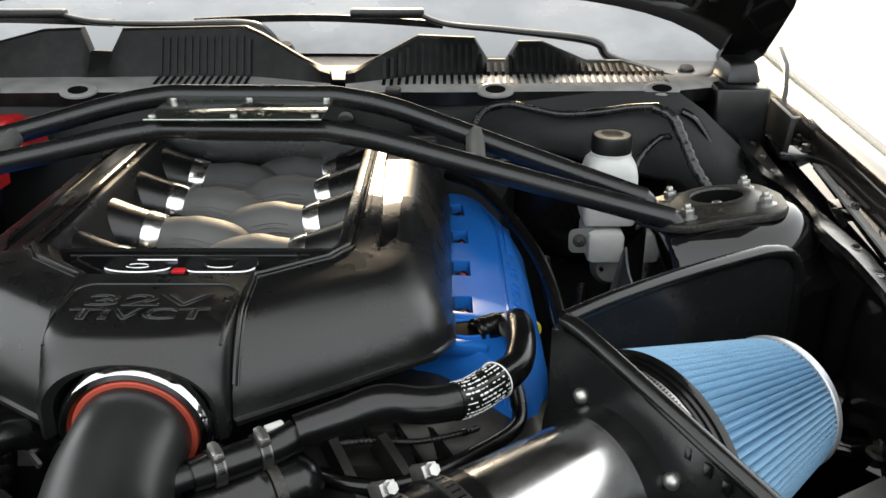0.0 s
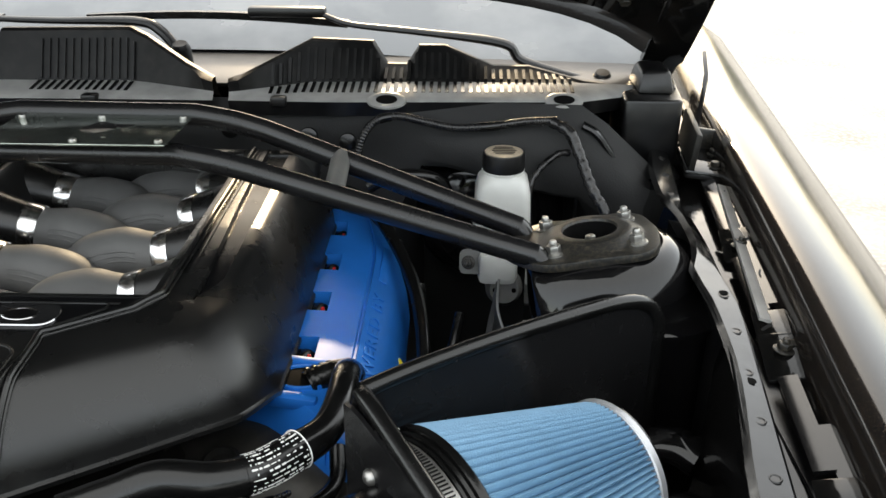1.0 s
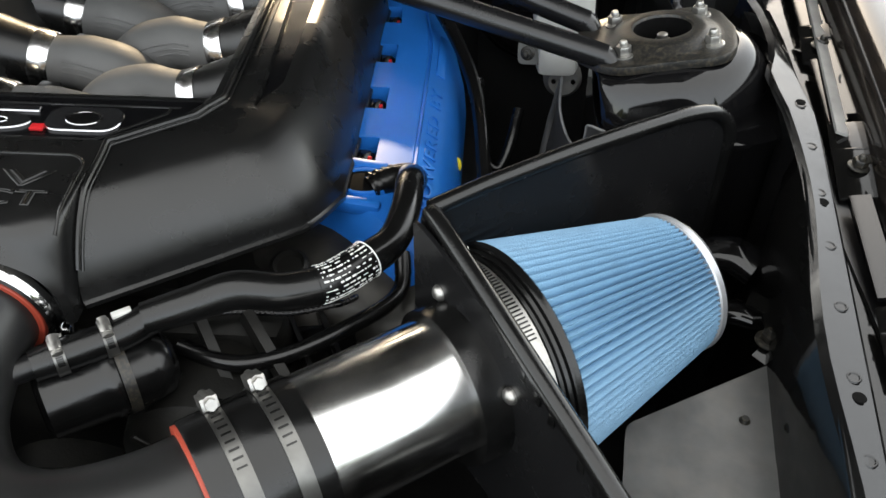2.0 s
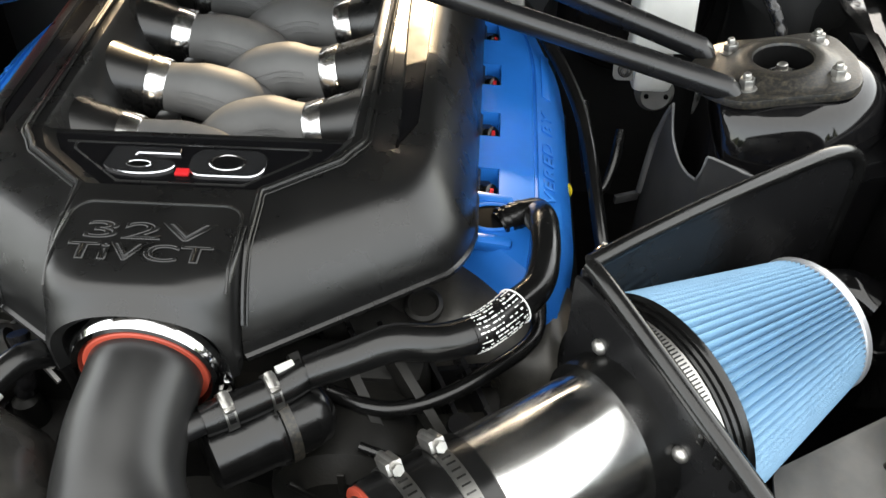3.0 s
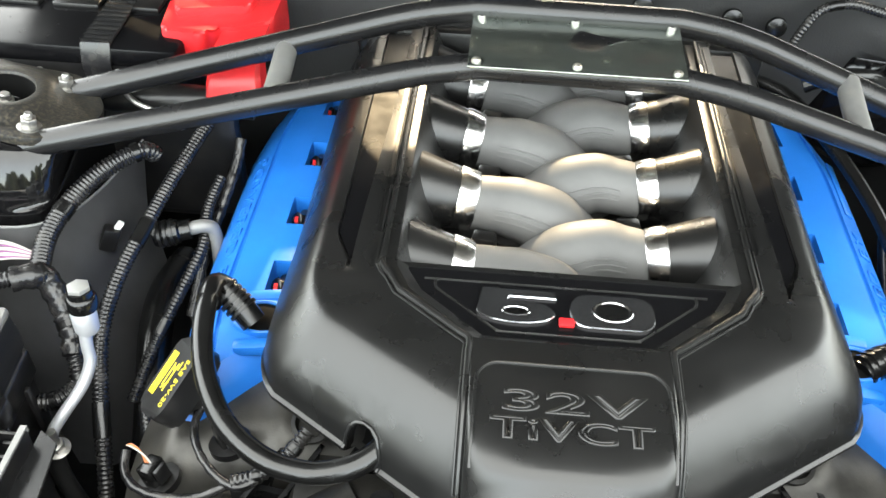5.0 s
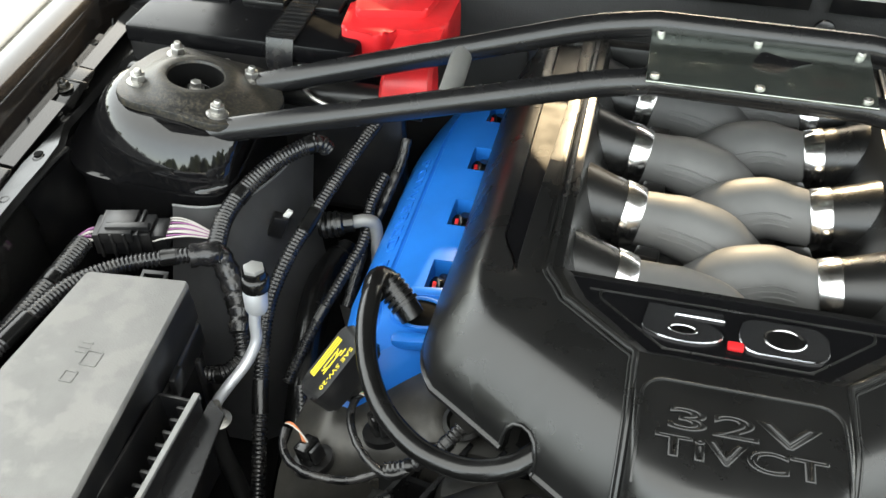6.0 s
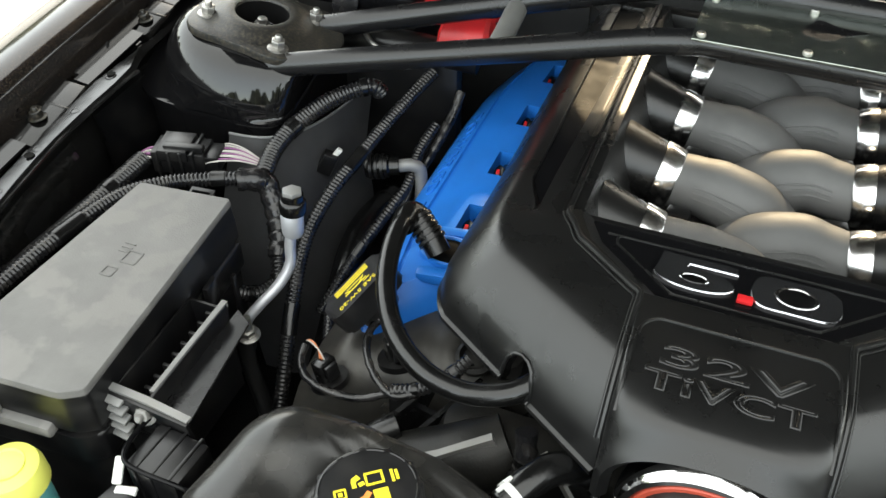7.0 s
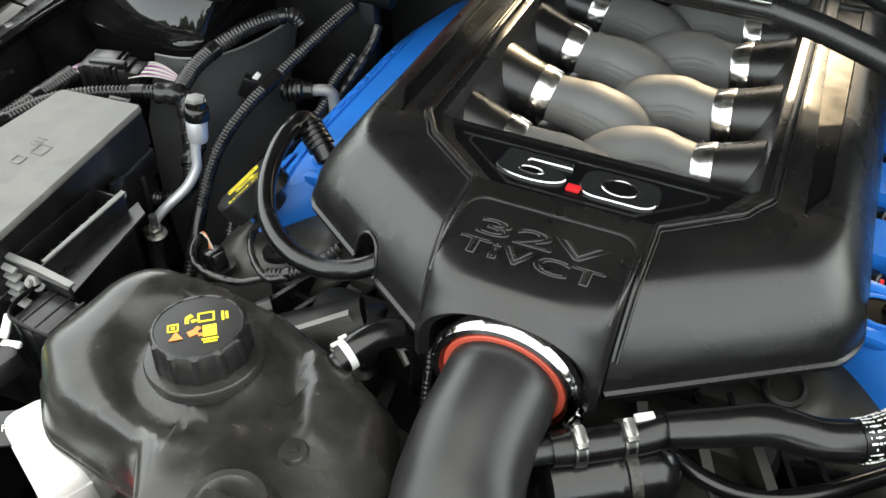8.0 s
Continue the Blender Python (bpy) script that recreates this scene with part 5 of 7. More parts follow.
def build_intake():
    tube = thing("intake_tube", "matte black curved intake tube at the throttle", "intake tube")
    part("pipe", sweep([(-0.219, 0.540, 0.936), (-0.219, 0.505, 0.934), (-0.2195, 0.465, 0.925), (-0.211, 0.424, 0.912), (-0.180, 0.386, 0.900), (-0.128, 0.374, 0.894), along(-0.235), along(-0.17)], [0.0405, 0.0405, 0.0415, 0.044, 0.046, 0.0465, 0.0465, 0.0465], 36, 8), MATTE, tube, "matte black tube", 60)
    part("silicone_collar", turned([(0.0400, -0.001), (0.0438, -0.001), (0.0446, 0.0), (0.0446, 0.010), (0.0400, 0.010)], axis_pose((-0.219, 0.5225, 0.9350), (0, 1, 0.05)), 48), SILICONE, tube, "orange red silicone sleeve")
    ring = part("throttle_ring", turned([(0.0450, -0.004), (0.0475, -0.012), (0.0520, -0.0125), (0.0545, -0.009), (0.0552, 0.0), (0.0545, 0.008), (0.0525, 0.012), (0.0470, 0.012)], axis_pose((-0.219, 0.533, 0.9345), (0, 1, 0.03)), 56), CHROME, tube, "bright chrome clamp ring")
    part("ring_lug", block((0.014, 0.012, 0.020), pose(-0.168, 0.532, 0.912), 0.003), CHROME, ring)
    part("ring_bolt", turned([(0, 0.012), (0.005, 0.012), (0.005, -0.012), (0, -0.012)], pose(-0.164, 0.524, 0.905, 90, 0, 20), 6), ZINC, ring)
    # coupler and polished pipe
    pol = thing("polished_intake_pipe", "polished aluminium intake pipe passing through the heat shield", "intake pipe")
    part("pipe", turned([(0.0475, -0.135), (0.0508, -0.135), (0.0510, -0.008), (0.0500, 0.0), (0.0500, 0.03), (0.0475, 0.03)], axis_pose(PIPE, AIM), 64), POLISHED, pol, "polished aluminium pipe", 30)
    part("weld_ring", turned([(0.0505, -0.005), (0.0520, -0.0038), (0.0524, -0.001), (0.0516, 0.0014), (0.050, 0.002)], axis_pose(PIPE, AIM), 64), POLISHED, pol)
    cp = thing("rubber_coupler", "black rubber coupler with two steel clamps", "hose coupler")
    part("sleeve", turned([(0.046, -0.200), (0.0525, -0.200), (0.0532, -0.198), (0.0532, -0.128), (0.0528, -0.126), (0.0508, -0.126)], axis_pose(PIPE, AIM), 56), RUBBER, cp, "black rubber sleeve")
    part("liner", turned([(0.0458, -0.2025), (0.0512, -0.2025), (0.0512, -0.1995), (0.0458, -0.1995)], axis_pose(PIPE, AIM), 56), SILICONE, cp, "orange red inner liner")
    for d in (-0.145, -0.177):
        clamp_band(along(d), AIM, 0.0534, 0.011, cp, (-0.34, 0.47, 0.81))


build_intake()


def build_filter():
    fl = thing("air_filter", "conical blue pleated air filter with chrome end ring", "air filter")
    c0, c1 = Vector((0.1554, 0.5518, 0.886)), Vector((0.2894, 0.6455, 0.882))
    axis = (c1 - c0).normalized()
    m = axis_pose(c0, axis)
    d1, r0, r1, n = (c1 - c0).length, 0.0915, 0.0578, 80
    bm = bmesh.new()
    loops = []
    for i in range(13):
        f = i / 12
        r = r0 + (r1 - r0) * f
        deep = 0.0090 * (0.75 + 0.25 * math.sin(math.pi * min(1.0, f * 1.0)))
        lp = []
        for k in range(n * 8):
            sway = 0.06 * math.sin(f * 7 + (k // 8) * 1.7) + 0.05 * math.sin((k // 8) * 2.9)
            a = math.tau * (k + 1.6 * sway) / (n * 8)
            w = abs(((k % 8) / 8) * 2 - 1) ** 1.25
            lp.append(m @ Vector(((r - deep * w) * math.cos(a), (r - deep * w) * math.sin(a), d1 * f)))
        loops.append(lp)
    loft(bm, loops)
    part("pleats", bm, MEDIA, fl, "light blue pleated fabric", 80)
    part("base_flange", turned([(0.060, -0.034), (0.0825, -0.034), (0.0838, -0.032), (0.0838, -0.0135), (0.0862, -0.0130), (0.0868, -0.0108), (0.0860, -0.0098), (0.0882, -0.0092), (0.0890, -0.0068), (0.0882, -0.0058), (0.0908, -0.0052), (0.0916, -0.0030), (0.0916, 0.0006), (0.0900, 0.0022), (0.084, 0.003)], m, 72), RUBBER, fl, "black stepped rubber base")
    part("neck", turned([(0.050, -0.06), (0.060, -0.06), (0.062, -0.03), (0.050, -0.03)], m, 48), RUBBER, fl)
    part("end_ring", turned([(r1 - 0.004, d1 - 0.0065), (r1 + 0.0010, d1 - 0.0065), (r1 + 0.0022, d1 - 0.0052), (r1 + 0.0022, d1 - 0.0005), (r1 + 0.0012, d1 + 0.0004), (r1 - 0.004, d1 + 0.0004)], m, 64), ALU, fl, "bright metal end ring")
    part("end_cap", turned([(r1 + 0.0008, d1), (r1, d1 + 0.003), (r1 - 0.010, d1 + 0.004), (0, d1 + 0.003)], m, 48), RUBBER, fl, "black end cap")
    clamp_band(c0 - axis * 0.0205, axis, 0.0848, 0.0125, fl, (-0.46, 0.30, 0.83), "hose_clamp", ZINC)


build_filter()


def build_shield():
    sh = thing("heat_shield", "black sheet metal heat shield with rubber edge trim", "heat shield")
    c = Vector((0.094, 0.596, 0.985))
    # first panel: crosses the pipe; second panel: runs behind the filter
    top1 = [c, Vector((0.1035, 0.578, 0.986)), Vector((0.130, 0.535, 0.977)), Vector((0.172, 0.465, 0.962)), Vector((0.215, 0.394, 0.945)), Vector((0.262, 0.318, 0.918))]
    top2 = [c + Vector((0.0, 0.004, 0)), Vector((0.135, 0.630, 0.987)), Vector((0.20, 0.678, 0.985)), Vector((0.27, 0.728, 0.980)), Vector((0.305, 0.752, 0.976)), Vector((0.330, 0.768, 0.966)), Vector((0.3445, 0.7755, 0.945)), Vector((0.346, 0.7765, 0.91)), Vector((0.3465, 0.7770, 0.86)), Vector((0.347, 0.7773, 0.79))]
    for top, nm in ((top1, "front_panel"), (top2, "rear_panel")):
        bm = bmesh.new()
        line = spline(top, 5)
        off = Vector((0.59, 0.81, 0)) * 0.0018 if nm == "front_panel" else Vector((-0.59, 0.81, 0)) * 0.0018
        if nm == "front_panel":
            # a panel with a round opening for the pipe
            side = Vector((-0.586, 0.81, 0))
            u0, u1 = (line[0] - PIPE).dot(side), (line[-1] - PIPE).dot(side)
            poly = [((p - PIPE).dot(side), p.z) for p in line]
            outer = [Vector((u, 0, z)) for u, z in poly] + [Vector((u1, 0, 0.78)), Vector((u0, 0, 0.78))]
            path = []
            for a, b in zip(outer, outer[1:] + outer[:1]):
                path += [a.lerp(b, k / 6) for k in range(6)]
            loopo, loopi = [], []
            for q in path:
                ang = math.atan2(q.z - PIPE.z, q.x)
                loopo.append(PIPE + side * q.x + Vector((0, 0, q.z - PIPE.z)))
                loopi.append(PIPE + side * (0.0535 * math.cos(ang)) + Vector((0, 0, 0.0535 * math.sin(ang))))
            loft(bm, [[v - off for v in loopo], [v - off for v in loopi], [v + off for v in loopi], [v + off for v in loopo], [v - off for v in loopo]], caps=False)
        else:
            loft(bm, [[p - off, p + off, Vector((p.x, p.y, min(p.z, 0.78))) + off, Vector((p.x, p.y, min(p.z, 0.78))) - off] for p in line], caps=True)
        part(nm, bm, BRACE, sh, "black sheet metal panel")
        part("edge_trim", sweep([p + Vector((0, 0, 0.002)) for p in top], 0.0068, 14, 8), RUBBER, sh, "glossy rubber edge trim", 60)
    bm = block((0.010, 0.010, 0.20), pose(0.092, 0.594, 0.885), 0.003)
    part("corner_fold", bm, BRACE, sh)
    for p in ((0.105, 0.560, 0.944), (0.157, 0.487, 0.923), (0.150, 0.497, 0.872)):
        q = Vector(p)
        q = q - AIM * ((q - PIPE).dot(AIM)) - AIM * 0.002
        part("screw", turned([(0, 0.0052), (0.0028, 0.0048), (0.0056, 0.0028), (0.0064, 0.0004), (0.0064, -0.001), (0, -0.001)], axis_pose(q, -AIM), 18), ZINC, sh, "domed steel screw")
    # stitched row of moulded lugs along the trim
    for k in range(16):
        f = 0.06 + 0.84 * k / 15
        line = spline(top1, 5)
        p = line[int(f * (len(line) - 1))]
        part("trim_lug", block((0.006, 0.0016, 0.010), Matrix.Translation(p - AIM * 0.0022 - Vector((0, 0, 0.014))) @ pose(0, 0, 0, 0, 0, -54), 0.0005), RUBBER, sh)


build_shield()


def build_fender_pressings():
    """Rounded pressings on the inner fender wall behind the filter."""
    for pts, r in ((((0.300, 0.735, 0.800), (0.335, 0.735, 0.832), (0.362, 0.728, 0.842), (0.382, 0.715, 0.838)), 0.020), (((0.335, 0.690, 0.800), (0.360, 0.685, 0.812), (0.385, 0.675, 0.812)), 0.014)):
        part("pressed_bulge", sweep(pts, r, 18, 8, None, True, 0.7), DOME, car, "glossy black pressing")


build_fender_pressings()


def build_breather():
    h = thing("breather_hose", "glossy black breather hose with printed label and elbow fitting", "hose")
    pts = [(-0.106, 0.533, 0.930), (-0.075, 0.546, 0.934), (-0.045, 0.558, 0.938), (-0.012, 0.566, 0.931), (0.020, 0.585, 0.926), (0.047, 0.613, 0.926), (0.062, 0.634, 0.928), (0.068, 0.668, 0.931), (0.068, 0.705, 0.928), (0.066, 0.732, 0.914)]
    part("tube", sweep(pts, [0.0125, 0.0135, 0.0145, 0.0145, 0.0145, 0.0140, 0.0130, 0.0125, 0.0125, 0.0130], 20, 7), RUBBER, h, "glossy black rubber", 60)
    lab = part("printed_label", sweep([(0.008, 0.576, 0.9275), (0.020, 0.585, 0.926), (0.034, 0.599, 0.926), (0.044, 0.611, 0.926)], 0.0149, 24, 6, None, True, 1.0, False), RUBBER, h, "black label with white print")
    random.seed(5)
    line = frames_along(spline([(0.010, 0.5775, 0.9273), (0.020, 0.585, 0.926), (0.034, 0.599, 0.926), (0.043, 0.610, 0.926)], 14))
    bm = bmesh.new()
    for row in range(16):
        ang = radians(-60 + row * 15)
        d = 1
        while d < len(line) - 2:
            ln = random.randint(1, 3)
            if random.random() < 0.68:
                a, b = line[d], line[min(d + ln, len(line) - 1)]
                pa = a[0] + (a[1] * math.sin(ang) + a[2] * math.cos(ang)) * 0.0151
                pb = b[0] + (b[1] * math.sin(ang) + b[2] * math.cos(ang)) * 0.0151
                strip([pa, pb], random.choice((0.0006, 0.0010, 0.0015)), 0.0004, bm, a[1] * math.sin(ang) + a[2] * math.cos(ang))
            d += ln + random.choice((0, 1))
    part("print", bm, WHITE, lab, "white print")
    part("label_border", sweep([line[-1][0] + (line[-1][1] * math.sin(a) + line[-1][2] * math.cos(a)) * 0.0156 for a in [math.tau * k / 24 for k in range(25)]], 0.0006, 6, 1), WHITE, lab)
    elb = part("elbow", sweep([(0.066, 0.728, 0.912), (0.066, 0.745, 0.902), (0.062, 0.749, 0.902), (0.048, 0.740, 0.905), (0.030, 0.728, 0.902)], [0.0135, 0.0140, 0.0132, 0.0128, 0.0126], 18, 6), RUBBER, h, "ribbed black quick connector")
    for k in range(4):
        part("connector_rib", turned([(0.0105, -0.0014), (0.0136, -0.0014), (0.0136, 0.0014), (0.0105, 0.0014)], axis_pose((0.050 - 0.006 * k, 0.7415 - 0.0038 * k, 0.9048), (1, 0.6, 0.05)), 20), RUBBER, elb)
    # separator canister with its coupling, beside the throttle
    can = thing("oil_separator", "black oil separator canister with clamped rubber coupling", "canister")
    a = Vector((0.72, 0.50, -0.02)).normalized()
    c = Vector((-0.134, 0.512, 0.886))
    part("canister", turned([(0, -0.050), (0.020, -0.050), (0.026, -0.046), (0.027, -0.005), (0.0285, -0.003), (0.0285, 0.004), (0.027, 0.006), (0.027, 0.028), (0.024, 0.040), (0.015, 0.047), (0, 0.048)], axis_pose(c, a), 40), RUBBER, can, "glossy black canister", 40)
    p = Vector((-0.150, 0.507, 0.922))
    part("coupling", sweep([p - a * 0.028, p - a * 0.01, p + a * 0.03, p + a * 0.052 + Vector((0, 0, 0.004))], [0.0115, 0.0125, 0.0125, 0.0122], 20, 6), RUBBER, can, "black rubber coupling")
    part("spigot", sweep([p - a * 0.042, p - a * 0.026], 0.009, 16, 2), PLASTIC, can)
    clamp_band(p - a * 0.010, a, 0.0128, 0.008, can, (-0.2, -0.4, 1))
    clamp_band(p + a * 0.024, a, 0.0128, 0.008, can, (-0.2, -0.4, 1))
    part("white_tag", block((0.014, 0.006, 0.006), Matrix.Translation(p + a * 0.040 + Vector((-0.005, 0.004, 0.012))) @ pose(0, 0, 0, 0, 0, 34), 0.001), MILKY, can, "white clip tag")
    part("bracket_strap", turned([(0.0275, -0.004), (0.0292, -0.004), (0.0292, 0.004), (0.0275, 0.004)], axis_pose(c + a * 0.010, a), 32), STEEL, can)


build_breather()


def loose_hose(name, pts, r, label, category="hose", mat=RUBBER, kind_fn=sweep, group=""):
    """A hose or harness; a harness carries bands of tape, a hose a sleeve at its end."""
    ob = thing(name, label, category, group)
    run = part("tube" if kind_fn is sweep else "conduit", kind_fn(pts, r) if kind_fn is not sweep else sweep(pts, r, 14, 8), mat, ob, "", 60)
    line = spline(pts, 16)
    n = len(line)
    for f in ((0.03,) if kind_fn is sweep else (0.28, 0.72)):
        i = int(f * n)
        part("end_sleeve" if kind_fn is sweep else "tape_band", sweep([line[k] for k in range(i, min(n, i + max(4, n // 14)))], r * 1.07, 14, 1, None, False), RUBBER, run)
    return ob


def build_reservoir():
    rs = thing("brake_fluid_reservoir", "milky white brake fluid reservoir with black cap", "reservoir")
    x0, y0, up = 0.217, 1.092, 0.013
    bm = bmesh.new()
    loops = []
    for z, hx, hy, r in ((0.868, 0.034, 0.030, 0.010), (0.878, 0.037, 0.034, 0.010), (0.935, 0.0345, 0.032, 0.012), (0.948, 0.032, 0.030, 0.016), (0.954, 0.0285, 0.027, 0.022), (0.958, 0.0245, 0.0245, 0.024), (0.962, 0.0245, 0.0245, 0.024)):
        loops.append([(x0 + x * 0.96, y0 + y * 0.96, z + up) for x, y in rounded([(-hx, -hy), (hx, -hy), (hx, hy), (-hx, hy)], r, 6)])
    loft(bm, loops)
    part("body", bm, MILKY, rs, "milky white plastic body", 40)
    part("lower_body", block((0.050, 0.085, 0.045), pose(x0 - 0.004, y0 + 0.004, 0.852), 0.010), MILKY, rs)
    part("neck_ring", turned([(0.0235, 0), (0.0262, 0), (0.0262, 0.003), (0.0235, 0.003)], pose(x0, y0, 0.958 + up), 36), MILKY, rs)
    bm = bmesh.new()
    loops = []
    for r, h in ((0.020, 0.958), (0.0256, 0.961), (0.0258, 0.963), (0.0256, 0.980), (0.0246, 0.9825), (0.022, 0.983)):
        loops.append([(x0 + (r - (0.0006 if k % 2 and 0.962 < h < 0.981 else 0)) * math.cos(math.tau * k / 72), y0 + (r - (0.0006 if k % 2 and 0.962 < h < 0.981 else 0)) * math.sin(math.tau * k / 72), h + up) for k in range(72)])
    loft(bm, loops)
    cap = part("cap", bm, PLASTIC, rs, "black ribbed screw cap")
    bm = bmesh.new()
    for k in range(5):
        block((0.03 - 0.004 * abs(k - 2), 0.0022, 0.0008), pose(x0, y0 - 0.012 + 0.006 * k, 0.9842 + up), 0, bm)
    part("moulded_print", bm, PLASTIC, cap)
    part("cap_top", turned([(0, 0.001), (0.020, 0.001), (0.0228, 0.0004), (0.0232, -0.001), (0, -0.001)], pose(x0, y0, 0.983 + up), 32), SPECK, cap, "dust speckled cap top with sunlight put into its tan")
    bo = thing("brake_booster", "black round brake booster on the firewall", "brake booster")
    part("shell", turned([(0, 0.03), (0.05, 0.03), (0.085, 0.02), (0.098, 0.006), (0.102, -0.004), (0.106, -0.006), (0.106, -0.014), (0.10, -0.018), (0.095, -0.05), (0, -0.06)], axis_pose((0.205, 1.215, 0.868), (0, -1, 0.1)), 56), PAINT, bo, "glossy black shell", 40)
    mc = part("master_cylinder", sweep([(0.217, 1.16, 0.822), (0.220, 1.10, 0.818), (0.222, 1.082, 0.817)], 0.020, 20, 4), GREYPLATE, bo, "grey cast cylinder")
    part("cylinder_cap", turned([(0, 0.01), (0.018, 0.01), (0.024, 0.0), (0.024, -0.01), (0, -0.01)], axis_pose((0.223, 1.078, 0.816), (0, -1, 0.2)), 28), GREYPLATE, bo)
    for dx in (-0.012, 0.012):
        part("plug", turned([(0, 0.003), (0.003, 0.003), (0.003, -0.002), (0, -0.002)], axis_pose((0.223 + dx, 1.068, 0.818), (0, -1, 0.2)), 10), RUBBER, mc)
    bolt((0.176, 1.045, 0.868), (-0.3, -1, 0.4), 0.006, 0.008, bo, STEEL)
    part("valve_plate", slab(rounded([(0.135, 0.0), (0.168, 0.0), (0.168, 0.035), (0.135, 0.03)], 0.008), -0.002, 0.002, pose(0.03, 1.06, 0.845, 75)), GREYPLATE, bo)


build_reservoir()


def build_right_lines():
    loose_hose("firewall_harness", [(0.030, 1.128, 0.955), (0.040, 1.128, 0.995), (0.056, 1.135, 1.017), (0.085, 1.138, 1.024), (0.12, 1.135, 1.018), (0.155, 1.133, 1.012), (0.20, 1.133, 1.014), (0.245, 1.135, 1.020), (0.285, 1.135, 1.022)], 0.0055, "black corrugated wiring conduit along the firewall", "wiring", CONDUIT, ribbed)
    loose_hose("tower_harness", [(0.278, 1.135, 1.020), (0.298, 1.120, 1.012), (0.310, 1.105, 0.99), (0.325, 1.08, 0.955), (0.343, 1.06, 0.925), (0.352, 1.04, 0.89)], 0.0072, "thick black taped wiring harness dropping from the cowl", "wiring", CONDUIT, wrapped)
    loose_hose("sensor_cable", [(0.300, 1.12, 0.985), (0.285, 1.115, 0.985), (0.262, 1.10, 0.97), (0.250, 1.09, 0.945), (0.252, 1.08, 0.90), (0.258, 1.07, 0.87)], 0.0042, "thin black taped cable beside the reservoir", "wiring", CONDUIT, wrapped)
    loose_hose("vacuum_hose", [(0.05, 1.10, 0.945), (0.08, 1.10, 0.958), (0.115, 1.105, 0.958), (0.140, 1.115, 0.945), (0.150, 1.13, 0.92)], 0.0085, "worn black vacuum hose to the booster", "hose", RUBBER)
    loose_hose("heater_hose", [(0.005, 1.13, 0.93), (0.045, 1.10, 0.925), (0.085, 1.03, 0.905), (0.112, 0.96, 0.885), (0.124, 0.90, 0.868), (0.130, 0.84, 0.850), (0.138, 0.78, 0.82), (0.155, 0.74, 0.77), (0.165, 0.72, 0.68), (0.17, 0.71, 0.58)], 0.0078, "black heater hose running beside the valve cover", "hose", RUBBER)
    loose_hose("lower_hose", [(0.064, 0.665, 0.885), (0.066, 0.640, 0.872), (0.056, 0.617, 0.870), (0.030, 0.592, 0.870), (0.003, 0.570, 0.870), (-0.022, 0.556, 0.869), (-0.047, 0.549, 0.868), (-0.072, 0.551, 0.869), (-0.10, 0.560, 0.872)], 0.0068, "slim glossy black hose below the breather", "hose", RUBBER)
    loose_hose("wiring_loom", [(-0.085, 0.585, 0.882), (-0.06, 0.592, 0.880), (-0.02, 0.597, 0.876), (0.018, 0.610, 0.876), (0.03, 0.625, 0.87)], 0.0028, "black corrugated injector loom", "wiring", CONDUIT, ribbed)
    loose_hose("crossing_cable", [(0.02, 0.50, 0.86), (-0.03, 0.505, 0.862), (-0.07, 0.515, 0.866)], 0.004, "thin black cable with white printed text", "wiring", RUBBER)
    dp = thing("dipstick", "yellow dipstick handle beside the blue valve cover", "dipstick")
    part("handle", turned([(0.0045, -0.003), (0.0085, -0.003), (0.0098, 0.0), (0.0085, 0.003), (0.0045, 0.003)], axis_pose((0.098, 0.848, 0.845), (-0.3, -0.7, 0.5)), 24), YELLOW, dp, "yellow loop handle")
    part("tube", sweep([(0.099, 0.852, 0.838), (0.102, 0.862, 0.80), (0.104, 0.87, 0.74)], 0.0042, 10, 5), STEEL, dp, "dark steel tube")
    # guard sheet hanging beside the tower, with a cut in its upper edge
    edge = spline([(0.2066, 0.912, 0.914), (0.2045, 0.880, 0.899), (0.2100, 0.860, 0.884), (0.2165, 0.843, 0.8795), (0.2235, 0.830, 0.8810)], 5) + [Vector(q) for q in ((0.2258, 0.8240, 0.898), (0.2262, 0.8220, 0.910), (0.2272, 0.8208, 0.9165), (0.236, 0.8145, 0.9172), (0.250, 0.805, 0.9165), (0.263, 0.797, 0.915), (0.30, 0.786, 0.912), (0.335, 0.782, 0.900))]
    back = [max(0.0, min(1.0, (p.y - 0.83) / 0.08)) for p in edge]
    bm = bmesh.new()
    loft(bm, [edge, [(p.x - 0.003, p.y + 0.026 * k, min(p.z - 0.03, 0.845)) for p, k in zip(edge, back)], [(p.x - 0.013, p.y + 0.006 * k, 0.788) for p, k in zip(edge, back)], [(p.x - 0.022, p.y - 0.01, 0.64) for p in edge]], close=False, caps=False)
    bmesh.ops.solidify(bm, geom=bm.faces[:], thickness=0.003)
    sg = thing("splash_guard", "curved dark grey plastic splash guard below the tower", "splash guard")
    part("sheet", bm, FOAM, sg, "dark grey flexible sheet", 60)
    part("edge_hem", sweep([(p.x, p.y, p.z + 0.0006) for p in edge], 0.0014, 8, 2), HEM, sg, "pale hem")
    part("side_roll", sweep([(0.2055, 0.914, 0.910), (0.2050, 0.930, 0.876), (0.2020, 0.938, 0.842), (0.1935, 0.920, 0.788)], [0.002, 0.004, 0.0052, 0.0058], 10, 6), FOAM, sg, "rolled side edge")
    part("strap", block((0.030, 0.006, 0.012), pose(0.180, 0.925, 0.775, 0, 0, 20), 0.002), FOAM, sg, "moulded strap")
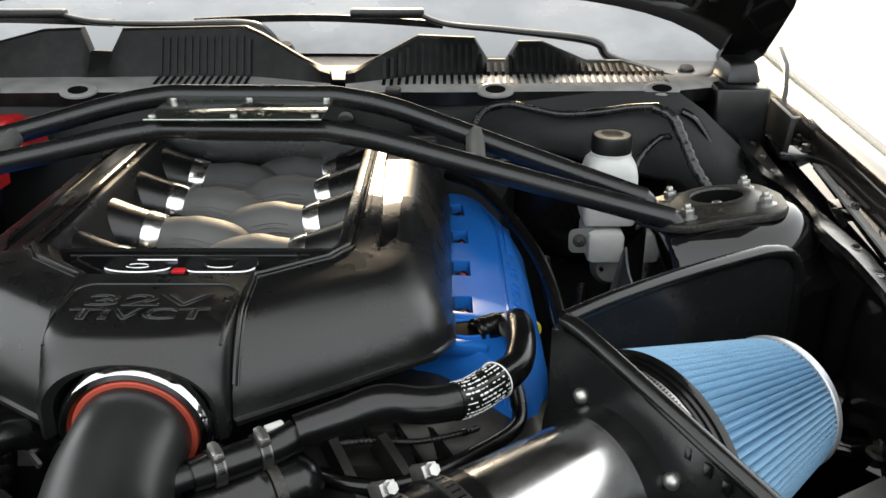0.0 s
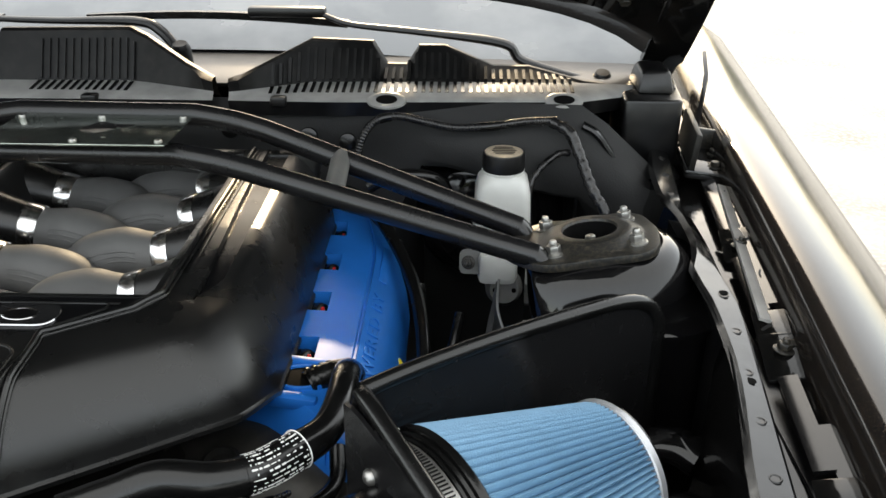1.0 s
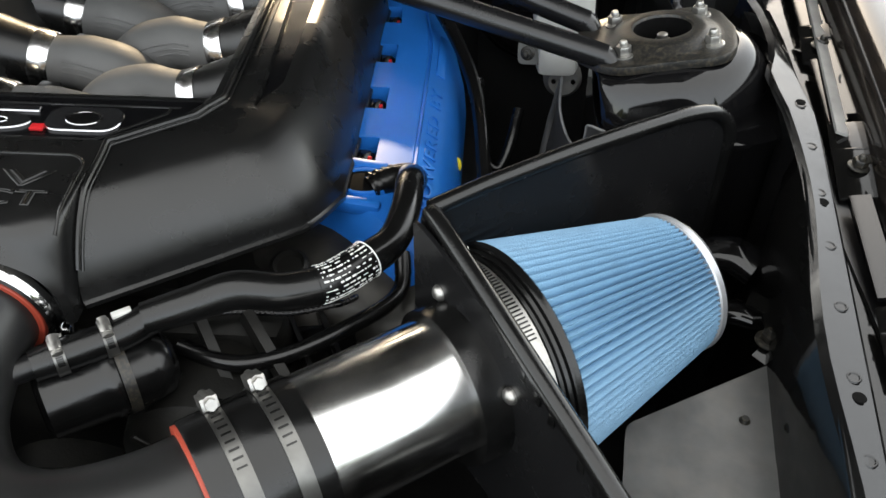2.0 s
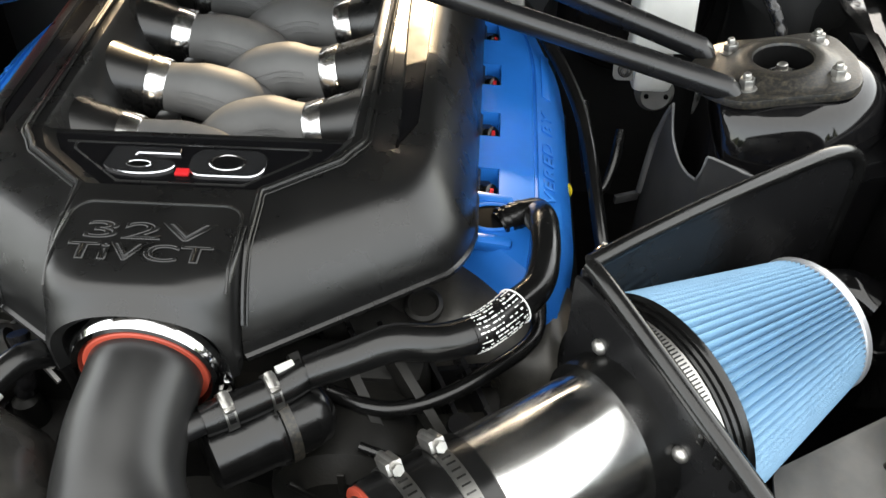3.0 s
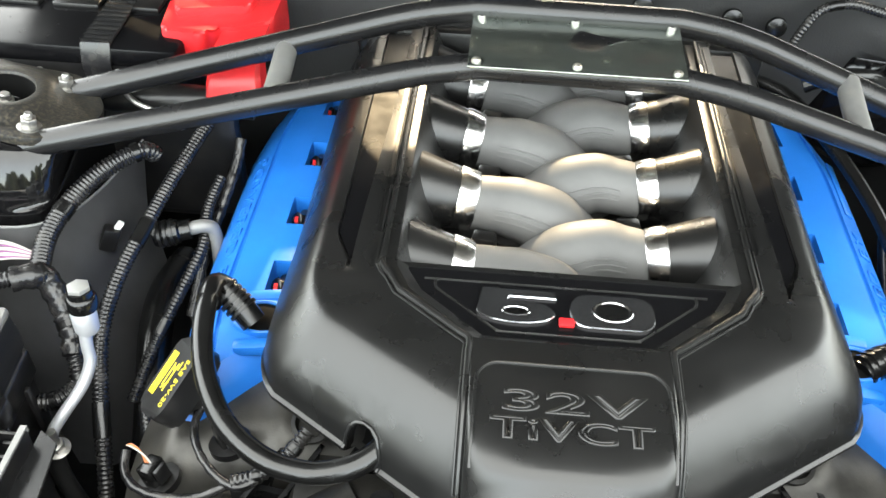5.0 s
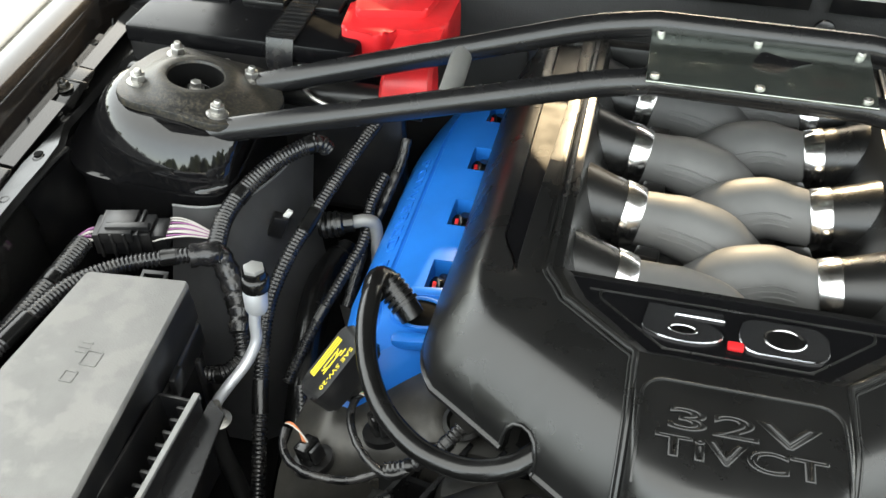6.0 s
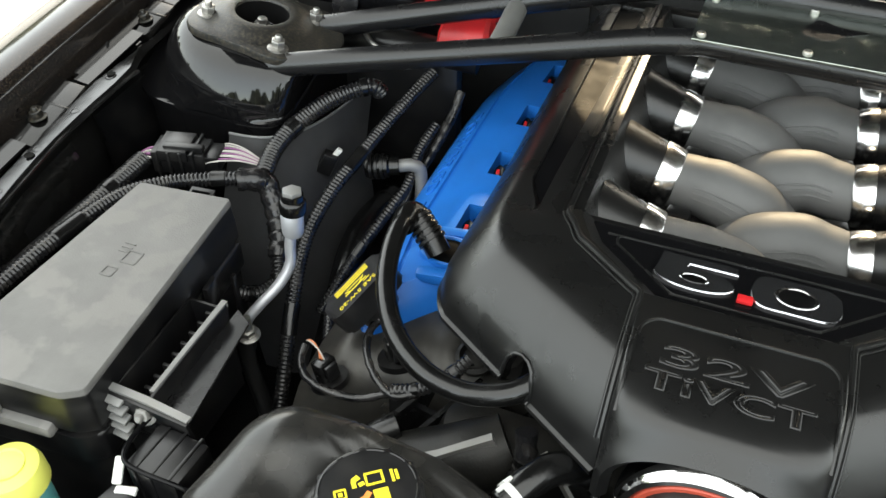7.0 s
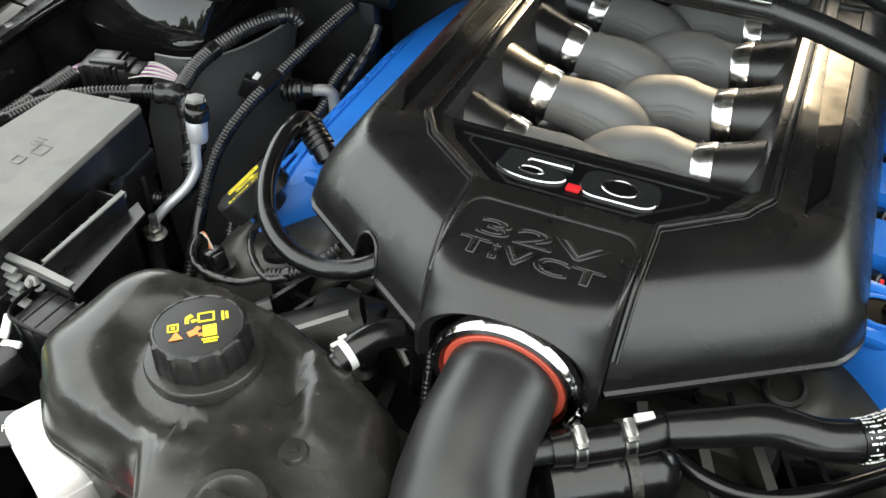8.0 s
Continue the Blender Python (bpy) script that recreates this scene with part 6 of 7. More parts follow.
    loose_hose("drain_hose", [(0.120, 0.955, 0.885), (0.124, 0.93, 0.85), (0.132, 0.905, 0.815), (0.146, 0.90, 0.805), (0.158, 0.92, 0.825), (0.166, 0.95, 0.85)], 0.0062, "thin black bent hose below the booster", "hose", RUBBER)
    hk = thing("hooked_cable", "black hooked cable with a white tag beside the heat shield", "cable")
    part("hook", sweep([(0.104, 0.672, 0.80), (0.110, 0.690, 0.845), (0.118, 0.722, 0.868), (0.127, 0.738, 0.870), (0.136, 0.742, 0.864)], 0.0042, 10, 6), RUBBER, hk, "black hooked lead")
    part("tag", strip([(0.128, 0.739, 0.8725), (0.140, 0.742, 0.866), (0.148, 0.729, 0.857)], 0.008, 0.003), MILKY, hk, "white tag")
    # grey front plate in the corner
    pl = thing("corner_plate", "dusty grey sheet plate at the front corner", "sheet plate")
    part("sheet", slab(rounded([(0.245, 0.526), (0.386, 0.604), (0.381, 0.50), (0.372, 0.30), (0.215, 0.30)], 0.006), 0.842, 0.846, None, 0.001), LINK, pl, "dull grey sheet")
    for x, y in ((0.335, 0.535), (0.365, 0.50), (0.30, 0.42)):
        part("pushpin", turned([(0, 0.003), (0.003, 0.003), (0.0045, 0.0), (0, 0)], pose(x, y, 0.846), 12), STEEL, pl)
    bk = thing("fender_bracket", "black folded steel bracket on the inner fender", "bracket")
    part("fold", strip([(0.355, 0.648, 0.865), (0.372, 0.640, 0.862), (0.376, 0.612, 0.852), (0.362, 0.600, 0.840)], 0.018, 0.003), APRON, bk)
    bolt((0.368, 0.612, 0.853), (0, 0, 1), 0.008, 0.009, bk, STEEL)
    lamp = thing("black_bracket", "black stamped bracket with a sensor below the hose", "bracket")
    part("sheet", slab(rounded([(-0.06, 0.50), (0.03, 0.53), (0.05, 0.575), (-0.03, 0.565)], 0.008), 0.835, 0.839, None, 0.001), CAST, lamp)
    part("sensor", turned([(0, 0.02), (0.010, 0.02), (0.012, 0.012), (0.012, 0.0), (0, 0)], pose(0.005, 0.545, 0.839), 20), PLASTIC, lamp)


build_right_lines()

# ---- battery side ----


def build_battery():
    bt = thing("battery", "black car battery with strap in its tray", "battery")
    part("case", block((0.26, 0.17, 0.20), pose(-0.735, 1.075, 0.885), 0.006), PLASTIC, bt, "black battery case")
    part("lid", block((0.262, 0.172, 0.022), pose(-0.735, 1.075, 0.990), 0.005), PIANO, bt, "smooth black lid")
    for k in range(3):
        part("vent_cap", block((0.05, 0.03, 0.006), pose(-0.80 + 0.065 * k, 1.08, 1.003), 0.002), PLASTIC, bt)
    st = part("strap", strip([(-0.686, 0.984, 0.90), (-0.686, 0.985, 0.985), (-0.686, 0.992, 1.0035), (-0.688, 1.08, 1.0045), (-0.69, 1.16, 1.0035)], 0.030, 0.003, None, (0, -0.4, 1)), CONDUIT, bt, "black ribbed strap")
    bm = bmesh.new()
    for k in range(18):
        block((0.030, 0.0016, 0.0010), pose(-0.687, 0.996 + 0.009 * k, 1.0066), 0, bm)
    part("strap_rib", bm, RUBBER, st)
    part("tray_wall", sweep([(-0.86, 0.978, 0.945), (-0.74, 0.976, 0.953), (-0.60, 0.980, 0.953), (-0.53, 0.986, 0.948)], 0.016, 16, 6), PLASTIC, bt, "rounded black tray edge")
    part("tray", block((0.30, 0.02, 0.14), pose(-0.70, 0.984, 0.875), 0.006), PLASTIC, bt)
    rc = thing("terminal_cover", "red plastic battery terminal cover", "terminal cover")
    top = rounded([(-0.636, 1.085), (-0.628, 1.018), (-0.585, 1.012), (-0.578, 1.030), (-0.552, 1.030), (-0.520, 1.050), (-0.520, 1.125), (-0.60, 1.13)], 0.008, 4)
    part("hood_shell", slab(top, 0.965, 1.010, None, 0.006), RED, rc, "glossy red shell")
    part("raised_step", slab(rounded([(-0.628, 1.09), (-0.62, 1.045), (-0.545, 1.060), (-0.540, 1.11)], 0.006), 1.008, 1.019, None, 0.004), RED, rc)
    bm = bmesh.new()
    loops = []
    for y, z, w in ((1.040, 1.006, 0.022), (1.005, 1.002, 0.024), (0.985, 0.988, 0.026), (0.978, 0.978, 0.028), (0.974, 0.964, 0.029)):
        loops.append([(-0.545 + dx * w, y + dy, z) for dx, dy in ((-1, -0.003), (-0.85, -0.010), (0.85, -0.010), (1, -0.003), (1, 0.02), (-1, 0.02))])
    loft(bm, loops)
    part("cable_chute", bm, RED, rc, "red chute over the cable", 30)
    loose_hose("battery_cable", [(-0.545, 0.972, 0.915), (-0.548, 0.955, 0.895), (-0.556, 0.92, 0.87), (-0.566, 0.87, 0.84), (-0.572, 0.82, 0.80)], 0.0058, "black taped battery cable below the red cover", "cable", CONDUIT, wrapped)
    hk = thing("hold_down_rod", "zinc hold-down rod with a bent hook", "rod")
    part("rod", sweep([(-0.742, 0.985, 0.925), (-0.742, 0.975, 0.965), (-0.742, 0.974, 0.982)], 0.004, 10, 4), ZINC, hk)
    part("wire_hook", sweep([(-0.655, 0.965, 0.985), (-0.652, 0.962, 0.970), (-0.640, 0.955, 0.962), (-0.622, 0.95, 0.958)], 0.003, 8, 5), ZINC, hk)
    part("rod_cap", turned([(0, 0.004), (0.0045, 0.003), (0.005, -0.006), (0, -0.006)], pose(-0.655, 0.965, 0.988), 12), MILKY, hk)


build_battery()


def build_fuse_box():
    fb = thing("fuse_box", "dusty grey fuse box lid on a black base", "fuse box")
    out = [(-0.752, 0.689), (-0.662, 0.698), (-0.644, 0.472), (-0.660, 0.462), (-0.758, 0.455), (-0.768, 0.465)]
    lid = rounded(out, 0.004, 3)
    cen = Vector((-0.706, 0.578))
    sc = lambda k: [(cen.x + (x - cen.x) * k, cen.y + (y - cen.y) * k) for x, y in lid]
    bm = bmesh.new()
    loft(bm, [[(x, y, z) for x, y in sc(k)] for k, z in ((0.990, 0.929), (1.0, 0.930), (0.999, 0.933), (0.992, 0.9360), (0.985, 0.9365))])
    ld = part("lid", bm, DUSTY, fb, "dusty grey moulded lid", 30)
    bm = bmesh.new()
    loft(bm, [[(x, y, z) for x, y in sc(k)] for k, z in ((1.008, 0.892), (1.008, 0.914), (1.0, 0.917), (0.996, 0.9302), (0.98, 0.9304))])
    part("lid_skirt", bm, PLASTIC, ld, "black lid skirt", 30)
    part("base", slab(sc(0.97), 0.74, 0.897, None, 0.003), PLASTIC, fb, "black ribbed base")
    part("base_skirt", slab(sc(1.012), 0.855, 0.885, None, 0.003), PLASTIC, fb)
    # moulded symbols on the lid: one small part a stroke
    strokes = []
    for x, y, w, h in ((-0.697, 0.600, 0.013, 0.014), (-0.705, 0.580, 0.010, 0.010)):
        strokes += [(x, y + h / 2, w, 0.0015), (x, y - h / 2, w, 0.0015), (x + w / 2, y, 0.0015, h), (x - w / 2, y, 0.0015, h)]
    for x, y, w, h in strokes + [(-0.708, 0.604 + 0.005 * k, 0.010, 0.0014) for k in range(3)]:
        part("moulded_stroke", block((w, h, 0.0012), pose(x, y, 0.9367), 0), DUSTY, ld)
    # latches at both ends and along the side
    bm = bmesh.new()
    strip([(-0.712, 0.697, 0.918), (-0.712, 0.709, 0.924), (-0.692, 0.711, 0.924), (-0.692, 0.699, 0.918)], 0.005, 0.004, bm)
    part("latch", bm, PLASTIC, fb)
    part("latch", block((0.034, 0.016, 0.020), pose(-0.735, 0.449, 0.905), 0.003), DUSTY, fb)
    part("front_lip", block((0.10, 0.012, 0.012), pose(-0.725, 0.455, 0.892, 0, 0, 4), 0.003), DUSTY, fb)
    for y in (0.63, 0.56):
        part("side_latch", block((0.006, 0.018, 0.024), pose(-0.650, y, 0.885, 0, 0, 5), 0.002), PLASTIC, fb)
    for k in range(5):
        part("base_rib", block((0.004, 0.006, 0.10), pose(-0.6475 + 0.0024 * k * 0 + 0.0, 0.50 + 0.04 * k, 0.83, 0, 0, 5), 0.001), PLASTIC, fb)
    # relay tray beside it
    rt = thing("relay_holder", "black open relay holder with rows of fins", "relay holder")
    x0, x1, y0, y1, zt = -0.647, -0.612, 0.497, 0.600, 0.908
    for nm, sz, at in (("inner_wall", (0.003, y1 - y0, 0.10), (x0, (y0 + y1) / 2, zt - 0.05)), ("outer_wall", (0.003, y1 - y0, 0.10), (x1, (y0 + y1) / 2, zt - 0.045)), ("end_wall", (x1 - x0, 0.003, 0.10), ((x0 + x1) / 2, y1, zt - 0.05)), ("end_wall", (x1 - x0, 0.003, 0.10), ((x0 + x1) / 2, y0, zt - 0.05))):
        part(nm, block(sz, pose(*at), 0.001), PLASTIC, rt)
    part("floor", block((0.034, 0.10, 0.004), pose((x0 + x1) / 2, 0.545, 0.86), 0), PLASTIC, rt)
    part("top_rail", strip([(x1 - 0.003, y0 + 0.006, zt + 0.001), (x1 - 0.003, y1 + 0.004, zt + 0.002)], 0.005, 0.006), GREYPLATE, rt, "worn grey rail")
    for k in range(8):
        part("fin", block((0.014, 0.0035, 0.022), pose(x1 - 0.011, y0 + 0.014 + 0.012 * k, zt - 0.016), 0.001), PLASTIC, rt)
    part("flap", slab([(x1, y0 - 0.012), (x1 + 0.002, y1 + 0.012), (x1 + 0.018, y1 + 0.002), (x1 + 0.030, y0 - 0.006)], 0, 0.003, pose(0.0, 0, 0.893, 0, 0, 0)), BRACE, rt, "black sloping flap")
    bk = thing("ribbed_bracket", "grey ribbed bracket with a flanged bolt", "bracket")
    part("plate", block((0.080, 0.004, 0.045), pose(-0.613, 0.4925, 0.890, 8, 0, -4), 0.001), PLASTIC, bk, "black front plate")
    part("plate_rim", strip([(-0.653, 0.4955, 0.9135), (-0.613, 0.4935, 0.9135), (-0.574, 0.490, 0.912)], 0.006, 0.003), GREYPLATE, bk, "worn grey rim")
    for k in range(5):
        part("rib", block((0.021, 0.009, 0.0034), pose(-0.641 + 0.0012 * k, 0.4885 - 0.0012 * k, 0.909 - 0.0085 * k, 14, 0, -6), 0.001), GREYPLATE, bk, "grey rib")
    bolt((-0.612, 0.489, 0.9035), (0.05, -1, 0.6), 0.0062, 0.008, bk, GREYPLATE)
    bx = part("lower_box", block((0.046, 0.040, 0.046), pose(-0.579, 0.466, 0.878, 0, 0, -5), 0.003), PLASTIC, bk, "black socket box")
    for k in range(3):
        part("box_rib", block((0.003, 0.042, 0.048), pose(-0.592 + 0.014 * k, 0.466, 0.878, 0, 0, -5), 0.001), PLASTIC, bx)
    part("wire_rail", sweep([(-0.608, 0.488, 0.903), (-0.607, 0.464, 0.907), (-0.602, 0.449, 0.906), (-0.586, 0.4455, 0.904), (-0.552, 0.447, 0.899), (-0.544, 0.452, 0.88), (-0.541, 0.452, 0.85)], 0.0019, 8, 5), PIANO, bk, "glossy black rail")
    part("clip_body", block((0.026, 0.030, 0.022), pose(-0.601, 0.425, 0.874, 10, 0, -22), 0.003), PLASTIC, bk, "black wiring clip")
    part("clip_foot", block((0.020, 0.022, 0.012), pose(-0.604, 0.404, 0.862, 25, 0, -22), 0.002), PLASTIC, bk)
    b = block((0.007, 0.020, 0.005), pose(-0.608, 0.446, 0.893, 30, 10, 25), 0.0015)
    block((0.016, 0.006, 0.004), pose(-0.597, 0.437, 0.886, 0, 0, 15), 0.001, b)
    part("clip_tab", b, MILKY, bk, "white clip tab")
    tb = part("printed_tab", block((0.030, 0.030, 0.003), pose(-0.553, 0.385, 0.866, 8, 0, 30), 0.001), PLASTIC, bk, "black tab with white letters")
    letters("tab_print", "RAD", 0.0085, 0.0002, pose(-0.553, 0.385, 0.8682, 8, 0, 40), WHITE, tb, 0, 1.0, 1.0, "white letters reading RAD")


build_fuse_box()


def build_washer():
    ws = thing("washer_filler", "yellow washer fluid cap on a teal filler neck", "filler cap")
    c = Vector((-0.683, 0.418, 0.885))
    part("cap", turned([(0, 0.012), (0.016, 0.012), (0.022, 0.009), (0.0245, 0.002), (0.0250, -0.010), (0, -0.010)], Matrix.Translation(c), 32), WASHER, ws, "pale yellow cap")
    part("cap_rib", turned([(0.012, 0.0118), (0.0135, 0.0135), (0.0135, 0.0118)], Matrix.Translation(c), 28), WASHER, ws)
    part("bottle_shoulder", block((0.05, 0.09, 0.08), pose(-0.598, 0.342, 0.840, 0, 0, 45), 0.014, None, 3), GREYPLATE, ws, "pale grey bottle shoulder")
    part("neck", turned([(0, -0.009), (0.021, -0.009), (0.021, -0.09), (0, -0.09)], Matrix.Translation(c), 28), TEAL, ws, "teal neck")


build_washer()


def build_coolant_tank():
    ct = thing("coolant_tank", "black plastic coolant tank with a printed screw cap", "coolant tank")
    out = rounded([(-0.548, 0.418), (-0.541, 0.455), (-0.534, 0.495), (-0.510, 0.522), (-0.460, 0.528), (-0.400, 0.524), (-0.335, 0.515), (-0.285, 0.490), (-0.252, 0.430), (-0.255, 0.360), (-0.30, 0.305), (-0.37, 0.305), (-0.410, 0.362), (-0.470, 0.371), (-0.507, 0.377), (-0.530, 0.400)], 0.014, 5)
    cen = Vector((-0.395, 0.430))
    cap = Vector((-0.406, 0.446))
    loops = []
    for k, z in ((0.93, 0.80), (0.975, 0.870), (0.990, 0.8835), (1.006, 0.8845), (1.008, 0.8875), (1.006, 0.8895), (0.988, 0.8900), (0.988, 0.8912), (1.000, 0.8916), (1.002, 0.8945), (0.985, 0.8965), (0.962, 0.904), (0.945, 0.914), (0.925, 0.925), (0.895, 0.936), (0.855, 0.9445), (0.80, 0.950), (0.73, 0.9535), (0.65, 0.955), (0.56, 0.956), (0.47, 0.956), (0.38, 0.956), (0.28, 0.956), (0.18, 0.956), (0.08, 0.956)):
        lp = []
        for x, y in out:
            px, py = cen.x + (x - cen.x) * k, cen.y + (y - cen.y) * k
            h = z
            if z > 0.904:
                w = min(1.0, (z - 0.904) / 0.04)
                d = math.hypot(px - cap.x, py - cap.y)
                h -= 0.015 * w * math.exp(-((d - 0.050) / 0.013) ** 2)
                # step down beside the cap towards the throttle, with a fold in it
                h -= 0.024 * w * smooth_step((px + 0.372 + 0.25 * (py - 0.45)) / 0.026) * (1 - 0.30 * smooth_step((py - 0.38) / -0.05))
                h += 0.006 * w * math.exp(-(((px + 0.335) * 0.9 + (py - 0.47) * 0.5) / 0.010) ** 2) * smooth_step((py - 0.41) / 0.03)
                h -= 0.007 * w * smooth_step((0.415 - py) / 0.04) * smooth_step((-0.43 - px) / 0.03)
                h += 0.008 * w * math.exp(-((px + 0.490) ** 2 + (py - 0.485) ** 2) / 0.0008)
            lp.append((px, py, h))
        loops.append(lp)
    bm = bmesh.new()
    loft(bm, loops)
    part("tank_shell", bm, TANK, ct, "satin black two-piece shell", 85)
    base = Matrix.Translation((cap.x, cap.y, 0.960)) @ pose(0, 0, 0, -4, -3, 0)
    part("neck_flange", turned([(0.028, -0.016), (0.039, -0.012), (0.0405, -0.006), (0.0405, -0.003), (0.0395, -0.0015), (0.034, -0.001), (0.030, -0.001)], base, 56), TANK, ct)
    bm = bmesh.new()
    loops = []
    n = 120
    for r, h in ((0.026, -0.002), (0.0318, -0.001), (0.0325, 0.001), (0.0316, 0.0205), (0.0304, 0.0225), (0.0292, 0.0228), (0.0286, 0.0222), (0.0, 0.0225)):
        loops.append([base @ Vector(((r + (0.0014 if (k % 10) < 2 and -0.0015 < h < 0.0225 else 0)) * math.cos(math.tau * k / n), (r + (0.0014 if (k % 10) < 2 and -0.0015 < h < 0.0225 else 0)) * math.sin(math.tau * k / n), h)) for k in range(n)])
    loft(bm, loops, caps=False)
    cp = part("screw_cap", bm, PLASTIC, ct, "black ribbed screw cap", 40)
    # printed warning signs on the cap, as plain shapes
    top = base @ pose(0, 0, 0.0227, 0, 0, 38) @ Matrix.Scale(0.90, 4)

    def sign(shapes, mat, name):
        b = bmesh.new()
        for x, y, w, h, a in shapes:
            block((w, h, 0.0004), top @ pose(x, y, 0, 0, 0, a), 0, b)
        part(name, b, mat, cp)
    sign(((0.006, 0.012, 0.012, 0.0016, 0), (0.006, 0.003, 0.012, 0.0016, 0), (0.0005, 0.0075, 0.0016, 0.010, 0), (0.0115, 0.0075, 0.0016, 0.010, 0), (-0.006, 0.010, 0.005, 0.004, 30), (-0.008, 0.006, 0.003, 0.006, 0), (-0.003, 0.005, 0.004, 0.003, 20)), YELLOW, "yellow_symbol")
    sign(((0.008, -0.008, 0.010, 0.012, 0), (0.018, 0.006, 0.002, 0.010, 0), (0.021, 0.006, 0.002, 0.008, 0), (0.008, -0.017, 0.012, 0.002, 0), (0.008, -0.020, 0.010, 0.0016, 0)), YELLOW, "yellow_symbol")
    sign(((-0.018, 0.004, 0.008, 0.0014, 0), (-0.018, -0.003, 0.008, 0.0014, 0), (-0.0215, 0.0005, 0.0014, 0.007, 0), (-0.0145, 0.0005, 0.0014, 0.007, 0), (-0.018, 0.0005, 0.003, 0.003, 0)), YELLOW, "yellow_symbol")
    sign(((-0.004, -0.008, 0.007, 0.006, 20), (-0.0005, -0.004, 0.004, 0.004, 45), (0.0012, -0.011, 0.003, 0.003, 0)), ORANGE, "orange_symbol")
    part("warning_triangle", slab([(-0.005, -0.003), (0.005, -0.003), (0, 0.006)], 0, 0.0004, top @ pose(-0.016, -0.010, 0)), ORANGE, cp, "orange triangle")
    # drain screw and level boss
    part("vent_screw", turned([(0, 0.004), (0.003, 0.004), (0.0035, 0.002), (0.0085, 0.002), (0.0100, 0.0), (0.0105, -0.004)], pose(-0.321, 0.415, 0.9345), 24), TANK, ct)
    part("level_boss", turned([(0.012, -0.010), (0.0155, 0.004), (0.019, 0.009), (0.0235, 0.009), (0.0275, 0.005), (0.031, -0.006), (0.035, -0.022)], pose(-0.328, 0.356, 0.947), 40), TANK, ct)
    part("spout", sweep([(-0.347, 0.488, 0.912), (-0.342, 0.498, 0.916), (-0.335, 0.512, 0.919)], 0.0085, 16, 4), TANK, ct)
    # vent hose with a white clip
    vh = thing("tank_hose", "black rubber hose with a white clip at the tank", "hose")
    part("hose", sweep([(-0.340, 0.505, 0.917), (-0.330, 0.522, 0.922), (-0.318, 0.540, 0.922), (-0.305, 0.552, 0.912), (-0.300, 0.560, 0.890), (-0.302, 0.566, 0.84)], 0.0115, 18, 8), RUBBER, vh, "black rubber", 60)
    b = turned([(0.0115, -0.0028), (0.0124, -0.0028), (0.0124, 0.0028), (0.0115, 0.0028)], axis_pose((-0.336, 0.512, 0.919), (0.5, 0.85, 0.2)), 24)
    block((0.007, 0.003, 0.004), pose(-0.341, 0.516, 0.9305, 0, 0, 60), 0.001, b)
    block((0.003, 0.009, 0.003), pose(-0.343, 0.510, 0.9295, 0, 0, -30), 0.001, b)
    part("clip", b, MILKY, vh, "white spring clip")
    wb = thing("white_bottle", "white plastic bottle shoulder beside the tank", "bottle")
    m = pose(-0.516, 0.381, 0.850, 0, 0, -27)
    part("shoulder", block((0.088, 0.040, 0.060), m, 0.012, None, 3), MILKY, wb, "milky white shoulder")
    part("seam", block((0.089, 0.0415, 0.003), m @ pose(0, 0, 0.012), 0.001), MILKY, wb)
    part("red_clip", block((0.030, 0.012, 0.012), pose(-0.452, 0.352, 0.858, 0, 0, -20), 0.003), RED, wb, "red plastic clip")


build_coolant_tank()


def build_left_hose():
    vh = thing("crankcase_hose", "glossy black curved hose from the blue cover to the intake cover", "hose")
    pts = [(-0.503, 0.726, 0.940), (-0.502, 0.705, 0.944), (-0.497, 0.675, 0.940), (-0.484, 0.640, 0.935), (-0.462, 0.608, 0.930), (-0.430, 0.584, 0.928), (-0.395, 0.574, 0.930), (-0.365, 0.578, 0.936), (-0.346, 0.592, 0.942), (-0.338, 0.610, 0.944)]
    part("tube", sweep(pts, 0.0085, 20, 8), RUBBER, vh, "glossy black tube", 60)
    e = part("elbow", sweep([(-0.503, 0.716, 0.9405), (-0.504, 0.733, 0.938), (-0.500, 0.739, 0.934), (-0.486, 0.732, 0.925), (-0.472, 0.724, 0.911)], [0.0105, 0.0115, 0.0118, 0.0112, 0.0112], 18, 6), RUBBER, vh, "ribbed black connector")
    d = Vector((0.030, -0.017, -0.021)).normalized()
    for k in range(5):
        part("connector_rib", turned([(0.010, -0.0014), (0.0132, -0.0014), (0.0132, 0.0014), (0.010, 0.0014)], axis_pose(Vector((-0.497, 0.7375, 0.9325)) + d * 0.0055 * k, d), 20), PLASTIC, e)


build_left_hose()


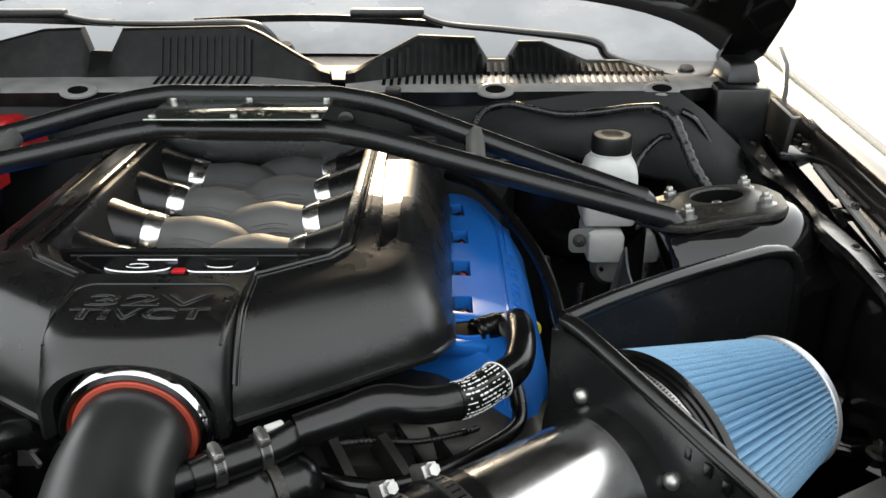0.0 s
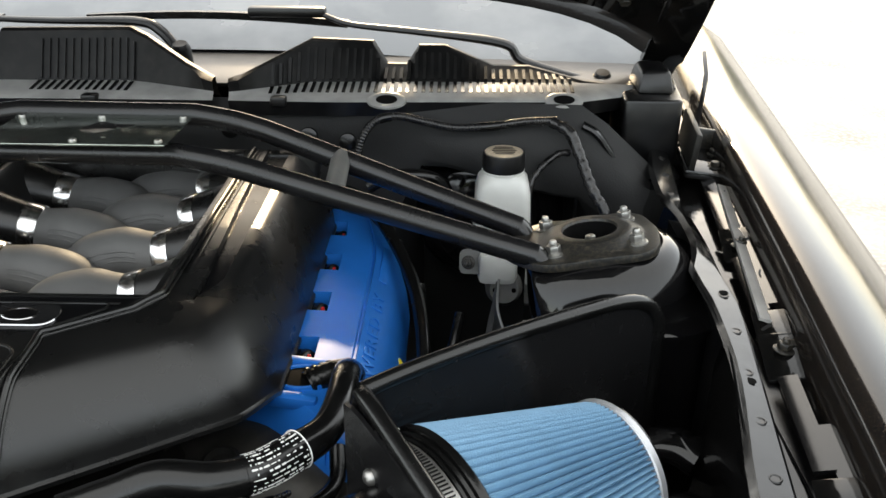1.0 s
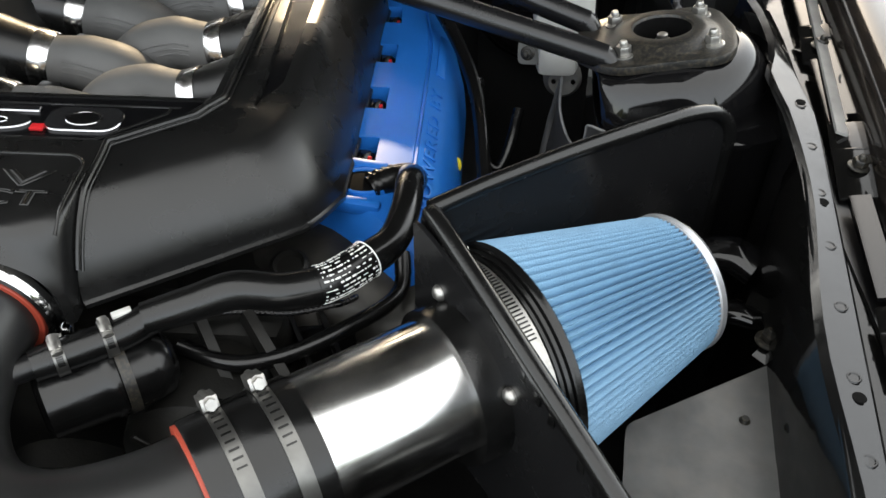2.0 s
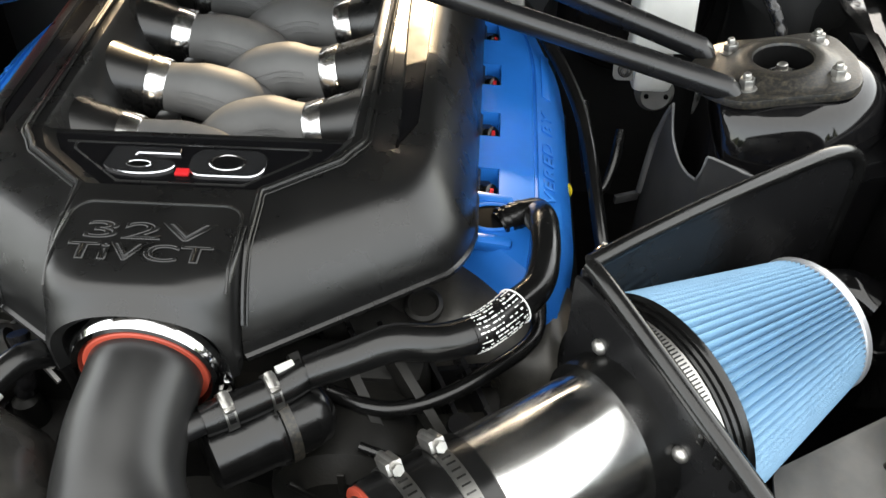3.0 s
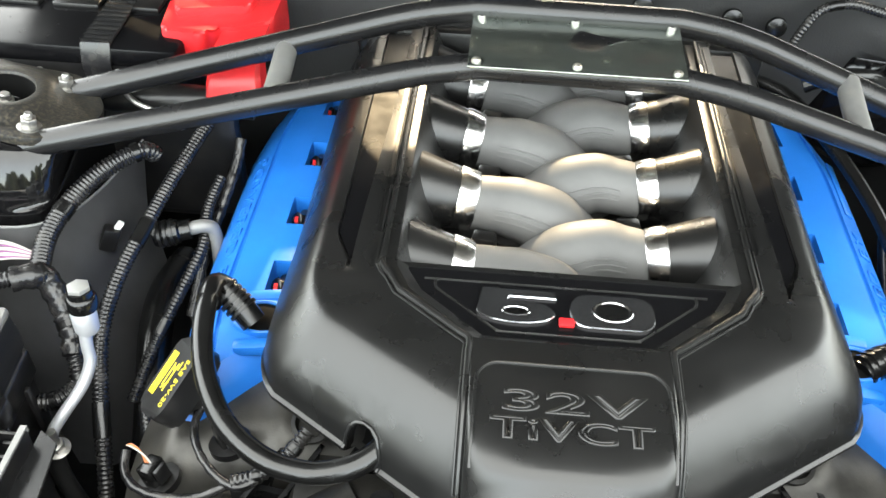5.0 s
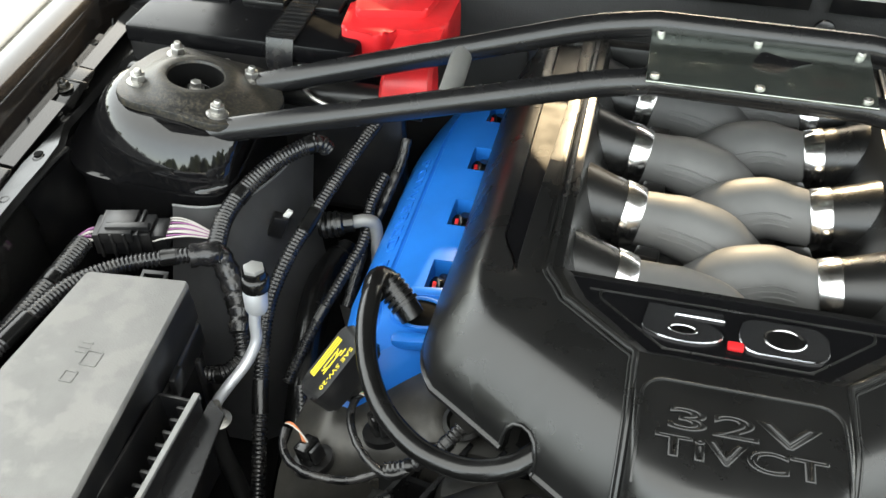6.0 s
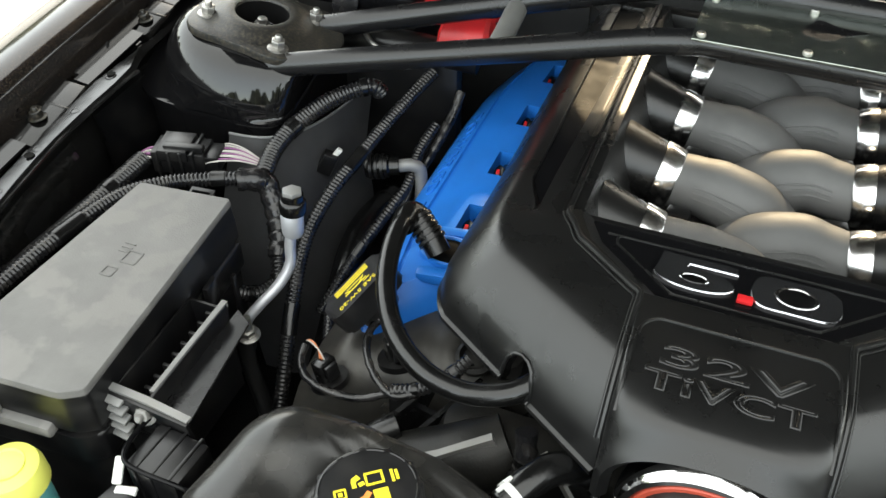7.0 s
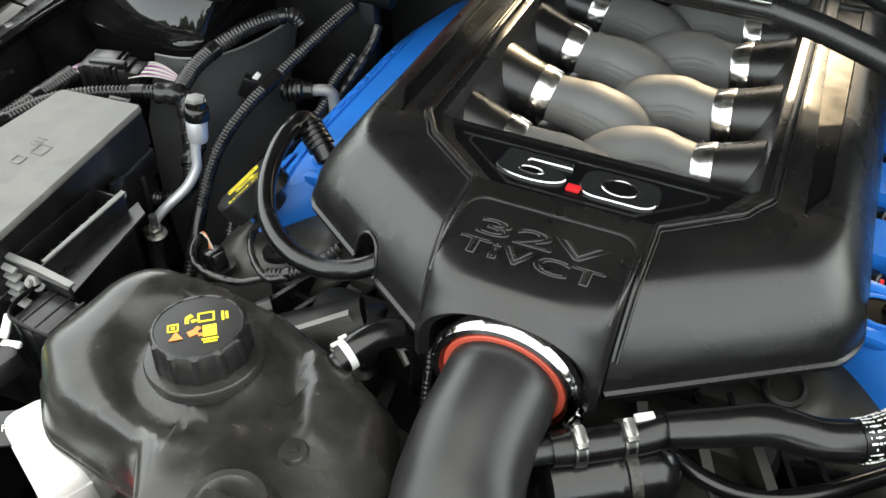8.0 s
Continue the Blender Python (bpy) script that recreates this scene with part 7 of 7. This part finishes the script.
def build_oil_cap():
    oc = thing("oil_filler_cap", "black oil filler cap with yellow print", "oil cap")
    up = Vector((-0.60, -0.16, 0.78)).normalized()
    m = axis_pose((-0.514, 0.664, 0.898), up) @ Matrix.Scale(0.94, 4)
    part("collar", turned([(0, -0.02), (0.020, -0.02), (0.020, 0.0), (0, 0.0)], m, 28), PLASTIC, oc)
    xa = m.to_3x3().inverted() @ Vector((0.52, 0.82, 0.50))
    ang = math.degrees(math.atan2(xa.y, xa.x))
    mm = m @ pose(0, 0, 0, 0, 0, ang)
    bm = slab(rounded([(-0.036, -0.015), (-0.026, -0.0215), (0.026, -0.0215), (0.036, -0.015), (0.036, 0.015), (0.026, 0.0215), (-0.026, 0.0215), (-0.036, 0.015)], 0.006), -0.006, 0.017, mm, 0.003)
    cp = part("handle_cap", bm, PLASTIC, oc, "black winged cap")
    flip = mm @ pose(0, 0, 0.0172, 0, 0, 180)
    letters("grade_print", "SAE 5W-20", 0.0075, 0.0001, flip @ pose(0.002, 0.0125, 0, 0, 0, 0), YELLOW, cp, 0, 1.0, 1.25, "yellow letters reading SAE 5W-20")
    b = bmesh.new()
    for x, y, w, h, a in ((0.0, 0.002, 0.026, 0.0016, 0), (-0.008, -0.001, 0.010, 0.0014, 40), (0.008, 0.0, 0.010, 0.0014, -40), (0, -0.0035, 0.018, 0.0014, 0), (-0.012, 0.0055, 0.008, 0.0014, 0)):
        block((w, h, 0.0002), flip @ pose(x, y, 0, 0, 0, a), 0, b)
    part("can_symbol", b, YELLOW, cp)
    b = bmesh.new()
    for k in range(3):
        block((0.040, 0.0020, 0.0002), flip @ pose(0, -0.009 - 0.0036 * k, 0), 0, b)
    part("print_line", b, YELLOW, cp)


build_oil_cap()


def connector(name, at, way, label, wires=()):
    """A wired plug on the timing cover."""
    c = thing(name, label, "connector", "timing sensors")
    m = axis_pose(at, way)
    part("plug", block((0.018, 0.014, 0.022), m @ pose(0, 0, 0.010), 0.002), RUBBER, c, "black plug")
    part("lock", block((0.012, 0.004, 0.014), m @ pose(0, 0.010, 0.012), 0.001), PLASTIC, c)
    part("seat", turned([(0.010, -0.004), (0.017, -0.004), (0.017, 0.002), (0.010, 0.003)], m, 24), PLASTIC, c)
    b = Vector(at) + Vector(way).normalized() * 0.021
    for k, mat in enumerate(wires):
        part("wire", sweep([b + Vector((0.002 * k - 0.002, 0.0, 0)), b + Vector((-0.007 + 0.001 * k, 0.006 - 0.001 * k, 0.006)), b + Vector((-0.016, 0.012 - 0.001 * k, 0.005)), b + Vector((-0.022, 0.014, 0.0))], 0.0007, 6, 5), mat, c)
    return c


def build_left_lines():
    H = loose_hose
    # main harness with its in-line connector, beside the tower
    H("main_harness", [(-0.815, 0.47, 0.905), (-0.803, 0.54, 0.912), (-0.796, 0.62, 0.915), (-0.793, 0.69, 0.915), (-0.794, 0.742, 0.914)], 0.0095, "thick black corrugated harness beside the fuse box", "wiring", CONDUIT, ribbed)
    H("branch_harness", [(-0.800, 0.45, 0.915), (-0.792, 0.53, 0.922), (-0.784, 0.61, 0.924), (-0.772, 0.675, 0.922), (-0.748, 0.716, 0.916), (-0.715, 0.738, 0.914), (-0.688, 0.750, 0.914), (-0.668, 0.760, 0.910)], 0.0078, "black corrugated harness behind the fuse box", "wiring", CONDUIT, ribbed)
    H("upper_harness", [(-0.672, 0.765, 0.912), (-0.678, 0.800, 0.918), (-0.672, 0.835, 0.926), (-0.655, 0.868, 0.936), (-0.634, 0.893, 0.942), (-0.618, 0.905, 0.943), (-0.612, 0.912, 0.932)], 0.0092, "black corrugated harness rising to the strut brace", "wiring", CONDUIT, ribbed)
    H("taped_joint", [(-0.690, 0.749, 0.913), (-0.675, 0.757, 0.911), (-0.668, 0.762, 0.905), (-0.655, 0.752, 0.885), (-0.642, 0.735, 0.868), (-0.636, 0.715, 0.855)], 0.0115, "black taped harness junction", "wiring", CONDUIT, wrapped)
    H("dropping_harness", [(-0.634, 0.715, 0.858), (-0.628, 0.700, 0.845), (-0.640, 0.685, 0.836), (-0.660, 0.680, 0.834)], 0.0085, "black conduit bending below the fuse box", "wiring", CONDUIT, ribbed)
    H("cross_harness", [(-0.575, 0.965, 0.935), (-0.592, 0.905, 0.918), (-0.606, 0.845, 0.900), (-0.616, 0.790, 0.885), (-0.618, 0.740, 0.865), (-0.608, 0.690, 0.835), (-0.596, 0.640, 0.79), (-0.59, 0.60, 0.74)], 0.0072, "long black corrugated conduit along the inner panel", "wiring", CONDUIT, ribbed)
    H("rear_harness", [(-0.560, 0.935, 0.890), (-0.566, 0.90, 0.876), (-0.562, 0.860, 0.862), (-0.572, 0.820, 0.846), (-0.588, 0.770, 0.82), (-0.600, 0.72, 0.79)], 0.0062, "black corrugated conduit behind the blue cover", "wiring", CONDUIT, ribbed)
    H("radiator_hose", [(-0.600, 0.905, 0.80), (-0.606, 0.850, 0.805), (-0.602, 0.800, 0.80), (-0.590, 0.745, 0.785), (-0.580, 0.69, 0.76), (-0.575, 0.63, 0.72)], 0.0165, "glossy black upper radiator hose", "hose", RUBBER)
    H("low_conduit", [(-0.570, 0.69, 0.83), (-0.558, 0.655, 0.815), (-0.556, 0.62, 0.79), (-0.56, 0.59, 0.75)], 0.0055, "black conduit dropping beside the oil cap", "wiring", CONDUIT, ribbed)
    ic = thing("inline_connector", "black in-line connector with purple and pale wires", "connector")
    m = pose(-0.760, 0.762, 0.914, 0, 0, 14)
    part("housing", block((0.054, 0.030, 0.024), m, 0.0012), PLASTIC, ic, "black housing")
    part("housing_cover", block((0.030, 0.034, 0.012), m @ pose(-0.004, 0, 0.010), 0.001), PLASTIC, ic)
    part("lock_bar", block((0.040, 0.008, 0.006), m @ pose(0.006, -0.008, 0.016), 0.001), PLASTIC, ic)
    part("shroud", block((0.016, 0.026, 0.018), m @ pose(0.032, 0, 0.0), 0.001), PLASTIC, ic)
    for k in range(4):
        part("rib", block((0.003, 0.037, 0.028), m @ pose(-0.020 + 0.012 * k, 0, 0.001), 0.0008), PLASTIC, ic)
    random.seed(11)
    for k in range(10):
        y = -0.0125 + 0.0028 * k
        part("wire", sweep([m @ Vector((0.027, y, 0.002)), m @ Vector((0.042, y * 1.1 + random.uniform(-0.002, 0.002), 0.007)), m @ Vector((0.060, y * 0.8, 0.006)), m @ Vector((0.080, y * 0.3 - 0.003, 0.0))], 0.0008, 6, 6), WIRE_P if k % 3 == 1 else WIRE_W, ic)
    for k in range(4):
        part("wire", sweep([m @ Vector((-0.027, -0.009 + 0.006 * k, 0.0)), m @ Vector((-0.036, -0.010 + 0.005 * k, 0.002)), m @ Vector((-0.046, -0.010 + 0.003 * k, -0.002))], 0.0014, 6, 5), WIRE_P if k % 2 else WIRE_W, ic)
    # refrigerant line
    rl = thing("refrigerant_line", "bent aluminium refrigerant line with a black cap", "metal pipe")
    part("pipe", sweep([(-0.608, 0.706, 0.918), (-0.609, 0.700, 0.895), (-0.608, 0.694, 0.878), (-0.614, 0.680, 0.862), (-0.626, 0.660, 0.848), (-0.634, 0.648, 0.835), (-0.634, 0.640, 0.815)], 0.0051, 18, 8), ALU, rl, "bent aluminium pipe", 60)
    part("collar", turned([(0, -0.014), (0.0085, -0.014), (0.0100, -0.010), (0.0105, 0.006), (0.0090, 0.010), (0, 0.010)], axis_pose((-0.608, 0.708, 0.918), (0.0, 0.12, 1)), 24), ALU, rl, "pale ferrule")
    b = turned([(0, -0.001), (0.0115, -0.001), (0.0122, 0.002), (0.0122, 0.010), (0.0108, 0.012), (0.0100, 0.0125), (0.0100, 0.018), (0, 0.018)], axis_pose((-0.607, 0.710, 0.929), (0.0, 0.12, 1)), 24)
    part("cap", b, RUBBER, rl, "black dust cap")
    part("cap_top", slab([(0.0095 * math.cos(math.tau * k / 6), 0.0095 * math.sin(math.tau * k / 6)) for k in range(6)], 0.018, 0.0225, axis_pose((-0.607, 0.710, 0.929), (0.0, 0.12, 1)), 0.001), GREYPLATE, rl)
    part("sleeve", sweep([(-0.634, 0.642, 0.822), (-0.630, 0.635, 0.79), (-0.615, 0.625, 0.75), (-0.600, 0.61, 0.70)], 0.0078, 16, 6), MATTE, rl, "black rubber sleeve")
    part("clamp", turned([(0.0068, -0.004), (0.0105, -0.004), (0.0105, 0.004), (0.0068, 0.004)], axis_pose((-0.6335, 0.643, 0.826), (0, 0.2, 1)), 20), STEEL, rl)
    sb = thing("stud_bolt", "zinc stud bolt beside the pipe", "bolt")
    bolt((-0.627, 0.640, 0.828), (0, -0.1, 1), 0.0072, 0.009, sb, ZINC)
    part("post", turned([(0, 0.0), (0.004, 0.0), (0.004, 0.022), (0, 0.022)], pose(-0.627, 0.640, 0.83), 10), ZINC, sb)
    # panel beside the frame rail, with a clip
    pn = thing("rubber_mat", "dark grey rubber mat hanging below the tower", "mat")
    bm = bmesh.new()
    hang = [(-0.738, 0.811, 0.914), (-0.702, 0.812, 0.917), (-0.674, 0.835, 0.915), (-0.658, 0.89, 0.910), (-0.648, 0.965, 0.908)]
    loft(bm, [hang, [(x + 0.008, y - 0.042, 0.855) for x, y, z in hang], [(x + 0.03, y - 0.070, 0.78) for x, y, z in hang], [(x + 0.05, y - 0.080, 0.66) for x, y, z in hang]], close=False, caps=False)
    bmesh.ops.solidify(bm, geom=bm.faces[:], thickness=0.003)
    part("sheet", bm, FOAM, pn, "dark grey rubber sheet", 40)
    part("hem", sweep([(x, y, z + 0.0006) for x, y, z in hang], 0.0013, 8, 4), HEM, pn, "pale hem")
    bm = block((0.016, 0.012, 0.026), pose(-0.648, 0.848, 0.876, 0, 25, 20), 0.002)
    part("clip", bm, PLASTIC, pn, "black harness clip")
    part("clip_tongue", block((0.006, 0.004, 0.018), pose(-0.640, 0.852, 0.886, 0, 40, 20), 0.001), MILKY, pn)
    pf = thing("hose_coupling", "black ribbed quick coupling on a grey pipe", "coupling")
    a = Vector((0.9, 0.25, 0.1)).normalized()
    c = Vector((-0.588, 0.862, 0.878))
    part("body", turned([(0, -0.020), (0.011, -0.020), (0.0125, -0.017), (0.0125, 0.004), (0.010, 0.006), (0.010, 0.016), (0, 0.016)], axis_pose(c, a), 24), RUBBER, pf)
    for k in range(3):
        part("rib", turned([(0.0120, -0.0014), (0.0136, -0.0014), (0.0136, 0.0014), (0.0120, 0.0014)], axis_pose(c + a * (-0.014 + 0.006 * k), a), 24), PLASTIC, pf)
    part("pipe", sweep([c + a * 0.014, c + a * 0.030, c + a * 0.038 + Vector((0, 0, -0.012)), c + a * 0.040 + Vector((0, -0.01, -0.06))], 0.0068, 14, 6), GREYPLATE, pf)
    # sensors and their leads on the timing cover
    connector("cam_sensor", (-0.474, 0.634, 0.868), (-0.15, 0.15, 0.95), "black cam sensor plug with green and red wires", (WIRE_G, WIRE_O, WIRE_W))
    connector("cam_sensor", (-0.526, 0.606, 0.850), (-0.25, 0.10, 0.95), "black sensor plug with orange wires", (WIRE_O, WIRE_O, WIRE_W))
    H("sensor_lead", [(-0.490, 0.655, 0.890), (-0.500, 0.650, 0.886), (-0.500, 0.632, 0.884), (-0.490, 0.612, 0.882), (-0.472, 0.595, 0.880), (-0.454, 0.588, 0.880), (-0.439, 0.596, 0.884), (-0.424, 0.616, 0.886)], 0.0034, "black cloth-taped sensor lead", "wiring", CONDUIT, wrapped)
    H("sensor_lead", [(-0.551, 0.616, 0.872), (-0.549, 0.603, 0.868), (-0.538, 0.590, 0.866), (-0.516, 0.583, 0.866), (-0.486, 0.584, 0.868), (-0.460, 0.594, 0.876)], 0.0034, "black cloth-taped sensor lead", "wiring", CONDUIT, wrapped)
    H("loom_branch", [(-0.460, 0.592, 0.880), (-0.440, 0.598, 0.884), (-0.422, 0.612, 0.890), (-0.408, 0.630, 0.900)], 0.0062, "black corrugated loom branch", "wiring", CONDUIT, ribbed)
    H("cover_cable", [(-0.345, 0.576, 0.905), (-0.342, 0.566, 0.880), (-0.350, 0.560, 0.850), (-0.37, 0.556, 0.81)], 0.0085, "black taped cable below the intake cover", "wiring", CONDUIT, wrapped)
    H("throttle_lead", [(-0.288, 0.556, 0.905), (-0.284, 0.540, 0.885), (-0.281, 0.520, 0.850), (-0.286, 0.50, 0.80)], 0.0042, "thin black corrugated throttle lead", "wiring", CONDUIT, ribbed)
    # lower bracket and pipe in front of the timing cover
    wp = thing("coolant_outlet", "grey cast coolant outlet below the intake cover", "coolant outlet")
    part("neck", sweep([(-0.455, 0.562, 0.815), (-0.42, 0.566, 0.835), (-0.385, 0.575, 0.852), (-0.36, 0.59, 0.862)], [0.028, 0.030, 0.030, 0.026], 24, 6), CAST, wp, "grey cast neck", 60)
    part("flange", strip([(-0.448, 0.545, 0.845), (-0.405, 0.556, 0.868), (-0.368, 0.574, 0.885)], 0.006, 0.012), GREYPLATE, wp, "bright machined flange")
    part("sleeve", sweep([(-0.475, 0.560, 0.84), (-0.462, 0.572, 0.846), (-0.45, 0.582, 0.85)], 0.014, 18, 4), RUBBER, wp)
    part("stay", strip([(-0.327, 0.556, 0.915), (-0.312, 0.546, 0.905), (-0.300, 0.538, 0.896)], 0.003, 0.006), ZINC, wp, "zinc stay")


build_left_lines()
